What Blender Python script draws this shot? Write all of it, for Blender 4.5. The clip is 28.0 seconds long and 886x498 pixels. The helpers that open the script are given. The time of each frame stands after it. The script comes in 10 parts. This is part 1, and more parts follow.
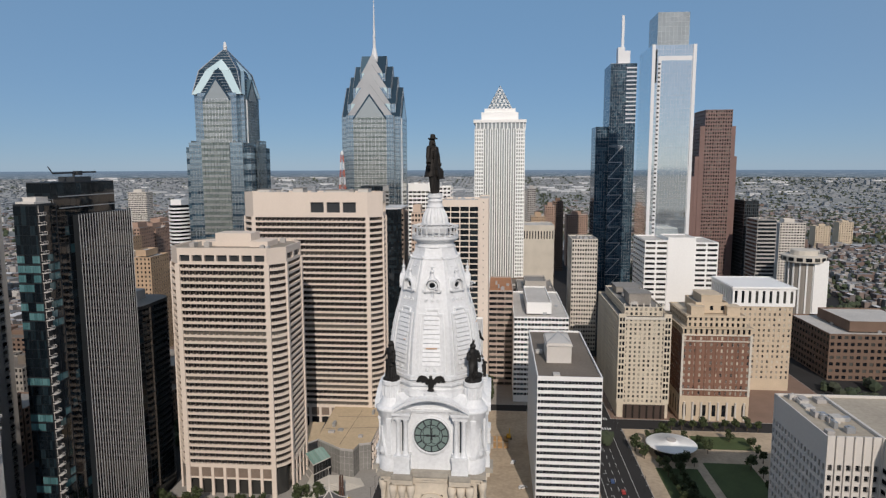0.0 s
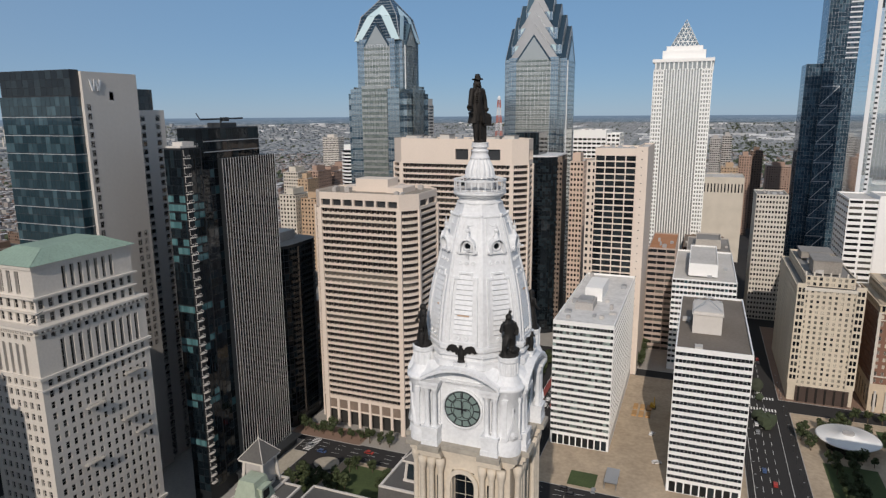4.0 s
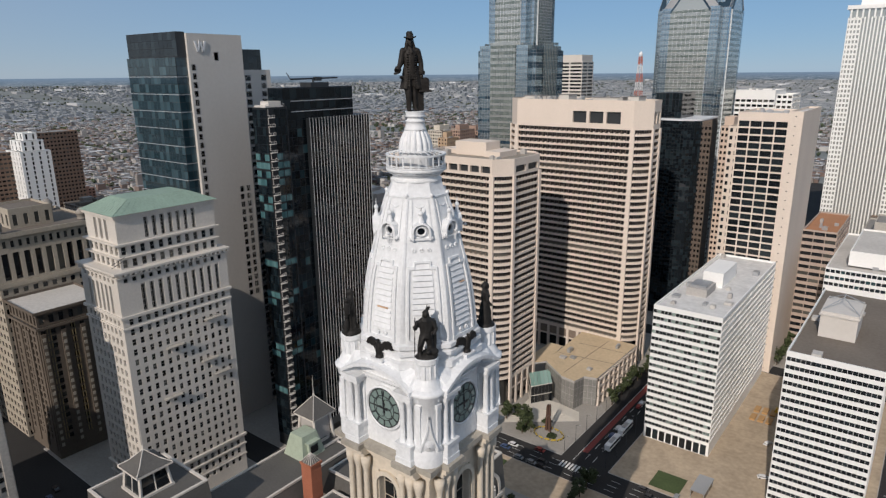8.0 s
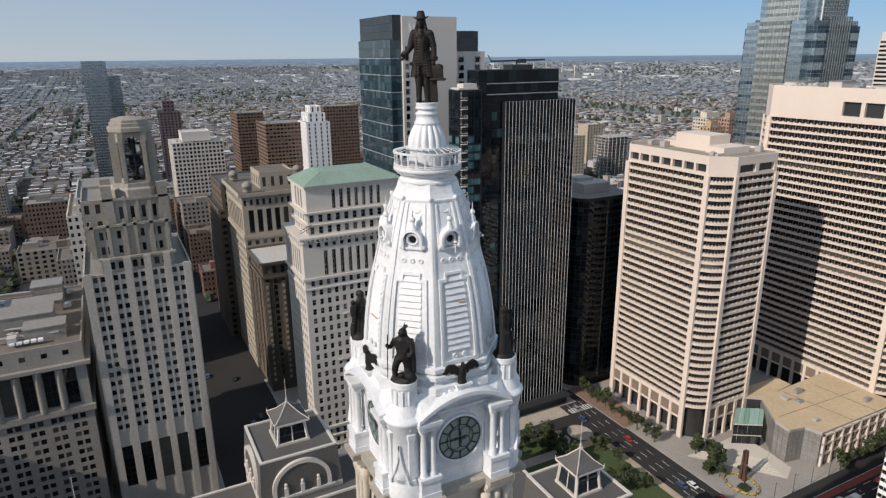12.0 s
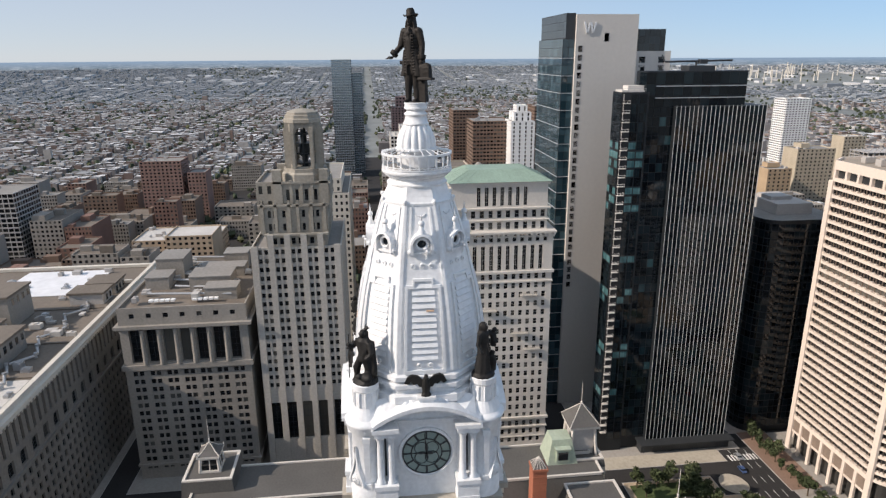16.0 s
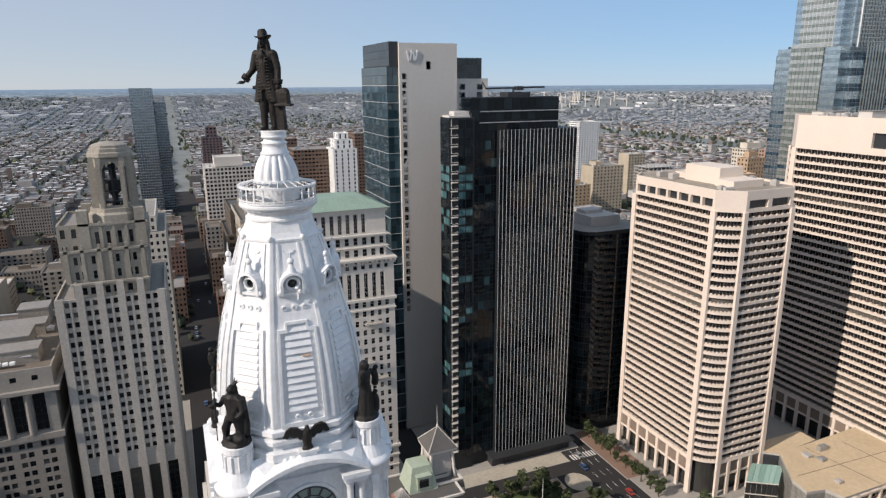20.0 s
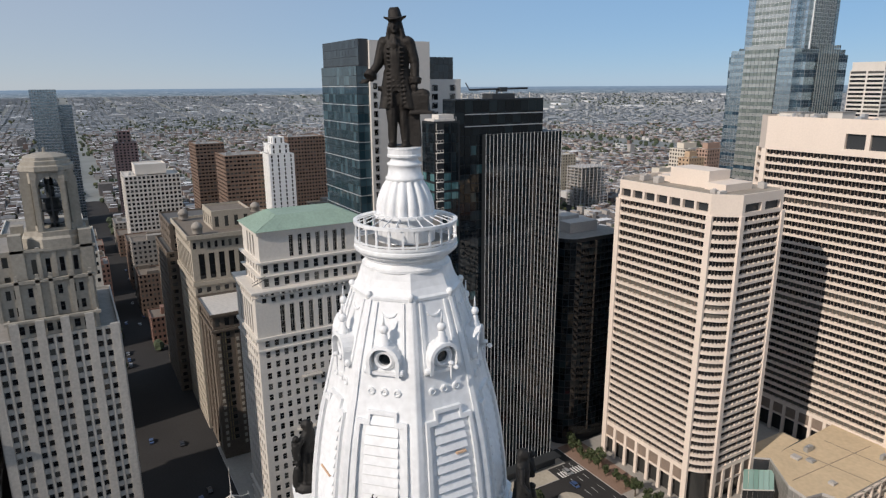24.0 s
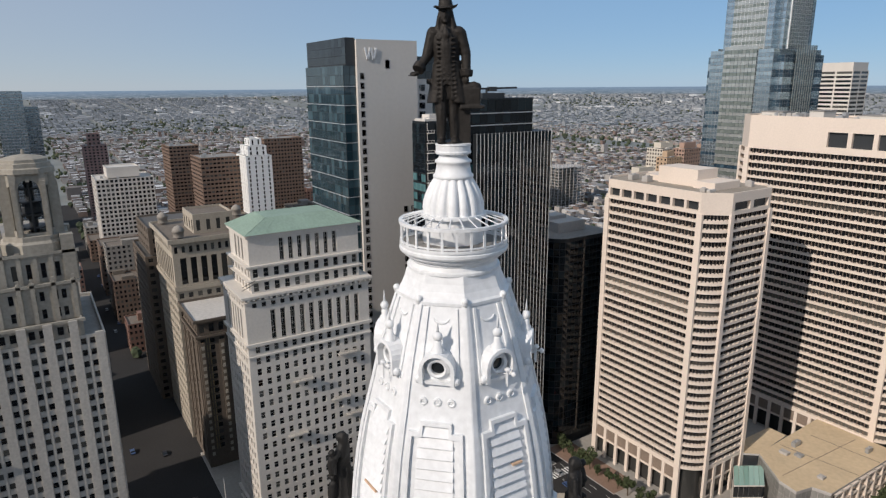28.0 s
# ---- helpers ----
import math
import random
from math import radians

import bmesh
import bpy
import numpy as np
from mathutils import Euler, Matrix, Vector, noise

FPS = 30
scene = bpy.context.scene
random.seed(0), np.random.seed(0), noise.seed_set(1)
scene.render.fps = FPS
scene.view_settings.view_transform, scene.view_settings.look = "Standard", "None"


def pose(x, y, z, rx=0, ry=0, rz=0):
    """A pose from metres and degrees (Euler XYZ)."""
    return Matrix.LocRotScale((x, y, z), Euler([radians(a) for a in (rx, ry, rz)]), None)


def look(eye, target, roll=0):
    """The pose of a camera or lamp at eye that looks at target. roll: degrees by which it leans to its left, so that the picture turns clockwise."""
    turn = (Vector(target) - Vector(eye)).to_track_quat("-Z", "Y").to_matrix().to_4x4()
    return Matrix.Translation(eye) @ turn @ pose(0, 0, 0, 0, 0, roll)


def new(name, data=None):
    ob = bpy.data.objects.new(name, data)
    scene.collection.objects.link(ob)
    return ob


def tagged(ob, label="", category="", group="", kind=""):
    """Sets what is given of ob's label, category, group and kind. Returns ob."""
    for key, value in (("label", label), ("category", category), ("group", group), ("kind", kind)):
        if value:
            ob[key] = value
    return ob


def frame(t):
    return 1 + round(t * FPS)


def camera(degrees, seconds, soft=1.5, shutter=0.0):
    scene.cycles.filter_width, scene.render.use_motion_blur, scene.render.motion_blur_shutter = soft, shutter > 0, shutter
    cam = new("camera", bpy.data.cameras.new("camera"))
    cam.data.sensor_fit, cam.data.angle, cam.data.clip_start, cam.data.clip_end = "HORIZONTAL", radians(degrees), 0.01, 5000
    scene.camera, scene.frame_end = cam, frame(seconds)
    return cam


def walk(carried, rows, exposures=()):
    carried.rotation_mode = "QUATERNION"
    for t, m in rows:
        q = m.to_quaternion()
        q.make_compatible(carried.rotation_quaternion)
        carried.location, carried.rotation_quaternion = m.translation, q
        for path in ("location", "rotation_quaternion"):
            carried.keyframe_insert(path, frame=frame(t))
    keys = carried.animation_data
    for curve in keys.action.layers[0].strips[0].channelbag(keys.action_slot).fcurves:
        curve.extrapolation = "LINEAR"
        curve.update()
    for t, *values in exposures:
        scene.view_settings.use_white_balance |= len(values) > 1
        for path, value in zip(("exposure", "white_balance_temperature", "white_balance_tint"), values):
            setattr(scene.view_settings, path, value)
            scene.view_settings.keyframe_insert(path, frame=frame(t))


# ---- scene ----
cam = camera(68.8, 28.0, soft=1.3)
METRES, EYE, TILT, LEAN, TURN = 193.0, 161.0, 0.0, 0.0, 4.8
ROWS = [
    (0.0, 0.0, 0.0, 0.0, -0.02, -7.22, 0.12),
    (0.5, 0.0111, 0.0029, -0.0006, 1.92, -7.19, 0.13),
    (1.0, 0.0242, 0.0072, -0.0008, 5.93, -7.18, 0.12),
    (1.5, 0.0399, 0.0144, -0.0009, 8.2, -7.17, 0.11),
    (2.0, 0.0561, 0.0248, -0.0009, 9.53, -7.16, 0.16),
    (2.5, 0.0735, 0.0371, -0.0006, 11.66, -7.15, 0.23),
    (3.0, 0.0911, 0.0522, -0.0007, 13.98, -7.14, 0.27),
    (3.5, 0.1097, 0.0674, -0.0011, 15.86, -7.93, 0.29),
    (4.0, 0.1286, 0.085, -0.0008, 16.78, -11.84, 0.35),
    (4.5, 0.1479, 0.1043, -0.0004, 16.93, -14.22, 0.42),
    (6.5, 0.2292, 0.1742, 0.0013, 25.1, -15.37, 0.49),
    (7.0, 0.249, 0.1926, 0.0018, 27.62, -15.36, 0.47),
    (7.5, 0.2685, 0.2124, 0.0022, 29.17, -15.37, 0.48),
    (8.0, 0.2859, 0.233, 0.0033, 32.66, -15.36, 0.47),
    (8.5, 0.3022, 0.2539, 0.0044, 37.85, -15.36, 0.45),
    (9.0, 0.316, 0.2762, 0.0046, 42.24, -15.34, 0.47),
    (9.5, 0.3278, 0.2992, 0.0051, 45.86, -15.36, 0.45),
    (10.0, 0.3384, 0.3231, 0.0053, 48.92, -15.35, 0.45),
    (10.5, 0.3482, 0.3476, 0.0053, 51.08, -15.32, 0.47),
    (11.0, 0.3579, 0.3722, 0.0051, 52.98, -15.27, 0.49),
    (11.5, 0.3685, 0.3964, 0.0051, 55.05, -16.72, 0.52),
    (12.0, 0.3786, 0.4209, 0.0052, 57.8, -16.78, 0.51),
    (12.5, 0.3881, 0.4452, 0.0054, 61.74, -16.77, 0.51),
    (13.0, 0.3967, 0.47, 0.0052, 64.98, -16.73, 0.51),
    (13.5, 0.4041, 0.4947, 0.005, 68.27, -16.7, 0.48),
    (15.5, 0.4223, 0.5763, 0.0038, 77.97, -16.64, 0.36),
    (16.0, 0.4232, 0.5827, 0.0031, 78.65, -16.63, 0.34),
    (16.5, 0.4234, 0.584, 0.0024, 79.42, -14.58, 0.29),
    (17.0, 0.4238, 0.5834, 0.002, 79.86, -14.48, 0.27),
    (17.5, 0.4239, 0.5822, 0.0016, 80.11, -14.47, 0.27),
    (18.0, 0.4222, 0.5788, 0.001, 77.47, -14.44, 0.22),
    (18.5, 0.4187, 0.5736, 0.0004, 69.16, -14.43, 0.3),
    (19.0, 0.4136, 0.5664, 0.0004, 65.5, -14.42, 0.34),
    (19.5, 0.4046, 0.5612, 0.0006, 63.63, -14.4, 0.38),
    (20.0, 0.3931, 0.5584, 0.0009, 62.52, -14.39, 0.39),
    (20.5, 0.3786, 0.5555, 0.001, 61.63, -14.38, 0.38),
    (21.0, 0.3616, 0.551, 0.0012, 60.5, -14.4, 0.36),
    (21.5, 0.3424, 0.5455, 0.0013, 59.09, -14.42, 0.36),
    (23.5, 0.2594, 0.5111, 0.0011, 55.05, -14.34, 0.36),
    (24.0, 0.2397, 0.4991, 0.0009, 55.07, -14.33, 0.35),
    (24.5, 0.2249, 0.4904, 0.0003, 55.06, -14.32, 0.36),
    (25.0, 0.2148, 0.4847, -0.0004, 54.18, -14.32, 0.38),
    (25.5, 0.2095, 0.4813, -0.001, 53.56, -14.32, 0.4),
    (26.0, 0.208, 0.48, -0.0016, 53.62, -14.29, 0.41),
    (26.5, 0.2082, 0.4798, -0.002, 55.53, -14.27, 0.39),
    (27.0, 0.2087, 0.4801, -0.0021, 55.95, -14.26, 0.36),
    (27.5, 0.2087, 0.4803, -0.0023, 53.73, -14.24, 0.4),
    (28.0, 0.2086, 0.4802, -0.0023, 52.63, -14.23, 0.42),
]
walk(cam, [(t, pose(12, -125, EYE, TILT, LEAN, TURN) @ pose(METRES * x, METRES * y, METRES * z, 90 + pitch, roll, yaw)) for t, x, y, z, yaw, pitch, roll in ROWS],
     [(0, -0.36, 6500, 15), (4, -0.35, 6500, 15), (8, -0.24, 6500, 15), (13, 0.1, 6500, 15), (17, 0.4, 6750, 17), (21, 0.17, 6600, 16), (28, -0.05, 6550, 15)])

# ---- light: morning sun from the east, a little north of the street grid's east ----
SUN_AZ, SUN_EL = 10.5, 33.0
sun_way = Vector((math.sin(radians(SUN_AZ)) * math.cos(radians(SUN_EL)), -math.cos(radians(SUN_AZ)) * math.cos(radians(SUN_EL)), math.sin(radians(SUN_EL))))
world = bpy.data.worlds.new("sky")
scene.world = world
world.use_nodes = True
wn = world.node_tree.nodes
sky = wn.new("ShaderNodeTexSky")
sky.sky_type = "NISHITA"
sky.sun_disc = False
sky.sun_elevation = radians(SUN_EL)
sky.sun_rotation = math.atan2(sun_way.x, sun_way.y)
sky.altitude = 2400
sky.air_density, sky.dust_density, sky.ozone_density = 1.0, 0.2, 3.0
wn["Background"].inputs["Strength"].default_value = 0.115
haze = wn.new("ShaderNodeMix")
haze.data_type = "RGBA"
haze.inputs["Factor"].default_value = 0.78
# the haze is deep blue away from the sun and pale grey on its side
wl = world.node_tree.links
sky_dir, sunward, veil, tint = [wn.new(q) for q in ("ShaderNodeTexCoord", "ShaderNodeVectorMath", "ShaderNodeMapRange", "ShaderNodeMix")]
sunward.operation = "DOT_PRODUCT"
sunward.inputs[1].default_value = Vector((sun_way.x, sun_way.y, 0)).normalized()
wl.new(sky_dir.outputs["Generated"], sunward.inputs[0])
veil.interpolation_type = "SMOOTHSTEP"
veil.inputs["From Min"].default_value, veil.inputs["From Max"].default_value = -1.05, 0.05
wl.new(sunward.outputs["Value"], veil.inputs["Value"])
tint.data_type = "RGBA"
tint.inputs[6].default_value, tint.inputs[7].default_value = (1.62, 3.3, 5.2, 1), (3.35, 4.0, 4.65, 1)
wl.new(veil.outputs[0], tint.inputs[0])
wl.new(tint.outputs[2], haze.inputs[7])
world.node_tree.links.new(sky.outputs[0], haze.inputs[6])
world.node_tree.links.new(haze.outputs[2], wn["Background"].inputs["Color"])
sun_data = bpy.data.lights.new("sun", "SUN")
sun_data.energy, sun_data.angle, sun_data.color = 3.6, radians(0.53), (1.0, 0.92, 0.80)
sun = new("sun", sun_data)
sun.matrix_world = look(sun_way * 400, (0, 0, 0))

# ---- materials ----
MATS = {}


def mat(name, col, rough=0.7, metal=0.0, var=0.15, fine=2.0, broad=0.08, bump=0.0, rand=0.0, spec=0.4, streak=0.0):
    """A painted, stone or metal surface: two scales of stain, fine relief, a spread from piece to piece."""
    m = bpy.data.materials.new(name)
    m.use_nodes = True
    n, l = m.node_tree.nodes, m.node_tree.links
    b = n["Principled BSDF"]
    b.inputs["Roughness"].default_value, b.inputs["Metallic"].default_value = rough, metal
    b.inputs["Specular IOR Level"].default_value = spec
    tc = n.new("ShaderNodeTexCoord")
    a, c = n.new("ShaderNodeTexNoise"), n.new("ShaderNodeTexNoise")
    a.inputs["Scale"].default_value, c.inputs["Scale"].default_value = broad, fine
    a.inputs["Detail"].default_value, c.inputs["Detail"].default_value = 5, 6
    l.new(tc.outputs["Object"], c.inputs["Vector"])
    if streak:
        mp = n.new("ShaderNodeMapping")
        mp.inputs["Scale"].default_value = (1, 1, streak)
        l.new(tc.outputs["Object"], mp.inputs["Vector"])
        l.new(mp.outputs[0], a.inputs["Vector"])
    else:
        l.new(tc.outputs["Object"], a.inputs["Vector"])
    s = n.new("ShaderNodeMath")
    s.operation = "ADD"
    l.new(a.outputs["Fac"], s.inputs[0])
    l.new(c.outputs["Fac"], s.inputs[1])
    last = s.outputs[0]
    if rand:
        oi, ge = n.new("ShaderNodeObjectInfo"), n.new("ShaderNodeNewGeometry")
        w = n.new("ShaderNodeMath")
        w.operation = "ADD"
        l.new(oi.outputs["Random"], w.inputs[0])
        l.new(ge.outputs["Random Per Island"], w.inputs[1])
        w2 = n.new("ShaderNodeMath")
        w2.operation = "FRACT"
        l.new(w.outputs[0], w2.inputs[0])
        w3 = n.new("ShaderNodeMath")
        w3.operation = "MULTIPLY_ADD"
        w3.inputs[1].default_value = rand / max(var, 0.01)
        l.new(w2.outputs[0], w3.inputs[0])
        l.new(last, w3.inputs[2])
        last = w3.outputs[0]
    r = n.new("ShaderNodeMapRange")
    r.inputs["From Min"].default_value, r.inputs["From Max"].default_value = 0.5, 1.5 + rand / max(var, 0.01)
    r.inputs["To Min"].default_value, r.inputs["To Max"].default_value = 1 - var - rand, 1 + var + rand
    l.new(last, r.inputs["Value"])
    mx = n.new("ShaderNodeMix")
    mx.data_type, mx.blend_type = "RGBA", "MULTIPLY"
    mx.inputs["Factor"].default_value = 1
    mx.inputs[6].default_value = (*col, 1)
    l.new(r.outputs[0], mx.inputs[7])
    l.new(mx.outputs[2], b.inputs["Base Color"])
    if bump:
        bp = n.new("ShaderNodeBump")
        bp.inputs["Strength"].default_value = bump
        bp.inputs["Distance"].default_value = 0.1
        l.new(c.outputs["Fac"], bp.inputs["Height"])
        l.new(bp.outputs[0], b.inputs["Normal"])
    MATS[name] = m
    return m


def glass(name, dark, light, share, metal=0.0, rough=0.06, wave=0.0, spec=0.5, pow_=1.0):
    """Window glass over a dim room: each pane takes its own tone between dark and light (drawn blinds); share: how many are light."""
    m = bpy.data.materials.new(name)
    m.use_nodes = True
    n, l = m.node_tree.nodes, m.node_tree.links
    b = n["Principled BSDF"]
    b.inputs["Roughness"].default_value, b.inputs["Metallic"].default_value = rough, metal
    b.inputs["Specular IOR Level"].default_value = spec
    oi, ge = n.new("ShaderNodeObjectInfo"), n.new("ShaderNodeNewGeometry")
    w = n.new("ShaderNodeMath")
    w.operation = "ADD"
    l.new(oi.outputs["Random"], w.inputs[0])
    l.new(ge.outputs["Random Per Island"], w.inputs[1])
    w2 = n.new("ShaderNodeMath")
    w2.operation = "FRACT"
    l.new(w.outputs[0], w2.inputs[0])
    cr = n.new("ShaderNodeValToRGB")
    cr.color_ramp.elements[0].position, cr.color_ramp.elements[0].color = 1 - share * 1.4, (*dark, 1)
    cr.color_ramp.elements[1].position, cr.color_ramp.elements[1].color = 1.0, (*light, 1)
    l.new(w2.outputs[0], cr.inputs[0])
    l.new(cr.outputs[0], b.inputs["Base Color"])
    if wave:
        tc, no, bp = n.new("ShaderNodeTexCoord"), n.new("ShaderNodeTexNoise"), n.new("ShaderNodeBump")
        no.inputs["Scale"].default_value = 0.25
        no.inputs["Detail"].default_value = 2
        bp.inputs["Strength"].default_value, bp.inputs["Distance"].default_value = wave, 0.3
        l.new(tc.outputs["Object"], no.inputs["Vector"])
        l.new(no.outputs["Fac"], bp.inputs["Height"])
        l.new(bp.outputs[0], b.inputs["Normal"])
    MATS[name] = m
    return m


WHITE = mat("tower_white_paint", (0.73, 0.745, 0.755), 0.5, var=0.17, fine=1.6, broad=0.3, bump=0.12, streak=0.2)
STONE = mat("city_hall_stone", (0.62, 0.55, 0.45), 0.8, var=0.2, fine=1.2, broad=0.15, bump=0.3, streak=0.3)
STONE_D = mat("weathered_stone", (0.36, 0.33, 0.28), 0.85, var=0.3, fine=1.0, broad=0.12, bump=0.3)
BRONZE = mat("dark_bronze", (0.024, 0.021, 0.0185), 0.62, metal=0.25, var=0.4, fine=3.0, broad=0.6, bump=0.6, spec=0.3)
IRON = mat("dark_iron", (0.05, 0.055, 0.06), 0.5, metal=0.4, var=0.2)
SLATE = mat("slate_roof", (0.105, 0.10, 0.093), 0.7, var=0.25, fine=1.5, broad=0.1, bump=0.2)
BRICK = mat("red_brick", (0.36, 0.13, 0.075), 0.85, var=0.25, fine=3.0, broad=0.2, bump=0.2)
BRICK_B = mat("brown_brick", (0.175, 0.118, 0.088), 0.85, var=0.22, fine=2.0, broad=0.1, bump=0.2)
BEIGE = mat("beige_concrete", (0.71, 0.615, 0.53), 0.75, var=0.10, fine=1.5, broad=0.06, bump=0.1, streak=0.3)
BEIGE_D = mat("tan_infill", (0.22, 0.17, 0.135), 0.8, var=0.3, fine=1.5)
LIME = mat("pale_limestone", (0.60, 0.56, 0.49), 0.8, var=0.14, fine=1.3, broad=0.07, bump=0.15, streak=0.25)
LIME_W = mat("white_glazed_terracotta", (0.62, 0.58, 0.525), 0.55, var=0.12, fine=1.3, broad=0.07, bump=0.1, streak=0.25)
LIME_D = mat("sooty_limestone", (0.45, 0.422, 0.38), 0.85, var=0.28, fine=1.3, broad=0.07, bump=0.2, streak=0.25)
TANB = mat("tan_brick", (0.42, 0.33, 0.24), 0.85, var=0.18, fine=1.5, broad=0.1, bump=0.15)
PANEL = mat("pale_grey_panel", (0.60, 0.57, 0.53), 0.7, var=0.06, fine=0.7, broad=0.05, streak=0.2)
WPANEL = mat("white_enamel_panel", (0.85, 0.85, 0.83), 0.5, var=0.06, fine=0.7, broad=0.05, streak=0.2)
CONC = mat("grey_concrete", (0.42, 0.40, 0.38), 0.85, var=0.15, fine=1.2, broad=0.08, bump=0.15)
COPPER = mat("green_copper", (0.25, 0.345, 0.28), 0.65, var=0.2, fine=1.2, broad=0.12, streak=1.0)
ROOF_L = mat("pale_roofing", (0.52, 0.50, 0.47), 0.9, var=0.22, fine=0.8, broad=0.05)
ROOF_G = mat("grey_gravel_roof", (0.25, 0.24, 0.225), 0.95, var=0.25, fine=0.8, broad=0.05)
ROOF_B = mat("brown_gravel_roof", (0.17, 0.145, 0.12), 0.95, var=0.25, fine=0.8, broad=0.05)
METAL = mat("galvanised_metal", (0.45, 0.46, 0.47), 0.45, metal=0.6, var=0.15)
FIN = mat("pale_metal_fin", (0.55, 0.57, 0.59), 0.35, metal=0.3, var=0.05)
SHAFT = mat("white_metal_mullion", (0.72, 0.73, 0.74), 0.4, var=0.05)
GRANITE = mat("red_granite", (0.20, 0.125, 0.11), 0.5, var=0.15)
ASPHALT = mat("asphalt", (0.041, 0.040, 0.040), 0.95, var=0.25, fine=1.2, broad=0.03, spec=0.12)
PAVE = mat("concrete_paving", (0.33, 0.31, 0.28), 0.9, var=0.2, fine=0.8, broad=0.06)
PAVE_R = mat("brick_paving", (0.24, 0.16, 0.12), 0.9, var=0.2, fine=1.5, broad=0.08)
SAND = mat("tan_plaza_paving", (0.43, 0.345, 0.25), 0.9, var=0.32, fine=0.5, broad=0.09)
PAINT = mat("road_marking_paint", (0.72, 0.72, 0.70), 0.7, var=0.2, fine=2.0)
GRASS = mat("lawn", (0.06, 0.086, 0.032), 0.95, var=0.3, fine=1.2, broad=0.1)
LEAF = mat("leaf_green", (0.048, 0.064, 0.025), 0.8, var=0.25, fine=1.0, broad=0.1, rand=0.3)
BARK = mat("bark", (0.10, 0.075, 0.05), 0.9)
G_WIN = glass("window_glass", (0.009, 0.011, 0.014), (0.13, 0.125, 0.11), 0.24, rough=0.04)
G_BLK = glass("black_glass", (0.006, 0.009, 0.012), (0.02, 0.03, 0.036), 0.4, rough=0.03, wave=0.1, spec=0.6)
G_NIGHT = glass("blue_black_tower_glass", (0.004, 0.007, 0.010), (0.014, 0.024, 0.030), 0.4, rough=0.03, wave=0.06, spec=0.4)
G_BLIND = glass("teal_glass_before_blinds", (0.05, 0.125, 0.135), (0.10, 0.21, 0.22), 0.6, rough=0.04, wave=0.05, spec=0.5)
FRAME = mat("black_window_metal", (0.011, 0.014, 0.017), 0.55, var=0.2)
G_SLAB = glass("green_tinted_office_glass", (0.012, 0.018, 0.018), (0.36, 0.46, 0.42), 0.2, rough=0.04, spec=0.5)
G_TEAL = glass("teal_glass", (0.006, 0.014, 0.02), (0.032, 0.08, 0.092), 0.22, rough=0.03, wave=0.08, spec=0.6)
G_BLUE = glass("blue_mirror_glass", (0.45, 0.54, 0.585), (0.54, 0.63, 0.675), 0.6, metal=0.85, rough=0.10, wave=0.05)
G_GREY = glass("grey_mirror_glass", (0.48, 0.50, 0.48), (0.58, 0.60, 0.57), 0.6, metal=0.6, rough=0.16, wave=0.05)
G_BLUE2 = glass("blue_spandrel_glass", (0.30, 0.385, 0.44), (0.39, 0.48, 0.53), 0.5, metal=0.8, rough=0.14, wave=0.05)
G_GREEN = glass("grey_green_spandrel_glass", (0.22, 0.26, 0.24), (0.33, 0.36, 0.33), 0.5, metal=0.5, rough=0.2, wave=0.05)
G_DARKBLUE = glass("dark_blue_glass", (0.03, 0.06, 0.09), (0.10, 0.17, 0.22), 0.4, metal=0.3, rough=0.06, wave=0.06)
G_SILV = glass("silver_glass", (0.86, 0.92, 0.93), (0.92, 0.96, 0.96), 0.5, metal=0.9, rough=0.05, wave=0.02)
# hardly a mirror: the blue sky reflection is put into the base colour
G_PALE = glass("pale_blue_mirror_glass", (0.55, 0.72, 0.76), (0.64, 0.80, 0.83), 0.6, metal=0.1, rough=0.12, wave=0.04)
G_HOTEL = glass("blue_black_glass", (0.018, 0.04, 0.052), (0.062, 0.112, 0.135), 0.35, rough=0.03, wave=0.07, spec=0.8)
LIME_S = mat("stained_buff_limestone", (0.32, 0.295, 0.25), 0.85, var=0.32, fine=1.0, broad=0.12, bump=0.2, streak=0.3)
SOOT = mat("sooty_brown_stone", (0.135, 0.11, 0.088), 0.85, var=0.3, fine=1.2, broad=0.08, bump=0.2, streak=0.25)
BUFF = mat("soot_streaked_buff_stone", (0.285, 0.262, 0.232), 0.85, var=0.28, fine=1.2, broad=0.08, bump=0.2, streak=0.25)
SANDROOF = mat("tan_terrace_roof", (0.56, 0.44, 0.29), 0.9, var=0.18, fine=0.6, broad=0.09)
VERDI = mat("pale_verdigris_sheet", (0.36, 0.42, 0.33), 0.7, var=0.2, fine=1.0, broad=0.3)
CLOCK = mat("clock_glass", (0.20, 0.27, 0.25), 0.25, var=0.12, fine=1.5, spec=0.6)

# ---- geometry ----


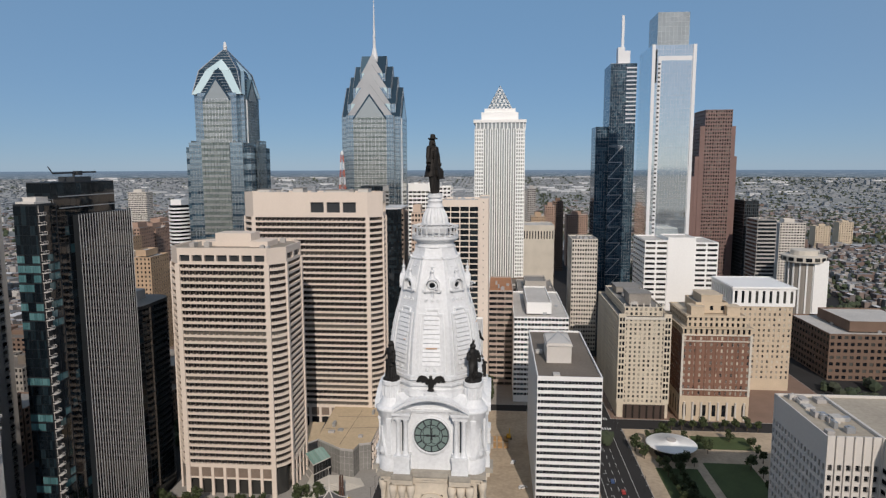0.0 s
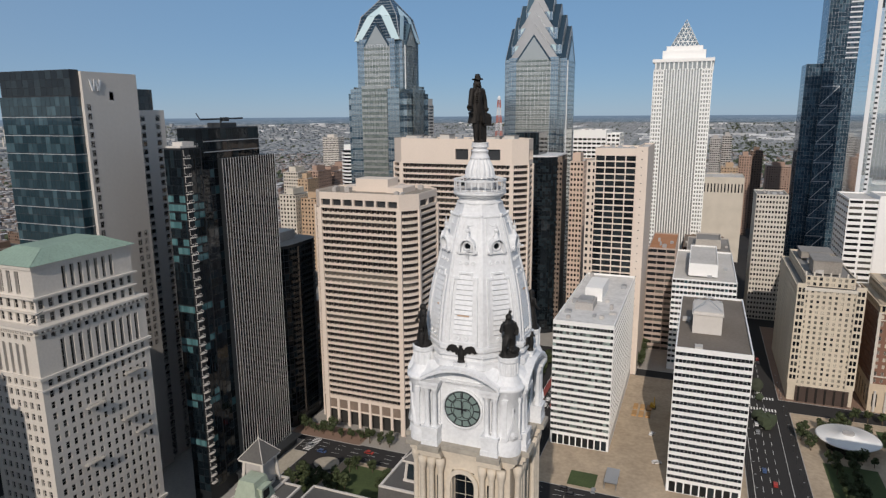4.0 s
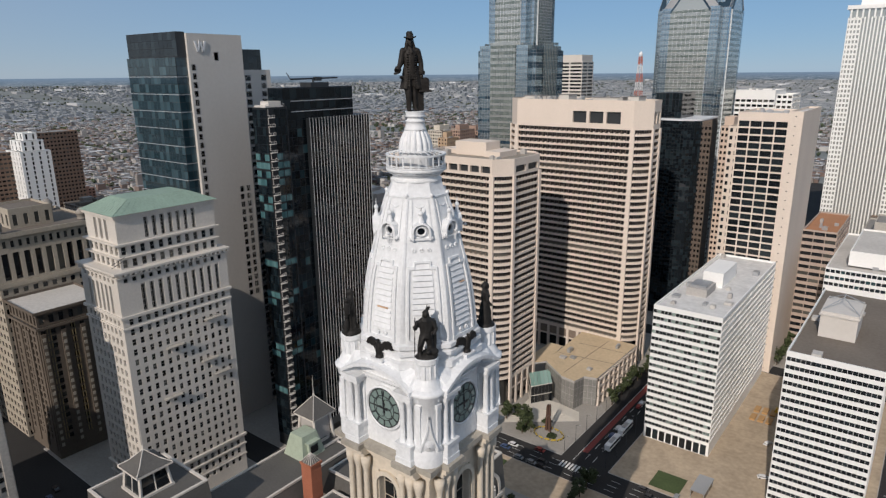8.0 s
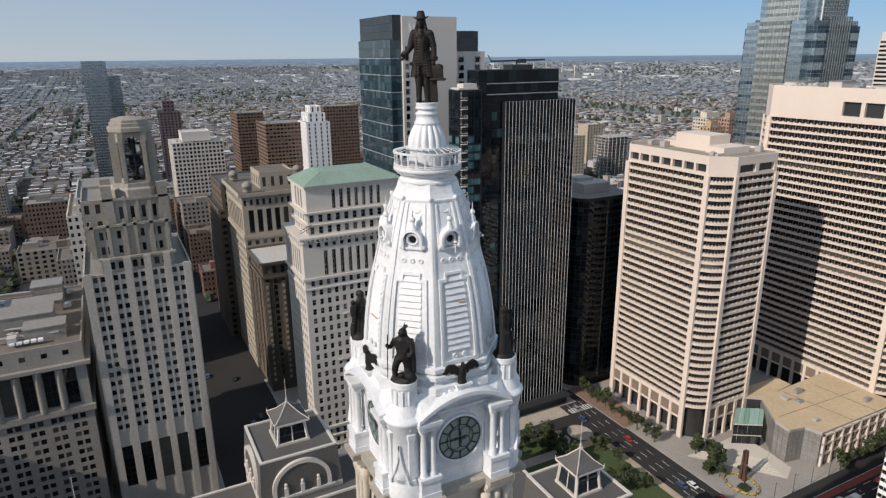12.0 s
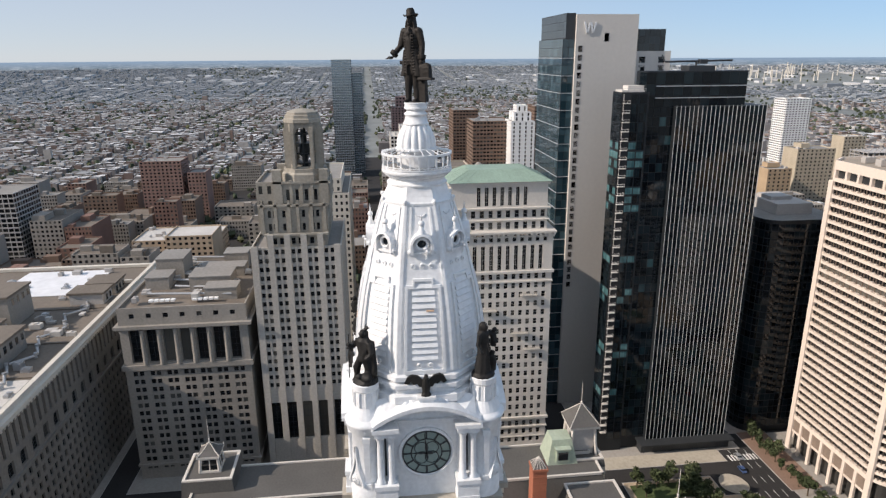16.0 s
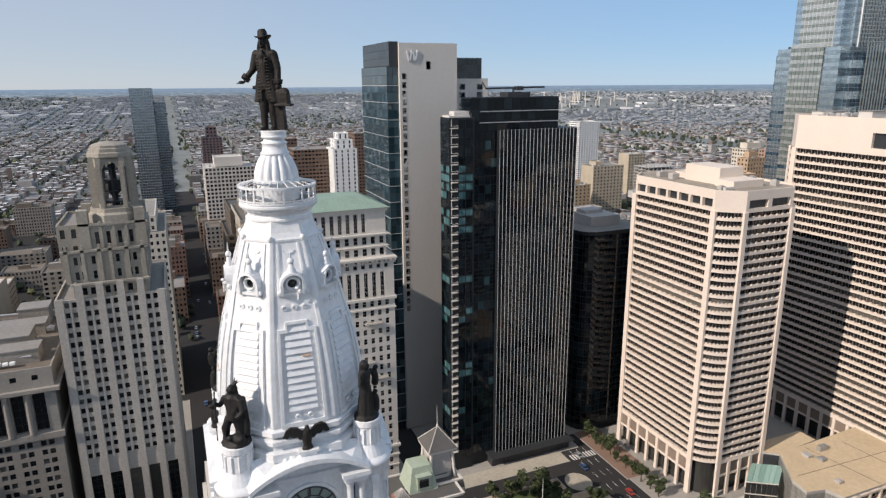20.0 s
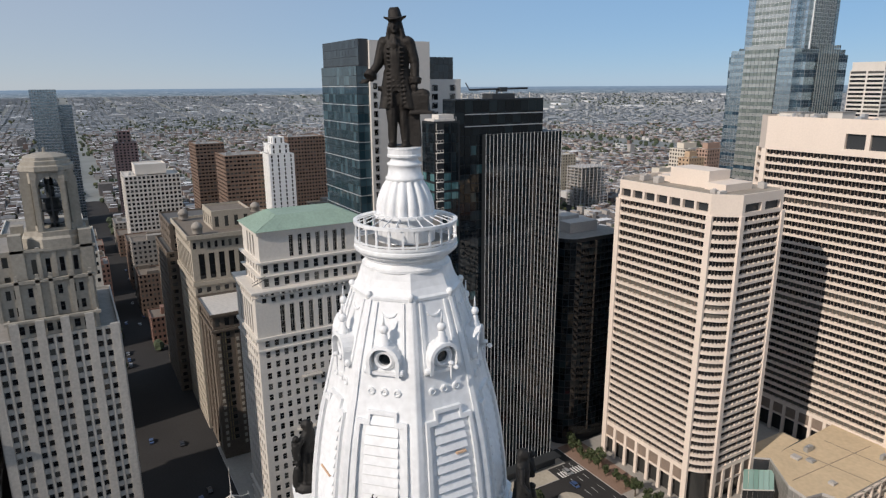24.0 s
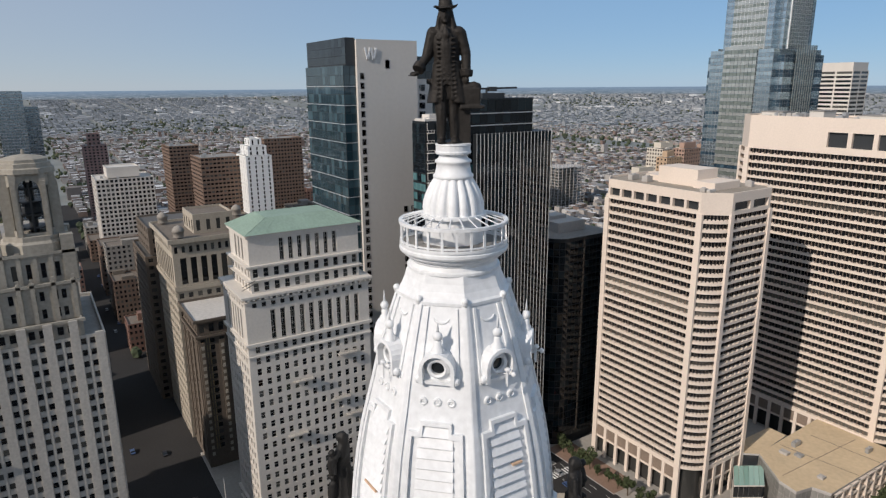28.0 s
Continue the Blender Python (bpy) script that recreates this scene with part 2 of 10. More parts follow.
class G:
    """Collects faces; each knows the number of its material."""

    def __init__(self):
        self.v, self.f, self.m = [], [], []

    def quad(self, a, b, c, d, m=0):
        i = len(self.v)
        self.v += [a, b, c, d]
        self.f.append((i, i + 1, i + 2, i + 3))
        self.m.append(m)

    def poly(self, pts, m=0):
        i = len(self.v)
        self.v += list(pts)
        self.f.append(tuple(range(i, i + len(pts))))
        self.m.append(m)

    def box(self, x0, y0, z0, x1, y1, z1, m=0, top=None, bottom=True):
        i = len(self.v)
        self.v += [(x0, y0, z0), (x1, y0, z0), (x1, y1, z0), (x0, y1, z0), (x0, y0, z1), (x1, y0, z1), (x1, y1, z1), (x0, y1, z1)]
        fs = [(0, 1, 5, 4), (1, 2, 6, 5), (2, 3, 7, 6), (3, 0, 4, 7), (4, 5, 6, 7)] + ([(3, 2, 1, 0)] if bottom else [])
        self.f += [tuple(i + k for k in q) for q in fs]
        self.m += [m] * 4 + [m if top is None else top] + [m] * (len(fs) - 5)

    def prism(self, pts, z0, z1, m=0, top=None, bottom=False):
        """pts anticlockwise from above."""
        i, n = len(self.v), len(pts)
        self.v += [(p[0], p[1], z0) for p in pts] + [(p[0], p[1], z1) for p in pts]
        for k in range(n):
            j = (k + 1) % n
            self.f.append((i + k, i + j, i + n + j, i + n + k))
            self.m.append(m)
        self.f.append(tuple(i + n + k for k in range(n)))
        self.m.append(m if top is None else top)
        if bottom:
            self.f.append(tuple(i + k for k in reversed(range(n))))
            self.m.append(m)

    def lathe(self, prof, n=24, cx=0, cy=0, m=0, phase=0.0, cap=True):
        """prof: (radius, z) from low to high."""
        i = len(self.v)
        for r, z in prof:
            for k in range(n):
                a = 2 * math.pi * k / n + phase
                self.v.append((cx + r * math.cos(a), cy + r * math.sin(a), z))
        for s in range(len(prof) - 1):
            for k in range(n):
                j = (k + 1) % n
                self.f.append((i + s * n + k, i + s * n + j, i + (s + 1) * n + j, i + (s + 1) * n + k))
                self.m.append(m)
        if cap:
            t = i + (len(prof) - 1) * n
            self.f.append(tuple(t + k for k in range(n)))
            self.m.append(m)

    def rod(self, a, b, r, r2=None, n=8, m=0):
        a, b = Vector(a), Vector(b)
        r2 = r if r2 is None else r2
        w = (b - a).normalized()
        s = w.orthogonal().normalized()
        t = w.cross(s)
        i = len(self.v)
        for p, q in ((a, r), (b, r2)):
            for k in range(n):
                an = 2 * math.pi * k / n
                self.v.append(tuple(p + (s * math.cos(an) + t * math.sin(an)) * q))
        for k in range(n):
            j = (k + 1) % n
            self.f.append((i + k, i + j, i + n + j, i + n + k))
            self.m.append(m)
        self.f += [tuple(i + k for k in reversed(range(n))), tuple(i + n + k for k in range(n))]
        self.m += [m, m]

    def ball(self, c, r, n=10, k=7, m=0, turn=None):
        """An ellipsoid of radii r about c."""
        i = len(self.v)
        rx, ry, rz = r if isinstance(r, (tuple, list)) else (r, r, r)
        for a in range(k + 1):
            th = math.pi * a / k
            for b in range(n):
                ph = 2 * math.pi * b / n
                p = Vector((rx * math.sin(th) * math.cos(ph), ry * math.sin(th) * math.sin(ph), -rz * math.cos(th)))
                if turn is not None:
                    p = turn @ p
                self.v.append((c[0] + p.x, c[1] + p.y, c[2] + p.z))
        for a in range(k):
            for b in range(n):
                d = (b + 1) % n
                self.f.append((i + a * n + b, i + a * n + d, i + (a + 1) * n + d, i + (a + 1) * n + b))
                self.m.append(m)

    def loft(self, secs, n=14, m=0, cap=True):
        """secs: (centre x, centre y, z, radius x, radius y) from low to high."""
        i = len(self.v)
        for cx, cy, z, rx, ry in secs:
            for k in range(n):
                a = 2 * math.pi * k / n
                self.v.append((cx + rx * math.cos(a), cy + ry * math.sin(a), z))
        for s in range(len(secs) - 1):
            for k in range(n):
                j = (k + 1) % n
                self.f.append((i + s * n + k, i + s * n + j, i + (s + 1) * n + j, i + (s + 1) * n + k))
                self.m.append(m)
        if cap:
            self.f += [tuple(i + (len(secs) - 1) * n + k for k in range(n)), tuple(i + k for k in reversed(range(n)))]
            self.m += [m, m]

    def move(self, mtx, start=0):
        self.v[start:] = [tuple(mtx @ Vector(p)) for p in self.v[start:]]
        return self

    def mesh(self, name, mats, smooth=False):
        me = bpy.data.meshes.new(name)
        me.from_pydata(self.v, [], self.f)
        for a in mats if isinstance(mats, (list, tuple)) else [mats]:
            me.materials.append(a)
        me.polygons.foreach_set("material_index", self.m)
        if smooth:
            me.polygons.foreach_set("use_smooth", [True] * len(self.f))
        me.update()
        return me


def part(name, g, mats, parent=None, label="", smooth=False):
    """One mesh object, under a thing or under a part."""
    ob = new(name, g if isinstance(g, bpy.types.Mesh) else g.mesh(name, mats, smooth))
    if parent is not None:
        ob.parent = parent
    if label:
        ob["label"] = label
    return ob


def put(name, me, parent, m):
    """One more object on a shared mesh."""
    ob = new(name, me)
    ob.parent = parent
    ob.matrix_basis = m
    return ob


def thing(name, label, category, group="", kind="", at=(0, 0, 0)):
    ob = new(name)
    ob.empty_display_size = 2
    ob.location = at
    return tagged(ob, label, category, group, kind)


def basis(px, py, pz, u):
    """The pose of a piece on a wall: x along the wall (from left to right as seen from outside), y into the wall, z up."""
    return Matrix(((u[0], -u[1], 0, px), (u[1], u[0], 0, py), (0, 0, 1, pz), (0, 0, 0, 1)))


def window_mesh(w, h, sash, pane, bars=(0, 1), fr=0.09):
    """A framed window about its own centre: pane, sash and bars (uprights, rails)."""
    g = G()
    a, b = w / 2, h / 2
    g.quad((-a, 0.06, -b), (a, 0.06, -b), (a, 0.06, b), (-a, 0.06, b), 1)
    for x0, x1, z0, z1 in ((-a, -a + fr, -b, b), (a - fr, a, -b, b), (-a + fr, a - fr, -b, -b + fr), (-a + fr, a - fr, b - fr, b)):
        g.quad((x0, -0.02, z0), (x1, -0.02, z0), (x1, -0.02, z1), (x0, -0.02, z1))
    for x in (-a + fr, a - fr):
        g.quad((x, -0.02, -b), (x, 0.06, -b), (x, 0.06, b), (x, -0.02, b))
    for k in range(bars[0]):
        x = -a + w * (k + 1) / (bars[0] + 1)
        g.box(x - fr * 0.4, -0.01, -b, x + fr * 0.4, 0.058, b, bottom=False)
    for k in range(bars[1]):
        z = -b + h * (k + 1) / (bars[1] + 1)
        g.box(-a, -0.01, z - fr * 0.4, a, 0.058, z + fr * 0.4)
    return g


def facade(g, wins, P, u, W, z0, z1, cols, rows, fw, fh, dep=0.35, ml=0.0, mr=0.0, mb=0.0, mt=0.0, m=0, pair=0.0):
    """A wall with recessed openings. P: its left foot as seen from outside; u: along it; fw, fh: the openings' share of a bay.
    Adds the wall to g and (pose, width, height) of each opening to wins."""
    nx, ny = u[1], -u[0]

    def at(s, d, z):
        return (P[0] + u[0] * s - nx * d, P[1] + u[1] * s - ny * d, z)

    bw, bh = (W - ml - mr) / cols, (z1 - z0 - mb - mt) / rows
    w, h = bw * fw, bh * fh
    xs = [ml + bw * (k + 0.5) + (pair * bw * (1 if k % 2 == 0 else -1)) for k in range(cols)]
    low = z0
    for r in range(rows):
        a = z0 + mb + bh * r + (bh - h) * 0.45
        b = a + h
        g.quad(at(0, 0, low), at(W, 0, low), at(W, 0, a), at(0, 0, a), m)
        left = 0.0
        for x in xs:
            l, q = x - w / 2, x + w / 2
            g.quad(at(left, 0, a), at(l, 0, a), at(l, 0, b), at(left, 0, b), m)
            g.quad(at(l, 0, a), at(l, dep, a), at(l, dep, b), at(l, 0, b), m)
            g.quad(at(q, dep, a), at(q, 0, a), at(q, 0, b), at(q, dep, b), m)
            g.quad(at(l, 0, a), at(q, 0, a), at(q, dep, a), at(l, dep, a), m)
            g.quad(at(l, dep, b), at(q, dep, b), at(q, 0, b), at(l, 0, b), m)
            c = at(x, dep - 0.06, (a + b) / 2)
            wins.append((basis(*c, u), w, h))
            left = q
        g.quad(at(left, 0, a), at(W, 0, a), at(W, 0, b), at(left, 0, b), m)
        low = b
    g.quad(at(0, 0, low), at(W, 0, low), at(W, 0, z1), at(0, 0, z1), m)


def place_windows(owner, wins, sash, pane, limit=300, bars=(0, 1), fr=0.09, name="window"):
    """The highest openings get windows of their own; the rest share one mesh."""
    wins = sorted(wins, key=lambda q: -q[0].translation.z)
    shared = {}
    rest = G()
    for k, (m, w, h) in enumerate(wins):
        key = (round(w, 2), round(h, 2))
        if key not in shared:
            g = window_mesh(w, h, sash, pane, bars, fr)
            shared[key] = (g, g.mesh(name, [sash, pane]))
        g, me = shared[key]
        if k < limit:
            put(name, me, owner, m)
        else:
            i = len(rest.v)
            rest.v += [tuple(m @ Vector(p)) for p in g.v]
            rest.f += [tuple(i + j for j in q) for q in g.f]
            rest.m += g.m
    if rest.f:
        tagged(part(name + "_field", rest, [sash, pane], owner), kind="stuff")


SIDES = {"E": lambda x0, x1, y0, y1: ((x0, y0), (1, 0), x1 - x0), "N": lambda x0, x1, y0, y1: ((x1, y0), (0, 1), y1 - y0),
         "W": lambda x0, x1, y0, y1: ((x1, y1), (-1, 0), x1 - x0), "S": lambda x0, x1, y0, y1: ((x0, y1), (0, -1), y1 - y0)}


def block(g, wins, x0, x1, y0, y1, z0, z1, spec, m=0, roof=1, parapet=1.0, plain=0):
    """A storeyed block: spec maps a side (E faces -y, N faces +x, W faces +y, S faces -x) to facade()'s columns, rows and shares; sides not named stay plain."""
    for side, f in SIDES.items():
        P, u, W = f(x0, x1, y0, y1)
        if side in spec:
            facade(g, wins, P, u, W, z0, z1, m=m, **spec[side])
        else:
            a, b = P, (P[0] + u[0] * W, P[1] + u[1] * W)
            g.quad((*a, z0), (*b, z0), (*b, z1), (*a, z1), plain if plain else m)
    zr = z1 - parapet
    t = 0.5
    g.quad((x0 + t, y0 + t, zr), (x1 - t, y0 + t, zr), (x1 - t, y1 - t, zr), (x0 + t, y1 - t, zr), roof)
    for a, b, c, d in (((x0, y0), (x1, y0), (x1 - t, y0 + t), (x0 + t, y0 + t)), ((x1, y0), (x1, y1), (x1 - t, y1 - t), (x1 - t, y0 + t)),
                       ((x1, y1), (x0, y1), (x0 + t, y1 - t), (x1 - t, y1 - t)), ((x0, y1), (x0, y0), (x0 + t, y0 + t), (x0 + t, y1 - t))):
        g.quad((*a, z1), (*b, z1), (*c, z1), (*d, z1), m)
        g.quad((*d, zr), (*c, zr), (*c, z1), (*d, z1), m)


def roof_kit(owner, x0, x1, y0, y1, z, n, seed, big=True):
    """Machines on a roof: housings with louvres, ducts, vents."""
    rnd = random.Random(seed)
    for k in range(n):
        a, b, h = rnd.uniform(1.2, 3.5), rnd.uniform(1.2, 4.5), rnd.uniform(0.8, 2.4)
        if x1 - x0 < a + 2 or y1 - y0 < b + 2:
            continue
        x, y = rnd.uniform(x0 + 1, x1 - a - 1), rnd.uniform(y0 + 1, y1 - b - 1)
        g = G()
        g.box(0, 0, 0.25, a, b, h)
        g.box(0.1, 0.1, 0, a - 0.1, b - 0.1, 0.25)
        g.box(0.25, -0.06, 0.45, a - 0.25, 0.02, h - 0.25)
        if rnd.random() < 0.6:
            g.lathe([(0.35 * min(a, b), h - 0.05), (0.35 * min(a, b), h + 0.35), (0.25 * min(a, b), h + 0.35)], 10, a / 2, b / 2)
        o = part("roof_machine", g, [rnd.choice([METAL, ROOF_L, CONC])], owner)
        o.location = (x, y, z)

# ---- ground: one sheet that lifts a little towards the skyline, streets, blocks ----
def rise(r):
    """How far the far country lies above the city's level."""
    return 0.0 if r < 2700 else 92.0 * ((r - 2700) / 2000) ** 1.25


g = G()
rings = [0, 60, 150, 300, 600, 1000, 1600, 2400, 2700, 2950, 3200, 3450, 3700, 3950, 4200, 4450, 4700]
SEG = 96
for r in rings:
    z = rise(r)
    for k in range(SEG):
        a = 2 * math.pi * k / SEG
        g.v.append((r * math.cos(a), r * math.sin(a), z))
for s in range(len(rings) - 1):
    for k in range(SEG):
        j = (k + 1) % SEG
        g.f.append((s * SEG + k, s * SEG + j, (s + 1) * SEG + j, (s + 1) * SEG + k))
        g.m.append(0 if s < 5 else 1)
EARTH = mat("city_ground", (0.19, 0.205, 0.20), 0.95, var=0.4, fine=0.02, broad=0.004)
tagged(part("ground", g, [ASPHALT, EARTH]), "dark asphalt streets and hazy flat city land", "ground", kind="structure")

BLOCKS = []


def pavement(x0, x1, y0, y1, material=PAVE, label="pale concrete pavement with a kerb"):
    g = G()
    g.box(x0, y0, -0.2, x1, y1, 0.15, 0, bottom=False)
    g.box(x0 - 0.3, y0 - 0.3, -0.2, x1 + 0.3, y1 + 0.3, 0.12, 1, bottom=False)
    BLOCKS.append((x0, x1, y0, y1))
    return tagged(part("pavement", g, [material, CONC]), label, "pavement", kind="structure")


pavement(-112, 24, -74, 118, PAVE, "grey concrete plaza paving round the city hall")
pavement(-112, 24, 118, 137, SAND, "tan treed plaza paving beside the street")
PALE_P = mat("pale_sunlit_paving", (0.42, 0.38, 0.31), 0.9, var=0.25, fine=0.7, broad=0.08)
pavement(-141, -133, 70, 136, PALE_P, "sunlit tan pavement before the glass tower")
pavement(-124, -112, 88, 124, SAND, "tan planted traffic island")
g = G()
g.prism([(-122 + 5.5 * math.cos(k * math.pi / 8) * (1.0 if k < 4 or k > 12 else 1.25) + 4, 131 + 5.5 * math.sin(k * math.pi / 8)) for k in range(16)], -0.1, 0.16, 0)
tagged(part("pavement", g, [PALE_P]), "rounded tan traffic island at the crossing", "pavement", kind="structure")
pavement(-152, -112, 151, 164, PAVE_R, "brown paved walk before the beige tower")
pavement(-112, -48, 152, 210, PAVE, "pale plaza paving before the beige towers")
pavement(-150, -50, 210, 306, PAVE)
pavement(-150, -112, 164, 210, PAVE)
pavement(-26, 64, 152, 250, SAND, "tan plaza paving between white office slabs")
pavement(-26, 64, 250, 290, SAND, "tan plaza paving with works on it")
pavement(90, 200, 150, 266, SAND, "pale park paving with planted edges")
pavement(-230, -141, 82, 146, PAVE)
pavement(-235, -141, 18, 68, PAVE)
pavement(-260, -141, -104, -16, PAVE)
pavement(-262, -70, -200, -114, PAVE)
pavement(-210, -152, 148, 164, PAVE)
pavement(-30, 64, 302, 420, PAVE)
pavement(86, 240, 282, 420, PAVE_R, "brown paved walk round old stone blocks")
pavement(110, 220, -20, 132, PAVE)
pavement(-150, -46, 322, 420, PAVE)

# street markings
g = G()
for y in range(160, 430, 9):
    for x in (70.5, 74.0, 77.5):
        g.box(x, y, 0.0, x + 0.18, y + 4.5, 0.012, bottom=False)
for x in (67, 82.5):
    g.box(x, 152, 0, x + 0.2, 262, 0.012, bottom=False)
for k in range(12):
    for y0 in (268, 284):
        g.box(66 + k * 1.5, y0 - 4, 0, 66.8 + k * 1.5, y0 - 0.5, 0.012, bottom=False)
for k in range(11):
    g.box(-45.5 + k * 1.5, 144.5, 0, -44.7 + k * 1.5, 149, 0.012, bottom=False)
for k in range(9):
    g.box(-137 + 0.3, 138.2 + k * 1.4, 0, -133 + 0.3, 138.9 + k * 1.4, 0.012, bottom=False)
for y in range(155, 300, 10):
    g.box(-38.1, y, 0, -37.9, y + 5, 0.012, bottom=False)
    g.box(-34.6, y, 0, -34.4, y + 5, 0.012, bottom=False)
g.box(-42.2, 152, 0, -42.0, 300, 0.012, bottom=False)
for x in range(-140, 120, 9):
    for y in (140.5, 144, 147.5):
        g.box(x, y, 0, x + 4, y + 0.15, 0.012, bottom=False)
tagged(part("road_marking", g, PAINT), "worn white lane lines and crossings on asphalt", "road marking", kind="structure")
g = G()
g.box(-41.8, 160, 0, -39.2, 300, 0.012, bottom=False)
tagged(part("bus_lane", g, mat("red_lane_paint", (0.26, 0.06, 0.05), 0.85, var=0.3)), "faded red painted lane along the street", "road marking", kind="structure")


# ---- the two beige towers with rounded corner bays ----
def beige_tower(x0, x1, y0, y1, h, top, floors, base, cut, label, louvres):
    own = thing("office_tower", label, "office tower", "beige towers", at=(x0, y0, 0))
    cx, cy = cut

    def ring(o, arc=8, bow=0.55):
        """The outline o metres outside the wall line, anticlockwise, with a bowed bay on each corner."""
        pts = []
        for px, py, sx, sy, flip in ((x1, y0, 1, -1, 0), (x1, y1, 1, 1, 1), (x0, y1, -1, 1, 0), (x0, y0, -1, -1, 1)):
            row = []
            for k in range(arc + 1):
                t = k / arc
                a = (1 - t) * math.pi / 2
                x = px - sx * cx + sx * (cx + o) * (bow * math.cos(a) + (1 - bow) * t)
                y = py - sy * cy + sy * (cy + o) * (bow * math.sin(a) + (1 - bow) * (1 - t))
                row.append((x - own.location.x, y - own.location.y))
            pts += row if not flip else row[::-1]
        return pts

    fh = (top - base) / floors
    g = G()
    edge = ring(0.0)
    g.prism(edge, 0.3, 1.3)
    # low stubs on the sill between the panes
    for k in range(len(edge)):
        a, b = Vector((*edge[k], 0)), Vector((*edge[(k + 1) % len(edge)], 0))
        d = (b - a).length
        n = max(1, round(d / 2.9))
        u = (b - a) / d
        o = Vector((u.y, -u.x, 0))
        for j in range(n):
            c = a + u * (d * (j + 0.5) / n)
            p = [c - u * 0.33 - o * 0.7, c + u * 0.33 - o * 0.7, c + u * 0.33 - o * 0.04, c - u * 0.33 - o * 0.04]
            i = len(g.v)
            g.v += [(*e.xy, 1.28) for e in p] + [(*e.xy, 1.8) for e in p]
            for e in ((0, 3, 7, 4), (3, 2, 6, 7), (2, 1, 5, 6), (4, 7, 6, 5)):
                g.f.append(tuple(i + e_ for e_ in e))
                g.m.append(0)
    spandrel = g.mesh("spandrel", [BEIGE])
    g = G()
    pts = ring(-1.3)
    g.prism(pts, 0.0, fh, 1)
    for k in range(len(pts)):
        a, b = Vector((*pts[k], 0)), Vector((*pts[(k + 1) % len(pts)], 0))
        d = (b - a).length
        n = max(1, round(d / 1.45))
        u = (b - a) / d
        o = Vector((u.y, -u.x, 0))
        for j in range(n):
            c = a + u * (d * (j + 0.5) / n)
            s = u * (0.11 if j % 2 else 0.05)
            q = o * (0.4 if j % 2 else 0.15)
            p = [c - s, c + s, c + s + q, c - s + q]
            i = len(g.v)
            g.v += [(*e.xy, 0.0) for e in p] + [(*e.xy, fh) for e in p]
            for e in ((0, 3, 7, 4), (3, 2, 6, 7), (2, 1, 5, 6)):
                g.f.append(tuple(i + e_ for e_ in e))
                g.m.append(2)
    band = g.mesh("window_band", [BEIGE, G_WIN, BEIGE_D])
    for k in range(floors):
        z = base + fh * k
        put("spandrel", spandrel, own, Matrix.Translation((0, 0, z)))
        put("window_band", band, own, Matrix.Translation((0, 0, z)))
    # crown with louvred openings, parapet, roof
    X0, X1, Y0, Y1 = 0, x1 - x0, 0, y1 - y0
    g = G()
    pts = ring(-0.12, 1, 0.0)
    holes = []
    zs = (top, top + (h - top) * 0.2, top + (h - top) * 0.64, h)
    for k in range(len(pts)):
        p, q = Vector(pts[k]), Vector(pts[(k + 1) % len(pts)])
        d = (q - p).length
        u = (q - p) / d
        o = Vector((u.y, -u.x))
        east, north = o.y < -0.9, o.x > 0.9
        n = louvres[2] if east else 2 if north else 0
        lo, hi = (louvres[0] - cx, louvres[1] - cx) if east else (0.5, d - 0.5)
        cuts = [0.0]
        for j in range(n):
            s0 = lo + (hi - lo) * (j + 0.09) / n
            s1 = lo + (hi - lo) * (j + 0.91) / n
            cuts += [s0, s1]
            holes.append((p + u * s0, p + u * s1, o))
        cuts.append(d)
        at = lambda s, z: (*(p + u * s), z)
        for z0, z1 in ((zs[0], zs[1]), (zs[2], zs[3])):
            g.quad(at(0, z0), at(d, z0), at(d, z1), at(0, z1))
        for j in range(0, len(cuts), 2):
            g.quad(at(cuts[j], zs[1]), at(cuts[j + 1], zs[1]), at(cuts[j + 1], zs[2]), at(cuts[j], zs[2]))
    g.poly([(*e, top) for e in pts][::-1])
    part("crown", g, [BEIGE], own)
    for p, q, o in holes:
        g = G()
        a, b = p - o * 1.3, q - o * 1.3
        g.quad((*a, zs[1]), (*b, zs[1]), (*b, zs[2]), (*a, zs[2]), 1)
        g.quad((*p, zs[1]), (*q, zs[1]), (*b, zs[1]), (*a, zs[1]))
        g.quad((*a, zs[2]), (*b, zs[2]), (*q, zs[2]), (*p, zs[2]))
        g.quad((*p, zs[1]), (*a, zs[1]), (*a, zs[2]), (*p, zs[2]))
        g.quad((*b, zs[1]), (*q, zs[1]), (*q, zs[2]), (*b, zs[2]))
        part("louvre", g, [BEIGE, IRON], own, "dark recessed louvre opening")
    g = G()
    g.prism(ring(-0.7, 1, 0.0), h - 0.4, h + 0.05, 0)
    part("roof", g, [mat("tan_gravel_roof", (0.31, 0.27, 0.22), 0.95, var=0.28, fine=0.8, broad=0.06)], own)
    g = G()
    for k in range(len(pts)):
        p, q = Vector(pts[k]), Vector(pts[(k + 1) % len(pts)])
        pi, qi = ring(-0.7, 1, 0.0)[k], ring(-0.7, 1, 0.0)[(k + 1) % len(pts)]
        g.quad((*p, h + 0.9), (*q, h + 0.9), (*qi, h + 0.9), (*pi, h + 0.9))
        g.quad((*p, h), (*q, h), (*q, h + 0.9), (*p, h + 0.9))
        g.quad((*qi, h), (*pi, h), (*pi, h + 0.9), (*qi, h + 0.9))
    part("parapet", g, [BEIGE], own)
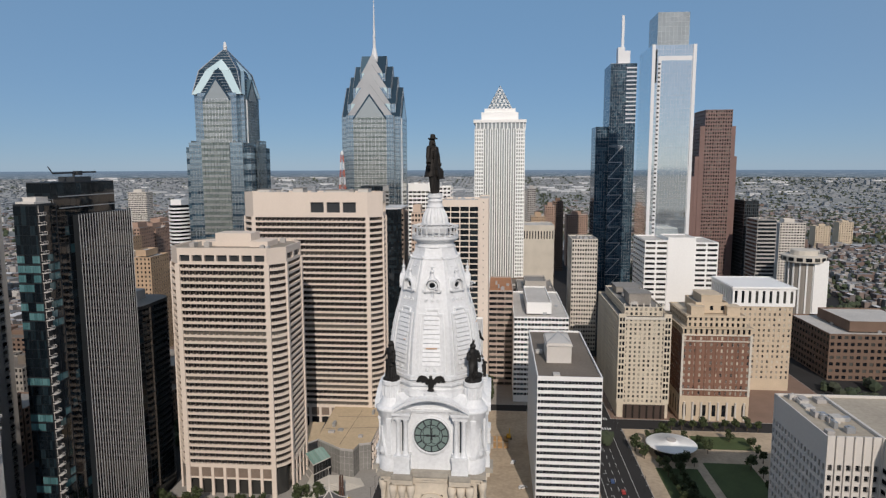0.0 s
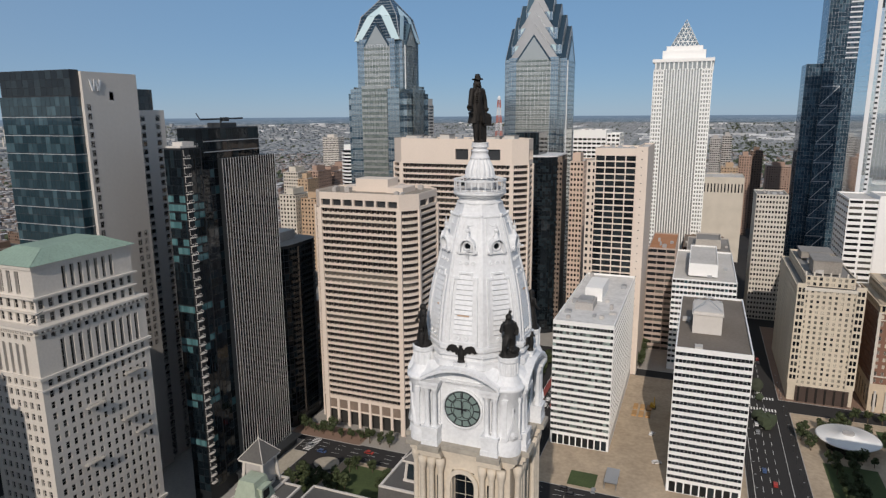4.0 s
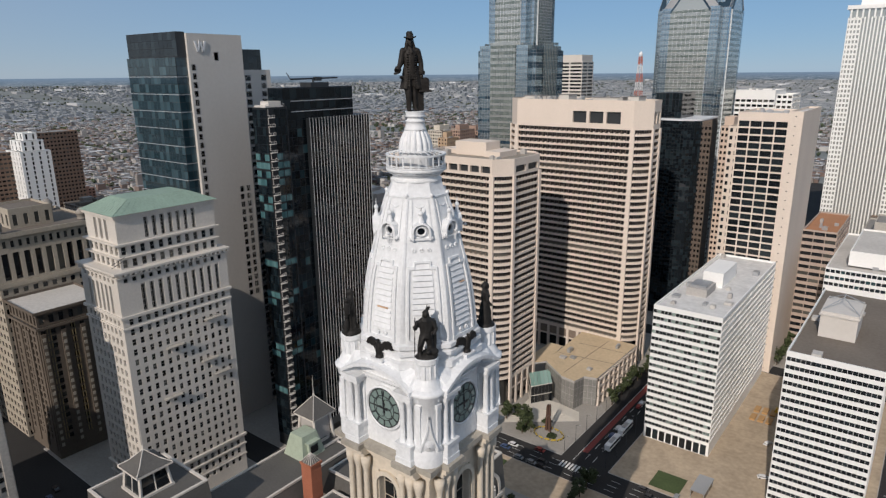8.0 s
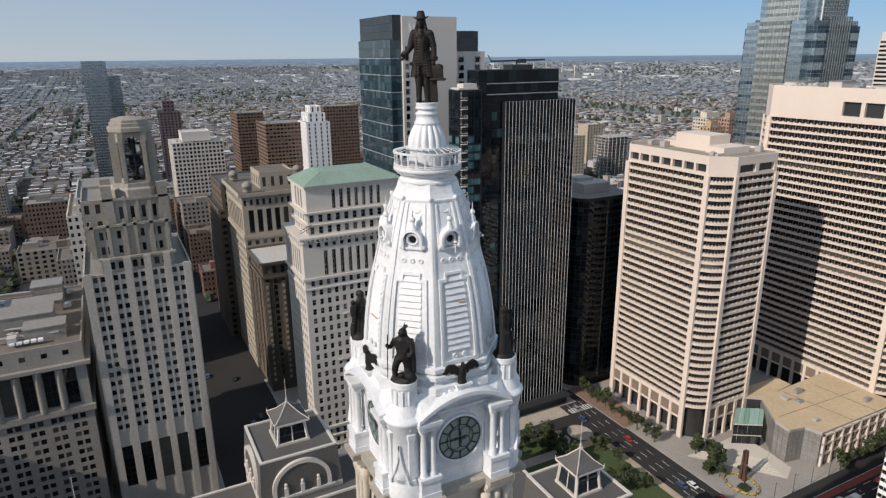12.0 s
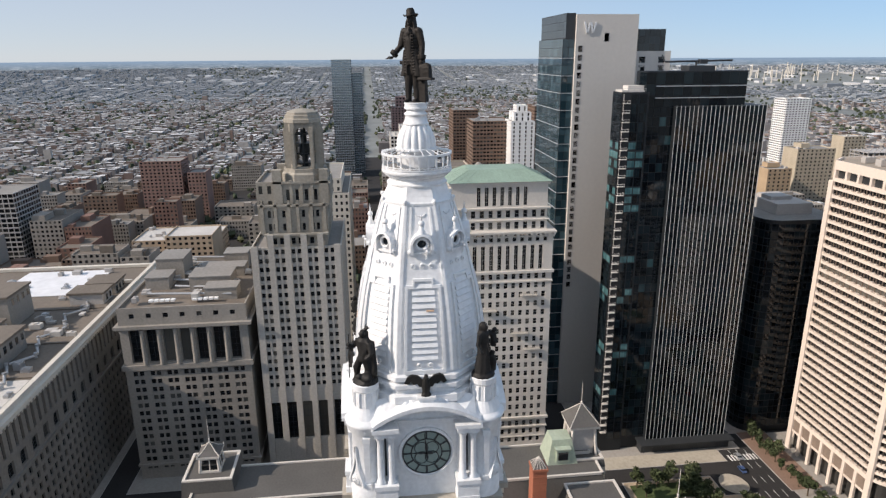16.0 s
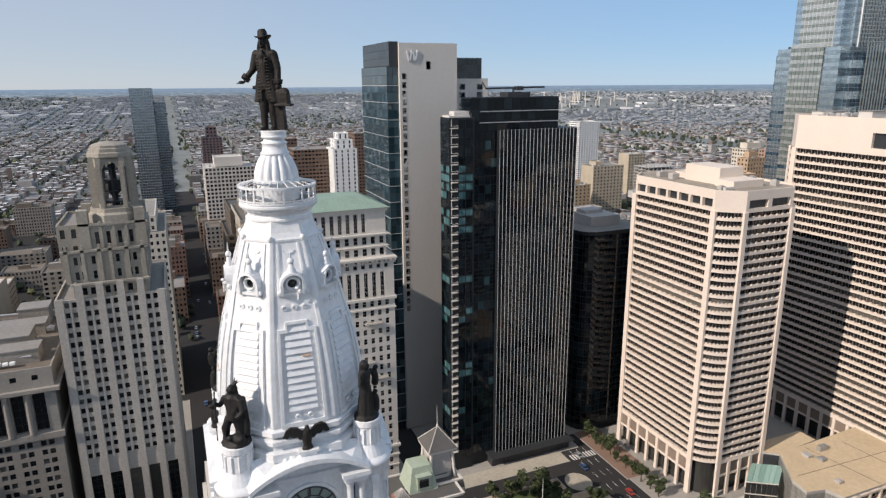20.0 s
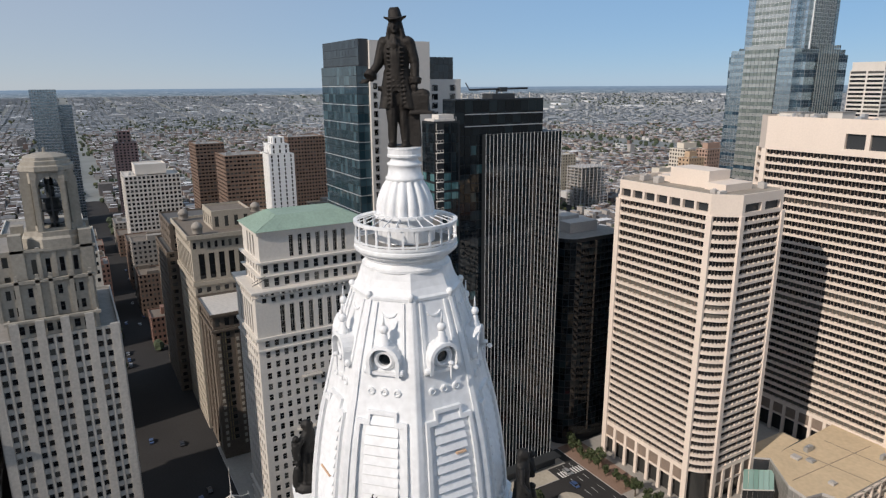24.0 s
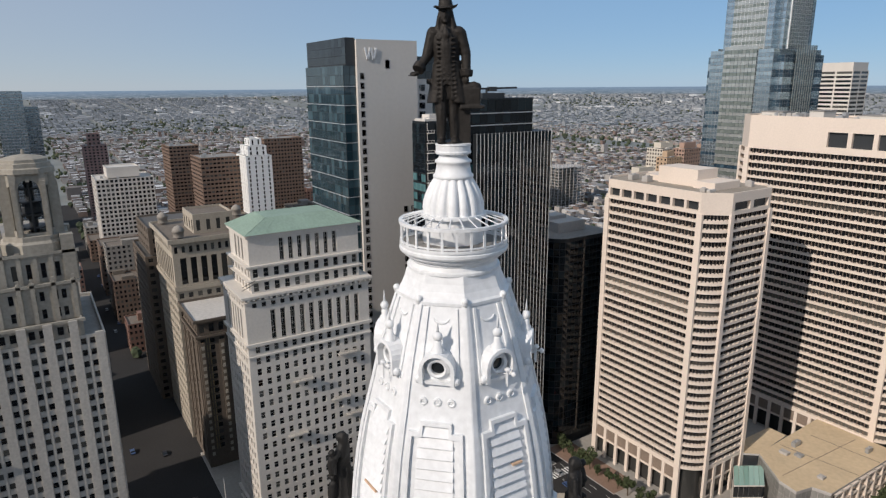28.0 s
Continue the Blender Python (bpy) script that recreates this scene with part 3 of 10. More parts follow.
    # uprights at the bays' edges
    for px, py in ((X1 - cx, 0), (X1, cy), (X1, Y1 - cy), (X1 - cx, Y1), (cx, Y1), (0, Y1 - cy), (0, cy), (cx, 0)):
        g = G()
        wx, wy = (1.15, 0.5) if py in (0, Y1) else (0.5, 0.95)
        g.box(px - wx, py - wy, 0, px + wx, py + wy, top + 0.3)
        part("pilaster", g, [BEIGE], own)
    # foot: tall bays of glass between piers
    g = G()
    g.prism(ring(-2.5), 0, base, 1)
    part("lobby_glass", g, [G_WIN, G_WIN], own)
    for s in range(2):
        L = (X1 - 2 * cx) if s == 0 else (Y1 - 2 * cy)
        n = max(2, round(L / 6.4))
        for k in range(n + 1):
            t = L * k / n
            g = G()
            if s == 0:
                g.box(cx + t - 0.7, -0.3, 0, cx + t + 0.7, 0.6, base)
            else:
                g.box(X1 - 0.6, cy + t - 0.7, 0, X1 + 0.3, cy + t + 0.7, base)
            part("pier", g, [BEIGE], own)
    for z in (base - 6.2, base - 0.4):
        for e in ((cx - 0.5, -0.1, z, X1 - cx + 0.5, 0.8, z + 0.8), (X1 - 0.8, cy - 0.5, z, X1 + 0.1, Y1 - cy + 0.5, z + 0.8)):
            g = G()
            g.box(*e)
            part("base_course", g, [BEIGE], own)
    for e in ((cx, 0.3, base - 5.4, X1 - cx, 0.9, base - 0.6), (X1 - 0.9, cy, base - 5.4, X1 - 0.3, Y1 - cy, base - 0.6)):
        g = G()
        g.box(*e)
        part("tan_panel", g, [BEIGE_D], own)
    return own


own = beige_tower(-146, -88.5, 167, 206, 122.5, 115.5, 31, 15, (7, 8), "beige concrete office tower with rounded corner bays and deep window bands", (7.5, 50, 7))
g = G()
g.box(20, 14, 122.5, 38, 26, 129)
g.box(38, 12, 122.5, 47, 27, 125.2)
g.box(12, 16, 122.5, 20, 25, 124.8)
part("plant_room", g, [BEIGE], own)
roof_kit(own, 4, 52, 4, 36, 122.55, 10, 3)
own = beige_tower(-141, -56, 250, 275, 145.5, 131.6, 34, 15, (8, 7.5), "taller beige concrete office tower with louvred crown openings and rounded bays", (42, 71, 3))
roof_kit(own, 6, 75, 2, 22, 145.6, 22, 4)
for x0, x1, z1 in ((8, 18, 147.6), (30, 36, 148.4), (50, 66, 147.2), (70, 76, 148.0)):
    g = G()
    g.box(x0, 8, 145.5, x1, 18, z1)
    g.box(x0 - 0.3, 7.7, z1, x1 + 0.3, 18.3, z1 + 0.3, 1)
    part("roof_hut", g, [PANEL, ROOF_G], own)

# tan podium between the towers
own = thing("podium", "low tan-roofed glass and concrete podium between beige towers", "podium", at=(-92, 186, 0))
P = [(8, 17), (23, 6), (30.5, 4.6), (32, 12.2), (38, 14.2), (38.6, 64), (6, 64)]
g = G()
g.prism(P, 14.4, 15.4, 0, 1)
part("roof", g, [CONC, SANDROOF], own)
Q = [(p[0] * 0.985 + 0.3, p[1] * 0.985 + 0.4) for p in P]
g = G()
g.prism(Q, 0, 14.4, 0)
part("wall", g, [CONC], own)
NET = mat("grey_netted_glass", (0.23, 0.225, 0.21), 0.5, var=0.25, fine=0.8, broad=0.2)
for k in range(4):
    p, q = Vector(P[k]), Vector(P[k + 1])
    n = max(1, round((q - p).length / 2.4))
    for j in range(n):
        for f in range(4):
            a, b = p.lerp(q, (j + 0.04) / n), p.lerp(q, (j + 0.96) / n)
            g = G()
            g.quad((*a, 0.3 + 3.5 * f), (*b, 0.3 + 3.5 * f), (*b, 3.6 + 3.5 * f), (*a, 3.6 + 3.5 * f))
            part("wall_panel", g, [NET], own)
# street side: piers and beams before dark glass
g = G()
g.quad((38.3, 15, 0), (38.3, 63, 0), (38.3, 63, 14), (38.3, 15, 14))
part("street_glass", g, [G_BLK], own)
for k in range(9):
    g = G()
    g.box(38.3, 14.4 + k * 6, 0, 39.3, 15.4 + k * 6, 14.6)
    part("pier", g, [BEIGE], own)
for z in (5.2, 9.8, 13.8):
    g = G()
    g.box(38.25, 14.4, z, 39.1, 63, z + 0.8)
    part("beam", g, [BEIGE], own)
g = G()
g.prism([(-2, 12), (1.5, 9), (8, 17), (6, 40), (-2, 40)], 14.2, 15.0, 0, 1)
part("wedge_roof", g, [CONC, SANDROOF], own)
GLW = glass("pale_green_glass", (0.22, 0.36, 0.31), (0.34, 0.5, 0.45), 0.5, rough=0.1)
for j in range(6):
    a, b = Vector((11.8, -4.4)).lerp(Vector((18.2, 5.5)), j / 6), Vector((11.8, -4.4)).lerp(Vector((18.2, 5.5)), (j + 0.94) / 6)
    c, d = Vector((4.5, 6.2)).lerp(Vector((11, 16.2)), j / 6), Vector((4.5, 6.2)).lerp(Vector((11, 16.2)), (j + 0.94) / 6)
    g = G()
    g.quad((*a, 10.5), (*b, 10.5), (*d, 11.6), (*c, 11.6))
    part("glass_roof_pane", g, [GLW], own, "pale green roof glass")
    for f in range(2):
        g = G()
        g.quad((*a, 0.5 + 5 * f), (*b, 0.5 + 5 * f), (*b, 5.3 + 5 * f), (*a, 5.3 + 5 * f))
        part("glass_front_pane", g, [G_WIN], own)
g = G()
for z in (0.3, 5.3, 10.4):
    g.rod((11.8, -4.4, z), (18.2, 5.5, z), 0.22, n=4)
    g.rod((11.8, -4.4, z), (4.5, 6.2, z), 0.22, n=4)
part("glass_frame", g, [LIME_W], own)
# roof seams, hatches
for a, b in (((22, 10), (24, 60)), ((9, 30), (38, 34)), ((12, 48), (38, 50))):
    g = G()
    g.rod((*a, 15.42), (*b, 15.42), 0.12, n=4)
    part("roof_seam", g, [ROOF_B], own)
roof_kit(own, 10, 36, 18, 60, 15.4, 6, 9)
# terrace steps in front
own = thing("terrace", "broad pale stone steps before the glass front", "steps", at=(-90, 150, 0), kind="structure")
for k in range(7):
    g = G()
    o = k * 1.2
    g.prism([(6.5 + o * 0.2, 9 + o * 2), (36 - o * 1.5, 32 + o * 0.2), (32 - o * 1.4, 40), (6, 40)], 0.18 * k, 0.18 * (k + 1), 0)
    part("step", g, [LIME], own)


# ---- slabs and towers with rows of windows ----
def simple_tower(name, label, cat, boxes, sash=IRON, pane=G_WIN, mats=(LIME, ROOF_G), limit=60, bars=(0, 1), group="", kit=4, seed=1):
    """boxes: (x0, x1, y0, y1, z0, z1, spec). The first box's corner is the thing's foot."""
    x, y = boxes[0][0], boxes[0][2]
    own = thing(name, label, cat, group, at=(x, y, 0))
    wins = []
    g = G()
    for b in boxes:
        block(g, wins, b[0] - x, b[1] - x, b[2] - y, b[3] - y, b[4], b[5], b[6], roof=1)
    part("wall", g, list(mats), own)
    place_windows(own, wins, sash, pane, limit, bars)
    b = boxes[0]
    if kit:
        roof_kit(own, b[0] - x, b[1] - x, b[2] - y, b[3] - y, b[5] - 1.0, kit, seed)
    return own


def sp(cols, rows, fw=0.55, fh=0.55, dep=0.35, **k):
    return dict(cols=cols, rows=rows, fw=fw, fh=fh, dep=dep, **k)


rib = lambda c, r: sp(c, r, 0.95, 0.5, 0.3, mb=6, mt=1.2)
own = simple_tower("office_slab", "white-banded office slab with rows of square windows and pale roof", "office building", [(-25, 3.5, 188, 288, 0, 64, {"E": rib(18, 18), "N": rib(60, 18)})], mats=(WPANEL, mat("white_roof_membrane", (0.62, 0.61, 0.59), 0.85, var=0.25, fine=0.4, broad=0.08)), pane=G_SLAB, limit=200, group="white office slabs", kit=14, seed=5)
for k in range(9):
    g = G()
    g.box(1 + k * 3.0, -0.06, 0.4, 3.4 + k * 3.0, 0.1, 5.2)
    part("lobby_pane", g, [G_BLK], own)
g = G()
g.box(8, 42, 63, 17, 66, 70)
part("plant_room", g, [WPANEL], own)
g = G()
g.box(6, 24, 63, 15, 38, 66.5)
g.box(7, 26, 66.5, 14, 36, 67.5, 1)
part("cooling_tower", g, [CONC, METAL], own)
own = simple_tower("office_slab", "white-banded office slab with brown gravel roof and plant tower", "office building", [(31, 60.5, 164, 249, 0, 66, {"E": rib(19, 19), "N": rib(52, 19), "S": rib(52, 19)})], mats=(WPANEL, ROOF_B), pane=G_BLK, limit=180, group="white office slabs", kit=3, seed=6)
for k in range(9):
    g = G()
    g.box(1.2 + k * 3.1, -0.06, 0.4, 3.7 + k * 3.1, 0.1, 5.2)
    part("lobby_pane", g, [G_BLK], own)
g = G()
g.box(6, 24, 65, 18, 44, 75)
g.box(5.5, 23.5, 73.5, 18.5, 44.5, 74)
for k in range(10):
    g.box(6.6 + k * 1.1, 23.8, 69, 7.2 + k * 1.1, 24, 73)
part("plant_room", g, [PANEL], own)
g = G()
g.rod((6, 26, 75), (12, 32, 79), 0.18)
g.rod((18, 26, 75), (12, 32, 79), 0.18)
g.rod((6, 42, 75), (12, 36, 79), 0.18)
g.rod((18, 42, 75), (12, 36, 79), 0.18)
g.rod((12, 32, 79), (12, 36, 79), 0.18)
part("roof_frame", g, [METAL], own)

gridw = lambda c, r: sp(c, r, 0.9, 0.78, 0.7, mb=8, mt=4)
own = simple_tower("grid_tower", "tan concrete grid office tower with dark window bays", "office tower", [(-24, 0, 292, 330, 0, 140, {"E": gridw(4, 34), "S": gridw(7, 34)}), (0, 6.5, 291, 345, 0, 141, {"E": sp(1, 30, 0.1, 0.1, 0.1)}), (-30, -24, 300, 330, 0, 132, {"E": sp(2, 32, 0.5, 0.5)})], mats=(BEIGE, ROOF_L), sash=FRAME, pane=G_BLK, limit=120, bars=(4, 1))
simple_tower("office_block", "low glass-banded office block with pale roof box", "office building", [(24, 61, 308, 400, 0, 60, {"E": sp(16, 16, 0.86, 0.5, 0.3, mb=4), "N": sp(40, 16, 0.86, 0.5, 0.3, mb=4)}), (33, 50, 318, 380, 60, 68, {})], mats=(WPANEL, ROOF_L), pane=G_TEAL, limit=40)
simple_tower("brown_block", "brown brick block with banded windows and orange roof", "office building", [(6.6, 24, 340, 400, 0, 72, {"E": sp(3, 18, 0.94, 0.52), "N": sp(8, 18, 0.94, 0.52)})], mats=(mat("rose_grey_concrete", (0.42, 0.34, 0.29), 0.85, var=0.2), mat("orange_roof", (0.42, 0.2, 0.1), 0.9)), limit=20)

# old stone blocks beside the park
G_SHADE = glass("shaded_window_glass", (0.02, 0.022, 0.025), (0.62, 0.56, 0.46), 0.6)
BISQUE = mat("warm_limestone", (0.60, 0.53, 0.42), 0.8, var=0.18, fine=1.2, broad=0.1, bump=0.15, streak=0.25)
own = simple_tower("station_tower", "tan limestone office block with a dark bronze entrance front", "office building", [(90, 122, 285, 372, 0, 66, {"E": sp(11, 19, 0.45, 0.55, mb=10), "S": sp(28, 19, 0.42, 0.5, mb=8), "N": sp(28, 19, 0.42, 0.5, mb=8)}), (94, 118, 290, 366, 66, 72, {"E": sp(8, 2, 0.5, 0.6), "S": sp(20, 2, 0.5, 0.6)})], mats=(BISQUE, ROOF_G), pane=G_SHADE, limit=120, seed=8)
g = G()
g.box(4, -1, 0, 30, 0, 9)
part("entrance_front", g, [mat("dark_bronze_front", (0.07, 0.05, 0.042), 0.5, var=0.3)], own)
for k in range(6):
    g = G()
    g.box(5 + k * 4.4, -1.4, 0, 6 + k * 4.4, -1, 9)
    part("entrance_pier", g, [BRONZE], own)
roof_kit(own, 6, 26, 10, 80, 72, 8, 12)
for x0, x1 in ((-0.4, 4.2), (27.8, 32.4)):
    g = G()
    g.box(x0, -0.5, 10, x1, 0.6, 68.5)
    pav = part("corner_bay", g, [BISQUE], own)
    for k in range(14):
        for j in range(2):
            g = G()
            g.box(x0 + 0.7 + j * 1.8, -0.6, 13 + k * 3.9, x0 + 2.0 + j * 1.8, -0.45, 15.4 + k * 3.9)
            part("bay_window", g, [G_WIN], pav)
for x0, y0, x1, y1, z1 in ((8, 12, 22, 26, 79), (10, 34, 20, 44, 77), (7, 52, 24, 70, 76)):
    g = G()
    g.box(x0, y0, 71.9, x1, y1, z1)
    g.box(x0 - 0.4, y0 - 0.4, z1, x1 + 0.4, y1 + 0.4, z1 + 0.5, 1)
    part("roof_hut", g, [BUFF, ROOF_G], own)
for k in range(7):
    g = G()
    g.box(3.5 + k * 4, 4.6, 71.9, 4.3 + k * 4, 5.2, 74.2)
    part("parapet_block", g, [LIME], own)
g = G()
g.box(3.2, -0.55, 64.8, 28.8, 0.3, 66.6)
part("cornice", g, [LIME], own)
BRICK_H = mat("warm_red_brick", (0.215, 0.115, 0.08), 0.85, var=0.28, fine=2.0, broad=0.1)
CREAM = mat("cream_stone", (0.56, 0.46, 0.34), 0.8, var=0.15, fine=1.5, broad=0.1)
own = simple_tower("brick_hotel", "red brick and white stone tower with columned base and set-back crown", "office building", [(129, 171, 283, 330, 16.5, 56, {"E": sp(13, 10, 0.42, 0.55), "S": sp(14, 10, 0.42, 0.55), "N": sp(14, 10, 0.42, 0.55)})], mats=(BRICK_H, ROOF_G), sash=LIME_W, pane=G_SHADE, limit=80, kit=0)
wins = []
g = G()
block(g, wins, -0.3, 42.3, -0.3, 47, 0, 16.5, {"E": sp(7, 1, 0.4, 0.6, mb=1, mt=3), "S": sp(8, 1, 0.4, 0.6)})
part("stone_base", g, [CREAM, ROOF_G], own)
g = G()
block(g, wins, 0, 42, 0, 47, 56, 61, {"E": sp(13, 1, 0.45, 0.6), "S": sp(14, 1, 0.45, 0.6), "N": sp(14, 1, 0.45, 0.6)})
block(g, wins, 3, 39, 2, 44, 60.5, 68, {"E": sp(11, 2, 0.45, 0.6), "S": sp(12, 2, 0.45, 0.6)})
block(g, wins, 10, 30, 10, 34, 68, 75, {"E": sp(3, 1, 0.3, 0.4)})
g.box(-0.9, -0.9, 60.2, 42.9, 47.5, 61.0)
g.box(2.4, 1.4, 67, 39.6, 44.6, 67.6)
part("stone_work", g, [CREAM, ROOF_G], own)
for x0 in (-0.35, 41.05):
    g = G()
    g.box(x0, -0.4, 16.5, x0 + 1.3, 0.3, 56)
    part("quoin_strip", g, [LIME], own)
for k in range(5):
    g = G()
    g.box(8 + k * 6.2, -0.25, 16.5, 8.6 + k * 6.2, 0.2, 57)
    part("brick_pier", g, [BRICK_H], own)
for x0, y0, x1, y1, z1 in ((6, 5, 14, 14, 73), (28, 5, 36, 14, 73), (14, 12, 27, 30, 79)):
    g = G()
    g.box(x0, y0, 67.5, x1, y1, z1)
    g.box(x0 - 0.4, y0 - 0.4, z1, x1 + 0.4, y1 + 0.4, z1 + 0.5)
    part("roof_hut", g, [CREAM], own)
for z in (20.5, 52, 55.8):
    g = G()
    g.box(-0.6, -0.6, z, 42.6, 0.4, z + 0.6)
    part("balcony_course", g, [LIME], own)
place_windows(own, wins, IRON, G_WIN, 90)
for k in range(8):
    g = G()
    g.lathe([(0.75, 1), (0.6, 12), (0.8, 12.6)], 10, 2.6 + k * 5.25, -0.7)
    part("column", g, [LIME_W], own)
own = simple_tower("tan_hotel", "tan stone block with white arcaded top storeys", "hotel building", [(181, 222, 345, 390, 0, 61.9, {"E": sp(12, 14, 0.45, 0.5, mb=8), "N": sp(12, 14, 0.45, 0.5, mb=8), "S": sp(12, 14, 0.45, 0.5)})], mats=(CREAM, ROOF_G), sash=LIME_W, pane=G_SHADE, limit=60)
wins, g = [], G()
block(g, wins, -1, 42, -0.6, 46, 61.9, 76, {"E": sp(9, 1, 0.4, 0.62, 0.8), "S": sp(10, 1, 0.4, 0.62, 0.8), "N": sp(10, 1, 0.4, 0.62, 0.8)})
part("arcade_wall", g, [WPANEL, ROOF_G], own, "white arcaded top storeys")
place_windows(own, wins, IRON, G_WIN, 40)
g = G()
g.box(-1.8, -1.4, 74.6, 42.8, 46.8, 75.6)
part("cornice", g, [WPANEL], own)
simple_tower("white_strip_block", "white panelled block with black window strips", "office building", [(134.8, 193.2, 422, 464, 0, 97, {}), (134.4, 153, 419.8, 465, 40, 100.5, {"E": sp(2, 14, 0.85, 0.45), "S": sp(6, 14, 0.85, 0.4)}), (175, 193.6, 419.8, 465, 40, 99, {"E": sp(2, 14, 0.85, 0.45), "N": sp(6, 14, 0.85, 0.4)}), (152.8, 175.2, 419, 450, 0, 103, {})], mats=(WPANEL, ROOF_L), limit=40)
# white hotel with a wide ringed top
own = thing("ringed_tower", "white hotel tower with a wide ringed crown", "hotel building", at=(308, 522, 0))
g = G()
g.lathe([(15, 0), (15, 70)], 16, 0, 0)
part("shaft", g, [BUFF], own)
for k in range(16):
    a = math.pi / 16 + k * math.pi / 8
    g = G()
    g.box(14.4, -0.7, 0, 15.6, 0.7, 70)
    g.move(Matrix.Rotation(a, 4, "Z"))
    part("rib", g, [WPANEL], own)
g = G()
g.box(3, -16.5, 0, 16, -12, 72)
part("end_wall", g, [WPANEL], own)
g = G()
g.lathe([(15, 69.5), (20, 70.5), (20, 76), (17, 76.4)], 16, 0, 0)
part("crown_ring", g, [LIME], own)
for k in range(16):
    a = k * math.pi / 8
    g = G()
    g.box(19.0, -2.6, 71.6, 19.9, 2.6, 75)
    g.move(Matrix.Rotation(a + math.pi / 16, 4, "Z"))
    part("crown_window", g, [G_WIN], own)
g = G()
g.lathe([(12, 76), (12, 81), (10.5, 81.4)], 16, 0, 0)
part("roof_drum", g, [LIME], own)
# small cream towers in the far woods, darker towers beyond the hotel
for x, y in ((628, 1181), (719, 1275)):
    simple_tower("cream_tower", "small cream apartment tower among far trees", "apartment tower", [(x, x + 28, y, y + 24, 0, 46, {"E": sp(6, 13, 0.45, 0.45)}), (x + 8, x + 20, y + 5, y + 15, 46, 49, {})], mats=(CREAM, ROOF_L), limit=10, kit=0, group="cream towers")
simple_tower("dark_banded_tower", "dark office tower with pale window bands", "office tower", [(278, 297, 560, 590, 0, 107, {"E": sp(1, 27, 0.96, 0.6, 0.3), "S": sp(1, 27, 0.96, 0.6, 0.3)})], mats=(CONC, ROOF_G), pane=G_BLK, limit=30, kit=3, seed=71)
simple_tower("dark_tower", "dark brown glass office tower", "office tower", [(281, 296, 606, 640, 0, 124, {"E": sp(7, 32, 0.8, 0.8, 0.2), "S": sp(12, 32, 0.8, 0.8, 0.2)})], mats=(IRON, ROOF_G), pane=G_BLK, limit=20, kit=3, seed=72)
simple_tower("cream_slab", "long cream apartment slab with balconies", "apartment building", [(384, 417, 760, 800, 0, 87, {"E": sp(9, 24, 0.6, 0.5)}), (392, 405, 766, 780, 87, 92, {})], mats=(LIME_W, ROOF_L), limit=20, kit=3, seed=73)
# block with pale window bands, far behind
simple_tower("banded_tower", "pale banded office tower with a grey glass top", "office tower", [(-340, -306, 690, 722, 0, 172, {"E": sp(2, 40, 0.9, 0.55, 0.3), "N": sp(2, 40, 0.9, 0.55, 0.3)}), (-339, -307, 691, 721, 172, 180, {})], mats=(LIME_W, ROOF_G), limit=40)
# municipal block by the park, concrete piers
msb = lambda c: sp(c, 16, 0.5, 0.6, 0.9, mb=8, mt=9)
ROOF_T = mat("tan_gravel_roof", (0.40, 0.35, 0.28), 0.95, var=0.25, fine=0.6, broad=0.06)
own = simple_tower("civic_block", "pale concrete civic block with deep-set paired windows", "office building", [(119.5, 137, 85.6, 126, 0, 74, {"E": msb(6), "S": msb(16), "W": msb(6)}), (137, 200, 71, 126, 0, 74, {"E": msb(22), "S": msb(6), "W": msb(20)})], mats=(PANEL, ROOF_T), limit=120, kit=16)
for k in range(7):
    g = G()
    g.box(-0.1 + k * 2.85, -0.7, 6, 0.5 + k * 2.85, 0, 74.2)
    part("pier", g, [LIME_W], own)
simple_tower("dark_block", "dark brown brick block with flat roof", "office building", [(262, 330, 372, 440, 0, 36, {"E": sp(14, 7, 0.6, 0.5), "S": sp(14, 7, 0.6, 0.5)}), (280, 330, 380, 430, 36, 44, {})], mats=(BRICK_B, ROOF_L), limit=20)
simple_tower("thin_tower", "tan slim office tower with small windows", "office tower", [(77, 99, 440, 475, 0, 99, {"E": sp(10, 26, 0.6, 0.5), "S": sp(12, 26, 0.5, 0.5)})], mats=(LIME, ROOF_G), limit=60)
simple_tower("white_office", "white ribbed office tower top behind darker towers", "office tower", [(-70, -42, 470, 510, 0, 146, {"E": sp(7, 38, 0.82, 0.5, 0.5, mt=6), "N": sp(7, 38, 0.82, 0.5, 0.5, mt=6)}), (-42, -31, 476, 508, 0, 143, {"E": sp(3, 38, 0.7, 0.5), "N": sp(6, 38, 0.7, 0.5)})], mats=(WPANEL, ROOF_L), limit=20)
simple_tower("tan_slim_tower", "slim tan brick tower with small windows", "office tower", [(-56, -46, 385, 425, 0, 125, {"E": sp(4, 32, 0.6, 0.5), "N": sp(12, 32, 0.5, 0.5)}), (-55, -49, 388, 400, 125, 131, {})], mats=(mat("pink_tan_stone", (0.60, 0.47, 0.38), 0.85, var=0.15), ROOF_G), limit=20)

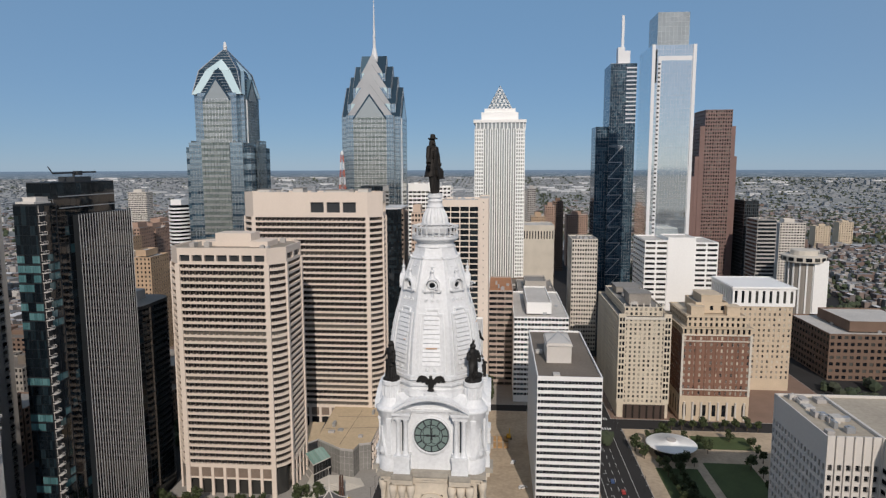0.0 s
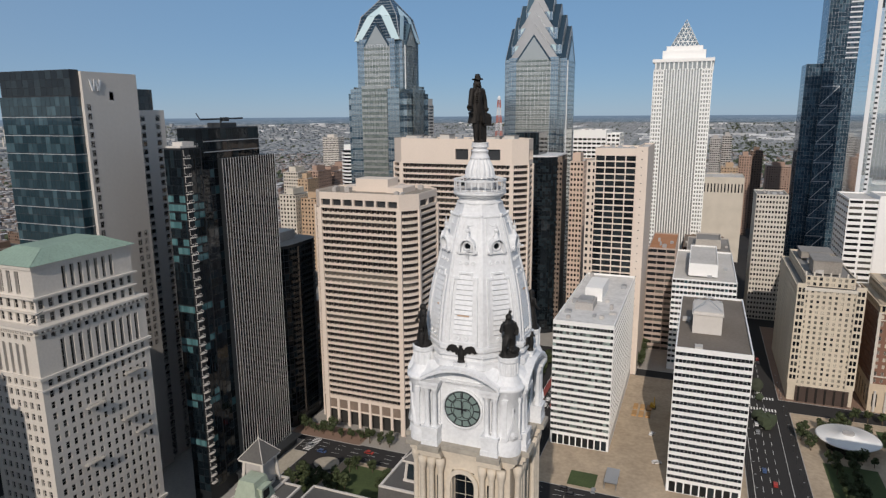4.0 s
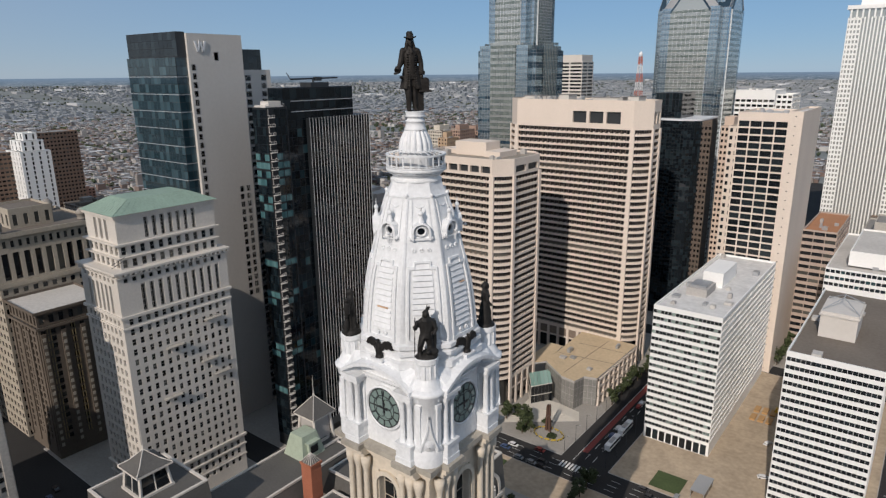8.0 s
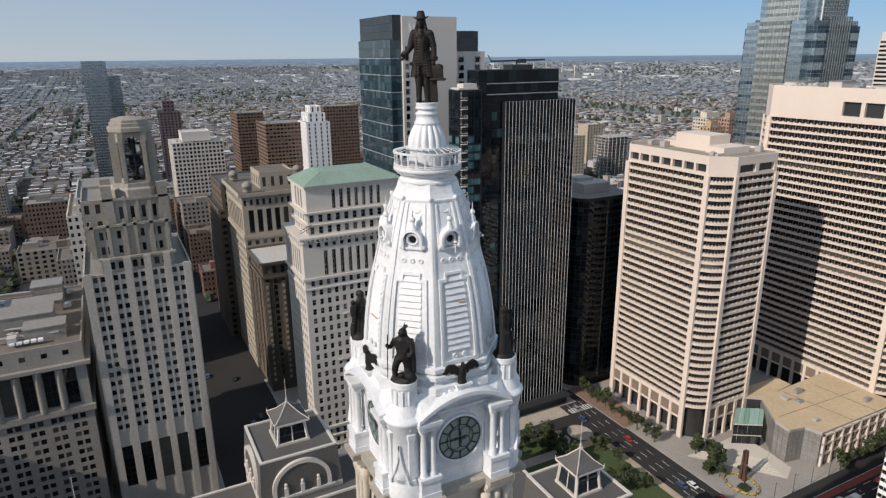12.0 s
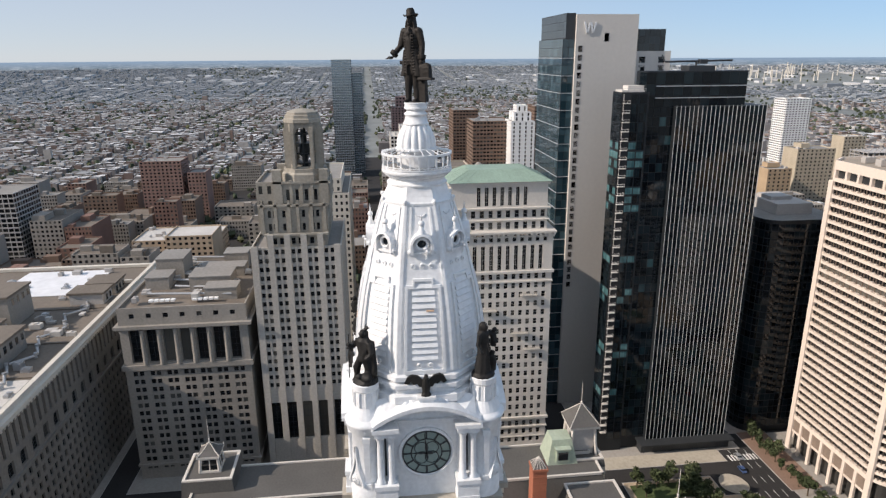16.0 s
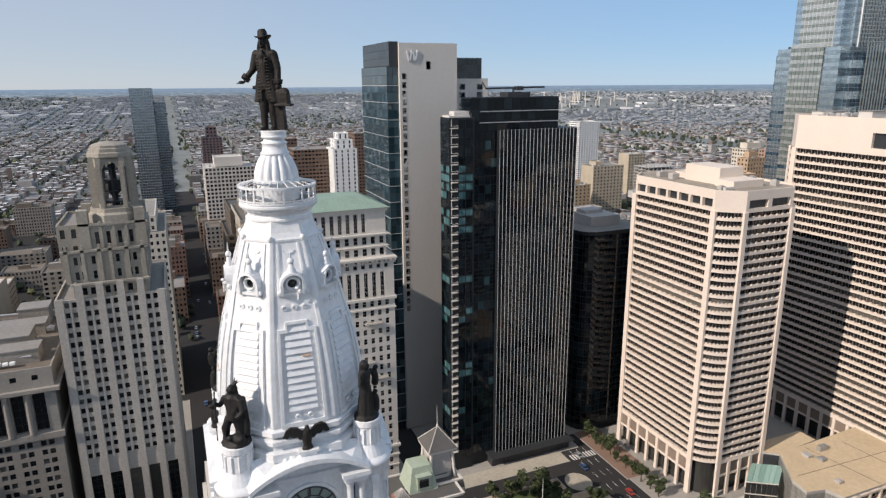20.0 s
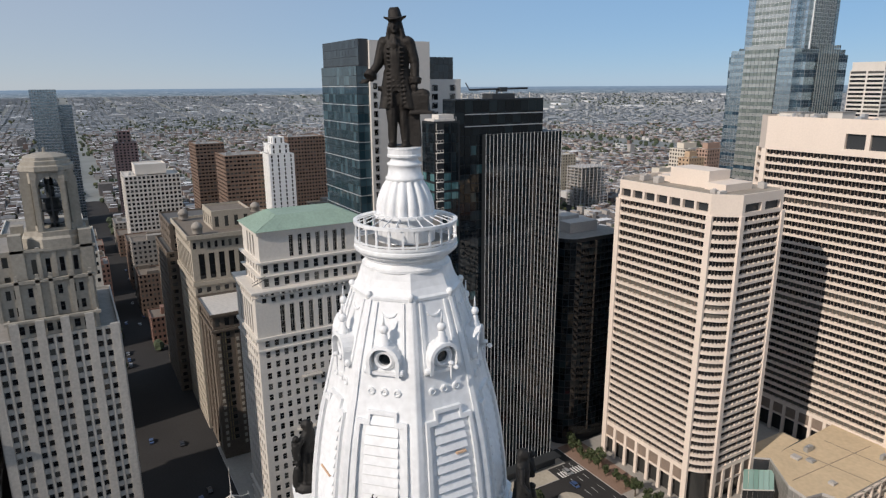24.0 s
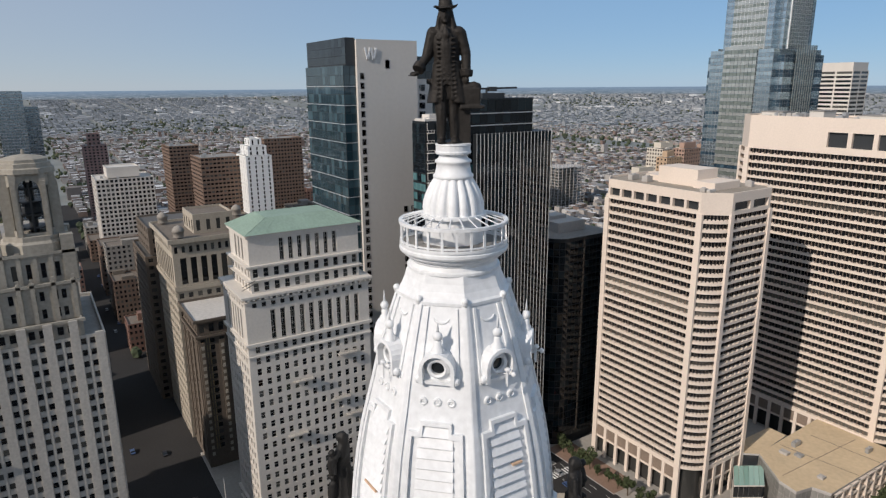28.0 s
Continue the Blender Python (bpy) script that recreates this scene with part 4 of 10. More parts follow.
# blocks lining the boulevard farther west
simple_tower("boulevard_block", "sooty stone office block lining the boulevard", "office building", [(30, 61, 412, 470, 0, 58, {"E": sp(9, 15, 0.6, 0.5), "N": sp(16, 15, 0.6, 0.5)}), (36, 54, 420, 450, 58, 65, {})], mats=(LIME_D, ROOF_G), limit=30, kit=7, seed=61)
simple_tower("boulevard_block", "brown brick office block lining the boulevard", "office building", [(26, 60, 482, 545, 0, 46, {"E": sp(10, 12, 0.6, 0.5), "N": sp(18, 12, 0.6, 0.5)}), (32, 50, 490, 520, 46, 51, {})], mats=(BRICK_B, ROOF_B), limit=30, kit=7, seed=62)
simple_tower("boulevard_block", "tan brick office block lining the boulevard", "office building", [(101, 128, 380, 430, 0, 52, {"E": sp(8, 14, 0.5, 0.5), "S": sp(14, 14, 0.5, 0.5)}), (106, 122, 388, 410, 52, 58, {})], mats=(TANB, ROOF_G), limit=30, kit=6, seed=63)


# apartment and office towers standing beyond the beige towers
STEPW = mat("pale_cream_brick", (0.58, 0.53, 0.45), 0.85, var=0.2)
OCHRE_B = mat("warm_ochre_brick", (0.46, 0.33, 0.22), 0.85, var=0.25)
ROSE_T = mat("rose_tan_brick", (0.36, 0.245, 0.19), 0.85, var=0.25)
for nm, lab, x0, x1, y0, y1, h, m_, fw in (
        ("apartment_tower", "pale cream stepped brick apartment tower", -292, -276, 346, 372, 95, STEPW, 0.45),
        ("apartment_tower", "ochre brick apartment tower with a blank side", -275, -256, 352, 380, 92, OCHRE_B, 0.4),
        ("apartment_tower", "tan apartment tower with pale balconies", -370, -352, 463, 490, 102, STEPW, 0.55),
        ("apartment_tower", "slim ochre brick tower with a hipped cap", -324, -313, 421, 440, 100, OCHRE_B, 0.4),
        ("apartment_tower", "rose brown brick apartment tower", -338, -326, 460, 486, 104, ROSE_T, 0.5),
        ("apartment_tower", "rose tan brick apartment slab", -350, -331, 499, 525, 100, ROSE_T, 0.5),
        ("apartment_tower", "low broad rose brick apartment slab", -436, -408, 661, 690, 92, ROSE_T, 0.5),
        ("apartment_tower", "distant grey glass-fronted apartment slab", -655, -620, 998, 1020, 117, LIME_W, 0.8),
        ("office_tower", "grey office tower beside the ribbed skyscraper", 47, 62, 989, 1015, 120, CONC, 0.6),
        ("office_tower", "dark grey office tower beyond the boulevard", 64, 78, 1000, 1030, 124, CONC, 0.75),
        ("office_tower", "dark brown slim tower beyond the boulevard", 98, 114, 886, 905, 108, BRICK_B, 0.6),
        ("apartment_tower", "ochre brick tower beyond the boulevard", 60, 80, 788, 812, 92, OCHRE_B, 0.45),
        ("apartment_tower", "red-tan brick tower beyond the boulevard", 82, 97, 830, 850, 104, ROSE_T, 0.45),
        ("apartment_tower", "broad brick tower near the river", 124, 158, 935, 960, 84, ROSE_T, 0.5)):
    own = simple_tower(nm, lab, "tower", [(x0, x1, y0, y1, 0, h, {"E": sp(max(3, round((x1 - x0) / 3.2)), round(h / 3.4), fw, 0.5), "N": sp(max(3, round((y1 - y0) / 3.4)), round(h / 3.4), fw, 0.5)}), (x0 + (x1 - x0) * 0.25, x1 - (x1 - x0) * 0.3, y0 + 4, y1 - 6, h, h + 5, {})], mats=(m_, ROOF_L), limit=12, kit=3, seed=round(h) + x1, group="towers beyond")
# white-banded apartment tower with curved ends
own = thing("banded_apartments", "white apartment tower with dark balcony bands and rounded ends", "apartment tower", at=(-290, 440, 0))
oval = [(9 + 9 * math.cos(2 * math.pi * k / 20) * (1.0 + 0.1 * math.cos(4 * math.pi * k / 20)), 12 + 12 * math.sin(2 * math.pi * k / 20)) for k in range(20)]
g = G()
g.prism([(9 + (x - 9) * 0.9, 12 + (y - 12) * 0.9) for x, y in oval], 0, 127, 0)
part("window_wall", g, [G_WIN], own)
g = G()
g.prism(oval, 0, 1.5, bottom=True)
slab_me = g.mesh("balcony_band", [WPANEL])
for f in range(37):
    put("balcony_band", slab_me, own, Matrix.Translation((0, 0, f * 3.42)))
g = G()
g.box(4, 5, 126.6, 14, 19, 132)
part("plant_room", g, [WPANEL], own)
# pale hall with a row of tall windows, west of the ribbed skyscraper
own = simple_tower("arcaded_hall", "pale stone hall with a row of tall windows", "public building", [(36, 80, 650, 700, 0, 92, {"E": sp(13, 1, 0.4, 0.72, 0.8, mb=74, mt=5), "N": sp(12, 20, 0.5, 0.5)})], mats=(STEPW, ROOF_L), limit=12, kit=8, seed=77)

# ---- glass skyscrapers ----
def curtain(g, P, u, W, z0, z1, cols, rows, m, gap=0.05, inset=0.0, zig=None):
    """Panes with open joints on a wall line; m: the material, or a function of (column, row)."""
    nx, ny = u[1], -u[0]
    bw, bh = W / cols, (z1 - z0) / rows
    for r in range(rows):
        for c in range(cols):
            k = m(c, r) if callable(m) else m
            if k is None:
                continue
            a, b = c * bw + gap, (c + 1) * bw - gap
            lo, hi = z0 + r * bh + gap, z0 + (r + 1) * bh - gap
            o = inset
            g.quad((P[0] + u[0] * a + nx * o, P[1] + u[1] * a + ny * o, lo), (P[0] + u[0] * b + nx * o, P[1] + u[1] * b + ny * o, lo),
                   (P[0] + u[0] * b + nx * o, P[1] + u[1] * b + ny * o, hi), (P[0] + u[0] * a + nx * o, P[1] + u[1] * a + ny * o, hi), k)


def glass_box(g, x0, x1, y0, y1, z0, z1, pitch, fh, m, body=0, o=0.08, sides="ENWS"):
    g.box(x0, y0, z0, x1, y1, z1, body)
    for s in sides:
        P, u, W = SIDES[s](x0, x1, y0, y1)
        curtain(g, P, u, W, z0, z1, max(1, round(W / pitch)), max(1, round((z1 - z0) / fh)), m, 0.07, o)


def gable(g, P, u, W, z, rise, depth, m_face, m_roof, m_edge, band=0.9):
    """A pointed gable wall of that rise with a steep ridge running back into the tower."""
    nx, ny = u[1], -u[0]

    def at(s, d, zz):
        return (P[0] + u[0] * s - nx * d, P[1] + u[1] * s - ny * d, zz)

    g.poly([at(0, 0, z), at(W, 0, z), at(W / 2, 0, z + rise)], m_face)
    g.quad(at(0, 0, z), at(W / 2, 0, z + rise), at(W / 2, depth, z + rise), at(0, depth, z), m_roof)
    g.quad(at(W / 2, 0, z + rise), at(W, 0, z), at(W, depth, z), at(W / 2, depth, z + rise), m_roof)
    e = band
    for a, b in (((0, z), (W / 2, z + rise)), ((W / 2, z + rise), (W, z))):
        g.quad(at(a[0], -0.15, a[1] - e), at(b[0], -0.15, b[1] - e), at(b[0], -0.15, b[1]), at(a[0], -0.15, a[1]), m_edge)


def liberty(cx, cy, half, z_sh, tiers, spire, label, sh=None, notch=6.0, pyramid=None, bay=None):
    """A glass tower with a gabled crown. tiers: (half width, half of the gable, eaves, rise); bay: (eaves, rise) of the middle bays."""
    own = thing("glass_skyscraper", label, "skyscraper", "gabled glass towers", at=(cx, cy, 0))
    g = G()
    banded = lambda c, r: (3 if r < 76 and r % 4 == 1 else 4 if r % 2 else 1)
    if sh:
        a = sh[0]
        glass_box(g, -a, a, -a + notch, a - notch, 0, z_sh - 3, 2.2, 1.95, lambda c, r: 3 if r % 4 < 2 else 1, 0)
        glass_box(g, -a + notch, a - notch, -a, a, 0, z_sh, 2.2, 1.95, banded, 0)
    h0 = tiers[0][2] if tiers else pyramid[0][1]
    glass_box(g, -half, half, -half + notch, half - notch, 0, h0, 2.2, 1.95, banded, 0)
    glass_box(g, -half + notch, half - notch, -half, half, 0, h0 + 1, 2.2, 1.95, banded, 0)
    part("shaft", g, [METAL, G_BLUE, G_GREY, G_DARKBLUE, G_BLUE2], own)
    mid = half * 0.56
    bh, rise = bay
    striped = lambda u: bool(sh) and u == (0, 1)
    for P, u in (((-mid, -half - 0.6), (1, 0)), ((half + 0.6, -mid), (0, 1)), ((mid, half + 0.6), (-1, 0)), ((-half - 0.6, mid), (0, -1))):
        g = G()
        nx, ny = u[1], -u[0]
        if sh:
            off = sh[0] - half
            Q = (P[0] + nx * off, P[1] + ny * off)
            curtain(g, Q, u, 2 * mid, 0, z_sh + 2, 18 if striped(u) else 9, round(z_sh / 1.95), (lambda c, r: 3 if c % 2 else 2) if striped(u) else (lambda c, r: 3 if r < 60 and r % 4 == 1 else 4 if r % 2 else 2), 0.07, 0.1)
        curtain(g, P, u, 2 * mid, 0, bh, 18 if striped(u) else 9, round(bh / 1.95), (lambda c, r: 3 if c % 2 else 2) if striped(u) else (lambda c, r: 4 if r % 2 else 2), 0.07, 0.1)
        b2 = (P[0] + u[0] * 2 * mid, P[1] + u[1] * 2 * mid)
        g.quad((P[0], P[1], 0), (b2[0], b2[1], 0), (b2[0], b2[1], bh), (P[0], P[1], bh), 0)
        g.quad((P[0] - nx, P[1] - ny, 0), (P[0], P[1], 0), (P[0], P[1], bh), (P[0] - nx, P[1] - ny, bh), 0)
        g.quad((b2[0], b2[1], 0), (b2[0] - nx, b2[1] - ny, 0), (b2[0] - nx, b2[1] - ny, bh), (b2[0], b2[1], bh), 0)
        gable(g, P, u, 2 * mid, bh, rise, 6, 2, 3, 3, 2.2)
        part("centre_bay", g, [SHAFT, G_BLUE, G_GREY, G_DARKBLUE, G_GREEN], own)
    for hw, gw, z, rise in tiers:
        g = G()
        glass_box(g, -hw, hw, -gw, gw, z - 9, z, 2.2, 3.9, 1, 0)
        glass_box(g, -gw, gw, -hw, hw, z - 9, z, 2.2, 3.9, 1, 0)
        for P, u in (((-gw, -hw), (1, 0)), ((hw, -gw), (0, 1)), ((gw, hw), (-1, 0)), ((-hw, gw), (0, -1))):
            gable(g, P, u, 2 * gw, z, rise, hw * 0.7, 3, 3, 5, rise * 0.24)
            gable(g, (P[0] + u[1] * 0.25, P[1] - u[0] * 0.25), u, 2 * gw, z, rise, 0.2, 4, 4, 4, rise * 0.05)
        part("gable_tier", g, [SHAFT, G_BLUE, G_GREY, G_DARKBLUE, METAL, G_PALE], own)
    if pyramid:
        for (ra, za), (rb, zb) in zip(pyramid, pyramid[1:]):
            lo4 = [Vector((sx * ra, sy * ra, za)) for sx, sy in ((-1, -1), (1, -1), (1, 1), (-1, 1))]
            hi4 = [Vector((sx * rb, sy * rb, zb)) for sx, sy in ((-1, -1), (1, -1), (1, 1), (-1, 1))]
            for k in range(4):
                A, B, C, D = lo4[k], lo4[(k + 1) % 4], hi4[(k + 1) % 4], hi4[k]
                g = G()
                g.quad(*[tuple(p) for p in (A, B, C, D)])
                part("pyramid_pane", g, [G_DARKBLUE], own)
                g = G()
                n = max(4, round((zb - za) / 2.0))
                for j in range(n + 1):
                    g.rod(A.lerp(D, j / n), B.lerp(C, j / n), 0.16, n=4)
                g.rod(A, D, 0.3, n=4)
                part("pyramid_bar", g, [METAL], own)
                # pale chevron laid over the gabled bay
                g = G()
                N = (B - A).cross(D - A).normalized() * 0.25
                on = lambda s_, t_: tuple(A.lerp(B, s_).lerp(D.lerp(C, s_), t_) + N)
                for p in (((0.0, 0), (0.16, 0), (0.42, 1), (0.18, 1)), ((0.84, 0), (1.0, 0), (0.82, 1), (0.58, 1))) if rb > 1 else (((0.18, 0), (0.42, 0), (0.5, 0.1), (0.5, 0.5)), ((0.58, 0), (0.82, 0), (0.5, 0.5), (0.5, 0.1))):
                    g.quad(*[on(*q) for q in p])
                part("pale_chevron", g, [G_PALE], own)
    r, z0, z1, z2 = spire
    g = G()
    g.lathe([(r, z0), (r * 0.8, z0 + (z1 - z0) * 0.4), (1.3, z1), (0.7, z1 + (z2 - z1) * 0.5), (0.12, z2)], 8, 0, 0)
    for k in range(10):
        z = z1 + (z2 - z1) * k / 10
        g.lathe([(1.6 - 0.1 * k, z), (1.6 - 0.1 * k, z + 0.5)], 8, 0, 0)
    part("spire", g, [SHAFT], own)
    return own


liberty(-181, 333, 17.8, 178, [], (1.5, 242.5, 245, 249), "blue-grey glass skyscraper with a gabled pyramid crown and shoulders", sh=(23,), notch=4, pyramid=((17.6, 211), (13.8, 227.5), (0.3, 244.5)), bay=(208, 15))
liberty(-97, 455, 25.5, 180, [(25.1, 20, 204, 27), (21, 17, 215, 25), (16.5, 13.5, 229, 20), (11, 9, 242, 16)], (4.2, 250, 266, 308), "blue glass skyscraper with stacked chevron gables and a needle spire", notch=5, bay=(203, 20))

# black glass tower with a bowed street front and a set-back top
own = thing("black_tower", "black glass office tower with a bowed front and set-back top", "office tower", at=(-92, 345, 0))
front = [(0, 6), (4, 2.6), (10, 0.6), (17, 0), (24, 0.9), (29.5, 3.2), (33, 7), (33, 42), (0, 42)]
g = G()
g.prism(front, 0, 131, 0, 2)
for a, b in zip(front, front[1:-1]):
    d = math.dist(a, b)
    u = ((b[0] - a[0]) / d, (b[1] - a[1]) / d)
    curtain(g, a, u, d, 3, 130, max(2, round(d / 1.9)), 64, 1, 0.05, 0.07)
g.prism([(x * 1.004 - 0.1, y - 0.15) for x, y in front], 130.2, 131.2, 3)
part("shaft", g, [FRAME, G_BLK, ROOF_G, SHAFT], own)
g = G()
glass_box(g, 2, 19, 8, 34, 131, 147, 2.2, 3.6, 1, 0)
part("set_back_top", g, [IRON, G_BLK], own)
g = G()
for k in range(12):
    g.rod((19.5 + k * 1.1, 5.5 - 0.25 * k + 0.035 * k * k, 131), (19.5 + k * 1.1, 5.5 - 0.25 * k + 0.035 * k * k, 132.3), 0.06, n=5)
part("roof_rail", g, [METAL], own)
# red and white lattice mast on a far roof
MASTRED = mat("faded_red_mast_paint", (0.50, 0.16, 0.11), 0.6, var=0.15)
own = thing("radio_mast", "red and white banded steel lattice mast with a white dome", "antenna mast", at=(-105, 360, 131))
g = G()
g.box(-4, -4, -8, 4, 4, 0)
part("mast_base", g, [CONC], own)
for f in range(7):
    g = G()
    z0, z1 = 5.6 * f, 5.6 * (f + 1)
    w0, w1 = 2.7 - 0.27 * f, 2.7 - 0.27 * (f + 1)
    for k in range(4):
        sx, sy = ((-1, -1), (1, -1), (1, 1), (-1, 1))[k]
        tx, ty = ((1, -1), (1, 1), (-1, 1), (-1, -1))[k]
        g.rod((sx * w0, sy * w0, z0), (sx * w1, sy * w1, z1), 0.22, n=5)
        g.rod((sx * w0, sy * w0, z0), (tx * w1, ty * w1, z1), 0.12, n=4)
        g.rod((tx * w0, ty * w0, z0), (sx * w1, sy * w1, z1), 0.12, n=4)
        g.rod((sx * w1, sy * w1, z1), (tx * w1, ty * w1, z1), 0.14, n=4)
    part("lattice_stage", g, [MASTRED if f % 2 == 0 else SHAFT], own)
g = G()
g.lathe([(1.0, 39), (1.3, 39.8), (1.2, 41), (0.7, 41.9), (0.1, 42.3)], 12)
part("dome", g, [SHAFT], own, "white dome", True)

# white ribbed tower with pyramid
own = thing("ribbed_skyscraper", "white ribbed skyscraper with a lattice pyramid on top", "skyscraper", at=(14, 576, 0))
g = G()
g.box(-25, -25, 0, 25, 25, 206, 0, 1)
part("wall", g, [G_GREY, ROOF_L], own)
rib_e = G()
rib_e.box(-0.5, -0.9, 0, 0.5, 0, 200)
rib_mesh = rib_e.mesh("rib", [WPANEL])
for s, (P, u, W) in {k: f(-25, 25, -25, 25) for k, f in SIDES.items() if k in "ENS"}.items():
    for k in range(21):
        t = 1.2 + (W - 2.4) * k / 20
        put("rib", rib_mesh, own, basis(P[0] + u[0] * t, P[1] + u[1] * t, 0, u))
g = G()
g.box(-4, -0.5, 0, 4, 0, 1.6)
cb = g.mesh("corner_band", [WPANEL])
for f in range(52):
    for s in (-21, 21):
        put("corner_band", cb, own, basis(s, -25, 4 + f * 3.8, (1, 0)))
        put("corner_band", cb, own, basis(25, s, 4 + f * 3.8, (0, 1)))
g = G()
g.box(-27, -27, 206, 27, 27, 209)
for k in range(13):
    t = -24 + 4 * k
    g.box(t - 0.6, -26.5, 199, t + 0.6, -25.2, 206)
    g.box(25.2, t - 0.6, 199, 26.5, t + 0.6, 206)
g.box(-19, -19, 209, 19, 19, 217)
g.box(-16, -16, 217, 16, 16, 221)
part("cornice", g, [WPANEL], own)
g = G()
n = 6
A = Vector((0, 0, 246))
for q in range(4):
    m4 = Matrix.Rotation(q * math.pi / 2, 3, "Z")
    B, C = m4 @ Vector((-12.5, -12.5, 221)), m4 @ Vector((12.5, -12.5, 221))
    for k in range(n + 1):
        t = k / n
        g.rod(A.lerp(B, t), A.lerp(C, t), 0.35, n=5)
        g.rod(B.lerp(C, t), A.lerp(C, t), 0.3, n=5)
        g.rod(B.lerp(C, t), A.lerp(B, 1 - t) if k else B, 0.3, n=5)
part("pyramid_lattice", g, [WPANEL], own)
g = G()
g.poly([(-11.5, -11.5, 221), (11.5, -11.5, 221), (0, 0, 244)])
g.poly([(11.5, -11.5, 221), (11.5, 11.5, 221), (0, 0, 244)])
g.poly([(11.5, 11.5, 221), (-11.5, 11.5, 221), (0, 0, 244)])
g.poly([(-11.5, 11.5, 221), (-11.5, -11.5, 221), (0, 0, 244)])
part("pyramid_core", g, [G_BLUE], own)

# tall silver glass tower with a clear crown
own = thing("silver_skyscraper", "tall silver mirror-glass skyscraper with a clear lantern crown", "skyscraper", at=(174, 521, 0))
g = G()
glass_box(g, -20.5, 19, -17, 36, 0, 272, 2.4, 4.0, 1, 0, sides="ENS")
part("shaft", g, [SHAFT, G_SILV], own)
g = G()
g.box(-15, -17.8, 20, 15.5, -17.1, 262)
g.box(-20.7, -17.9, 0, -17.7, -17.1, 272.5)
g.box(16.2, -17.9, 0, 19.2, -17.1, 272.5)
curtain(g, (-12.2, -17.9), (1, 0), 27.4, 20, 258, 11, 60, 1, 0.05, 0.05)
for k in range(59):
    g.box(-15, -17.95, 22 + 4 * k, -13, -17.8, 23.6 + 4 * k, 2)
part("front_screen", g, [SHAFT, G_SILV, IRON], own)
g = G()
glass_box(g, -15.5, 13, -13, 22, 272, 302, 3.4, 4.1, 1, 0, sides="ENS")
part("crown", g, [SHAFT, G_GREY], own)
g = G()
g.box(-17.5, -17.6, 238, -16, -17.1, 268)
part("dark_slot", g, [G_BLK], own)

own = thing("spired_skyscraper", "dark blue glass skyscraper with braced corner and white mast", "skyscraper", at=(163, 712, 0))
g = G()
glass_box(g, -15, 16, -17, 30, 0, 285, 2.8, 4.2, 1, 0, sides="ENS")
glass_box(g, -30, -15, -10, 26, 0, 210, 2.8, 4.2, 1, 0, sides="ENS")
part("shaft", g, [METAL, G_DARKBLUE], own)
for f in range(9):
    g = G()
    z = 8 + f * 20
    g.rod((-14, -17.5, z), (2, -17.5, z + 18), 0.32, n=6)
    g.box(-15, -17.6, z + 18, 2, -17.2, z + 18.5)
    part("bracing", g, [SHAFT], own)
g = G()
for f in range(14):
    g.box(4, -17.7, 214 + f * 5, 16.2, -17.1, 215.4 + f * 5)
part("louvre", g, [SHAFT], own)
g = G()
g.box(-6, -12, 285, 2, 0, 305)
g.box(2.2, -10, 285, 9, 2, 301)
g.box(-1.6, -8, 305, 1.4, -5, 343)
part("mast", g, [SHAFT], own)

# red granite stepped tower
own = thing("granite_skyscraper", "reddish brown granite skyscraper with stepped corners", "skyscraper", at=(252, 642, 0))
wins, g = [], G()
for a, b, h in ((-12, 17, 223), (-17, 21, 205), (-21, 24, 172), (-24, 24, 150)):
    block(g, wins, a, b, -20 + (223 - h) * 0.02, 22, 0 if h == 223 else 0.5 * (223 - h) * 0.01, h, {"E": sp(max(8, round((b - a) / 2.6)), round(h / 3.9), 0.62, 0.6, 0.3), "N": sp(14, round(h / 3.9), 0.5, 0.5, 0.2), "S": sp(14, round(h / 3.9), 0.5, 0.5, 0.2)} if h == 223 else {"S": sp(14, round(h / 3.9), 0.62, 0.6, 0.3), "N": sp(14, round(h / 3.9), 0.5, 0.5, 0.2)})
part("wall", g, [GRANITE, GRANITE], own)
place_windows(own, wins, LIME_S, G_WIN, 60, (1, 0))

# ---- south side: glass tower with white fins, hotel tower ----
own = thing("finned_glass_tower", "near-black glass residential tower with white vertical fins", "residential tower", at=(-146, 85, 0))
g = G()
g.box(-8.5, 0, 0, 0, 10.4, 148.6, 0)
part("corner_wing", g, [FRAME], own)
pane_h = 3.38
panes = []
for m_ in (G_NIGHT, G_BLIND):
    g = G()
    for k in range(3):
        g.box(-1.38 + 0.92 * k + 0.04, 0, 0.4 if m_ is G_BLIND else 0.08, -1.38 + 0.92 * k + 0.88, 0.1, pane_h - 0.5 if m_ is G_BLIND else pane_h - 0.08)
    panes.append(g.mesh("pane", [m_]))
rnd = random.Random(77)
rest = G()
for r in range(42):
    z = 6 + r * pane_h
    lit = rnd.random() < 0.5 and r < 37
    for c in range(5):
        # three bays on the narrow end, two beside the balconies
        m = basis(-7.1 + 2.85 * c, -0.12, z, (1, 0)) if c < 3 else basis(0.12, 5.2 + 3.1 * (c - 3), z, (0, 1))
        bright = lit and rnd.random() < (0.75 if c != 4 else 0.3)
        if r >= 6:
            put("pane", panes[1 if bright else 0], own, m)
        elif c < 3:
            rest.box(-8.4 + 2.85 * c, -0.12, z + 0.1, -5.8 + 2.85 * c, -0.02, z + 3.2)
        else:
            rest.box(0.02, 3.8 + 3.1 * (c - 3), z + 0.1, 0.12, 6.5 + 3.1 * (c - 3), z + 3.2)
tagged(part("lower_panes", rest, [G_NIGHT], own), kind="stuff")
g = G()
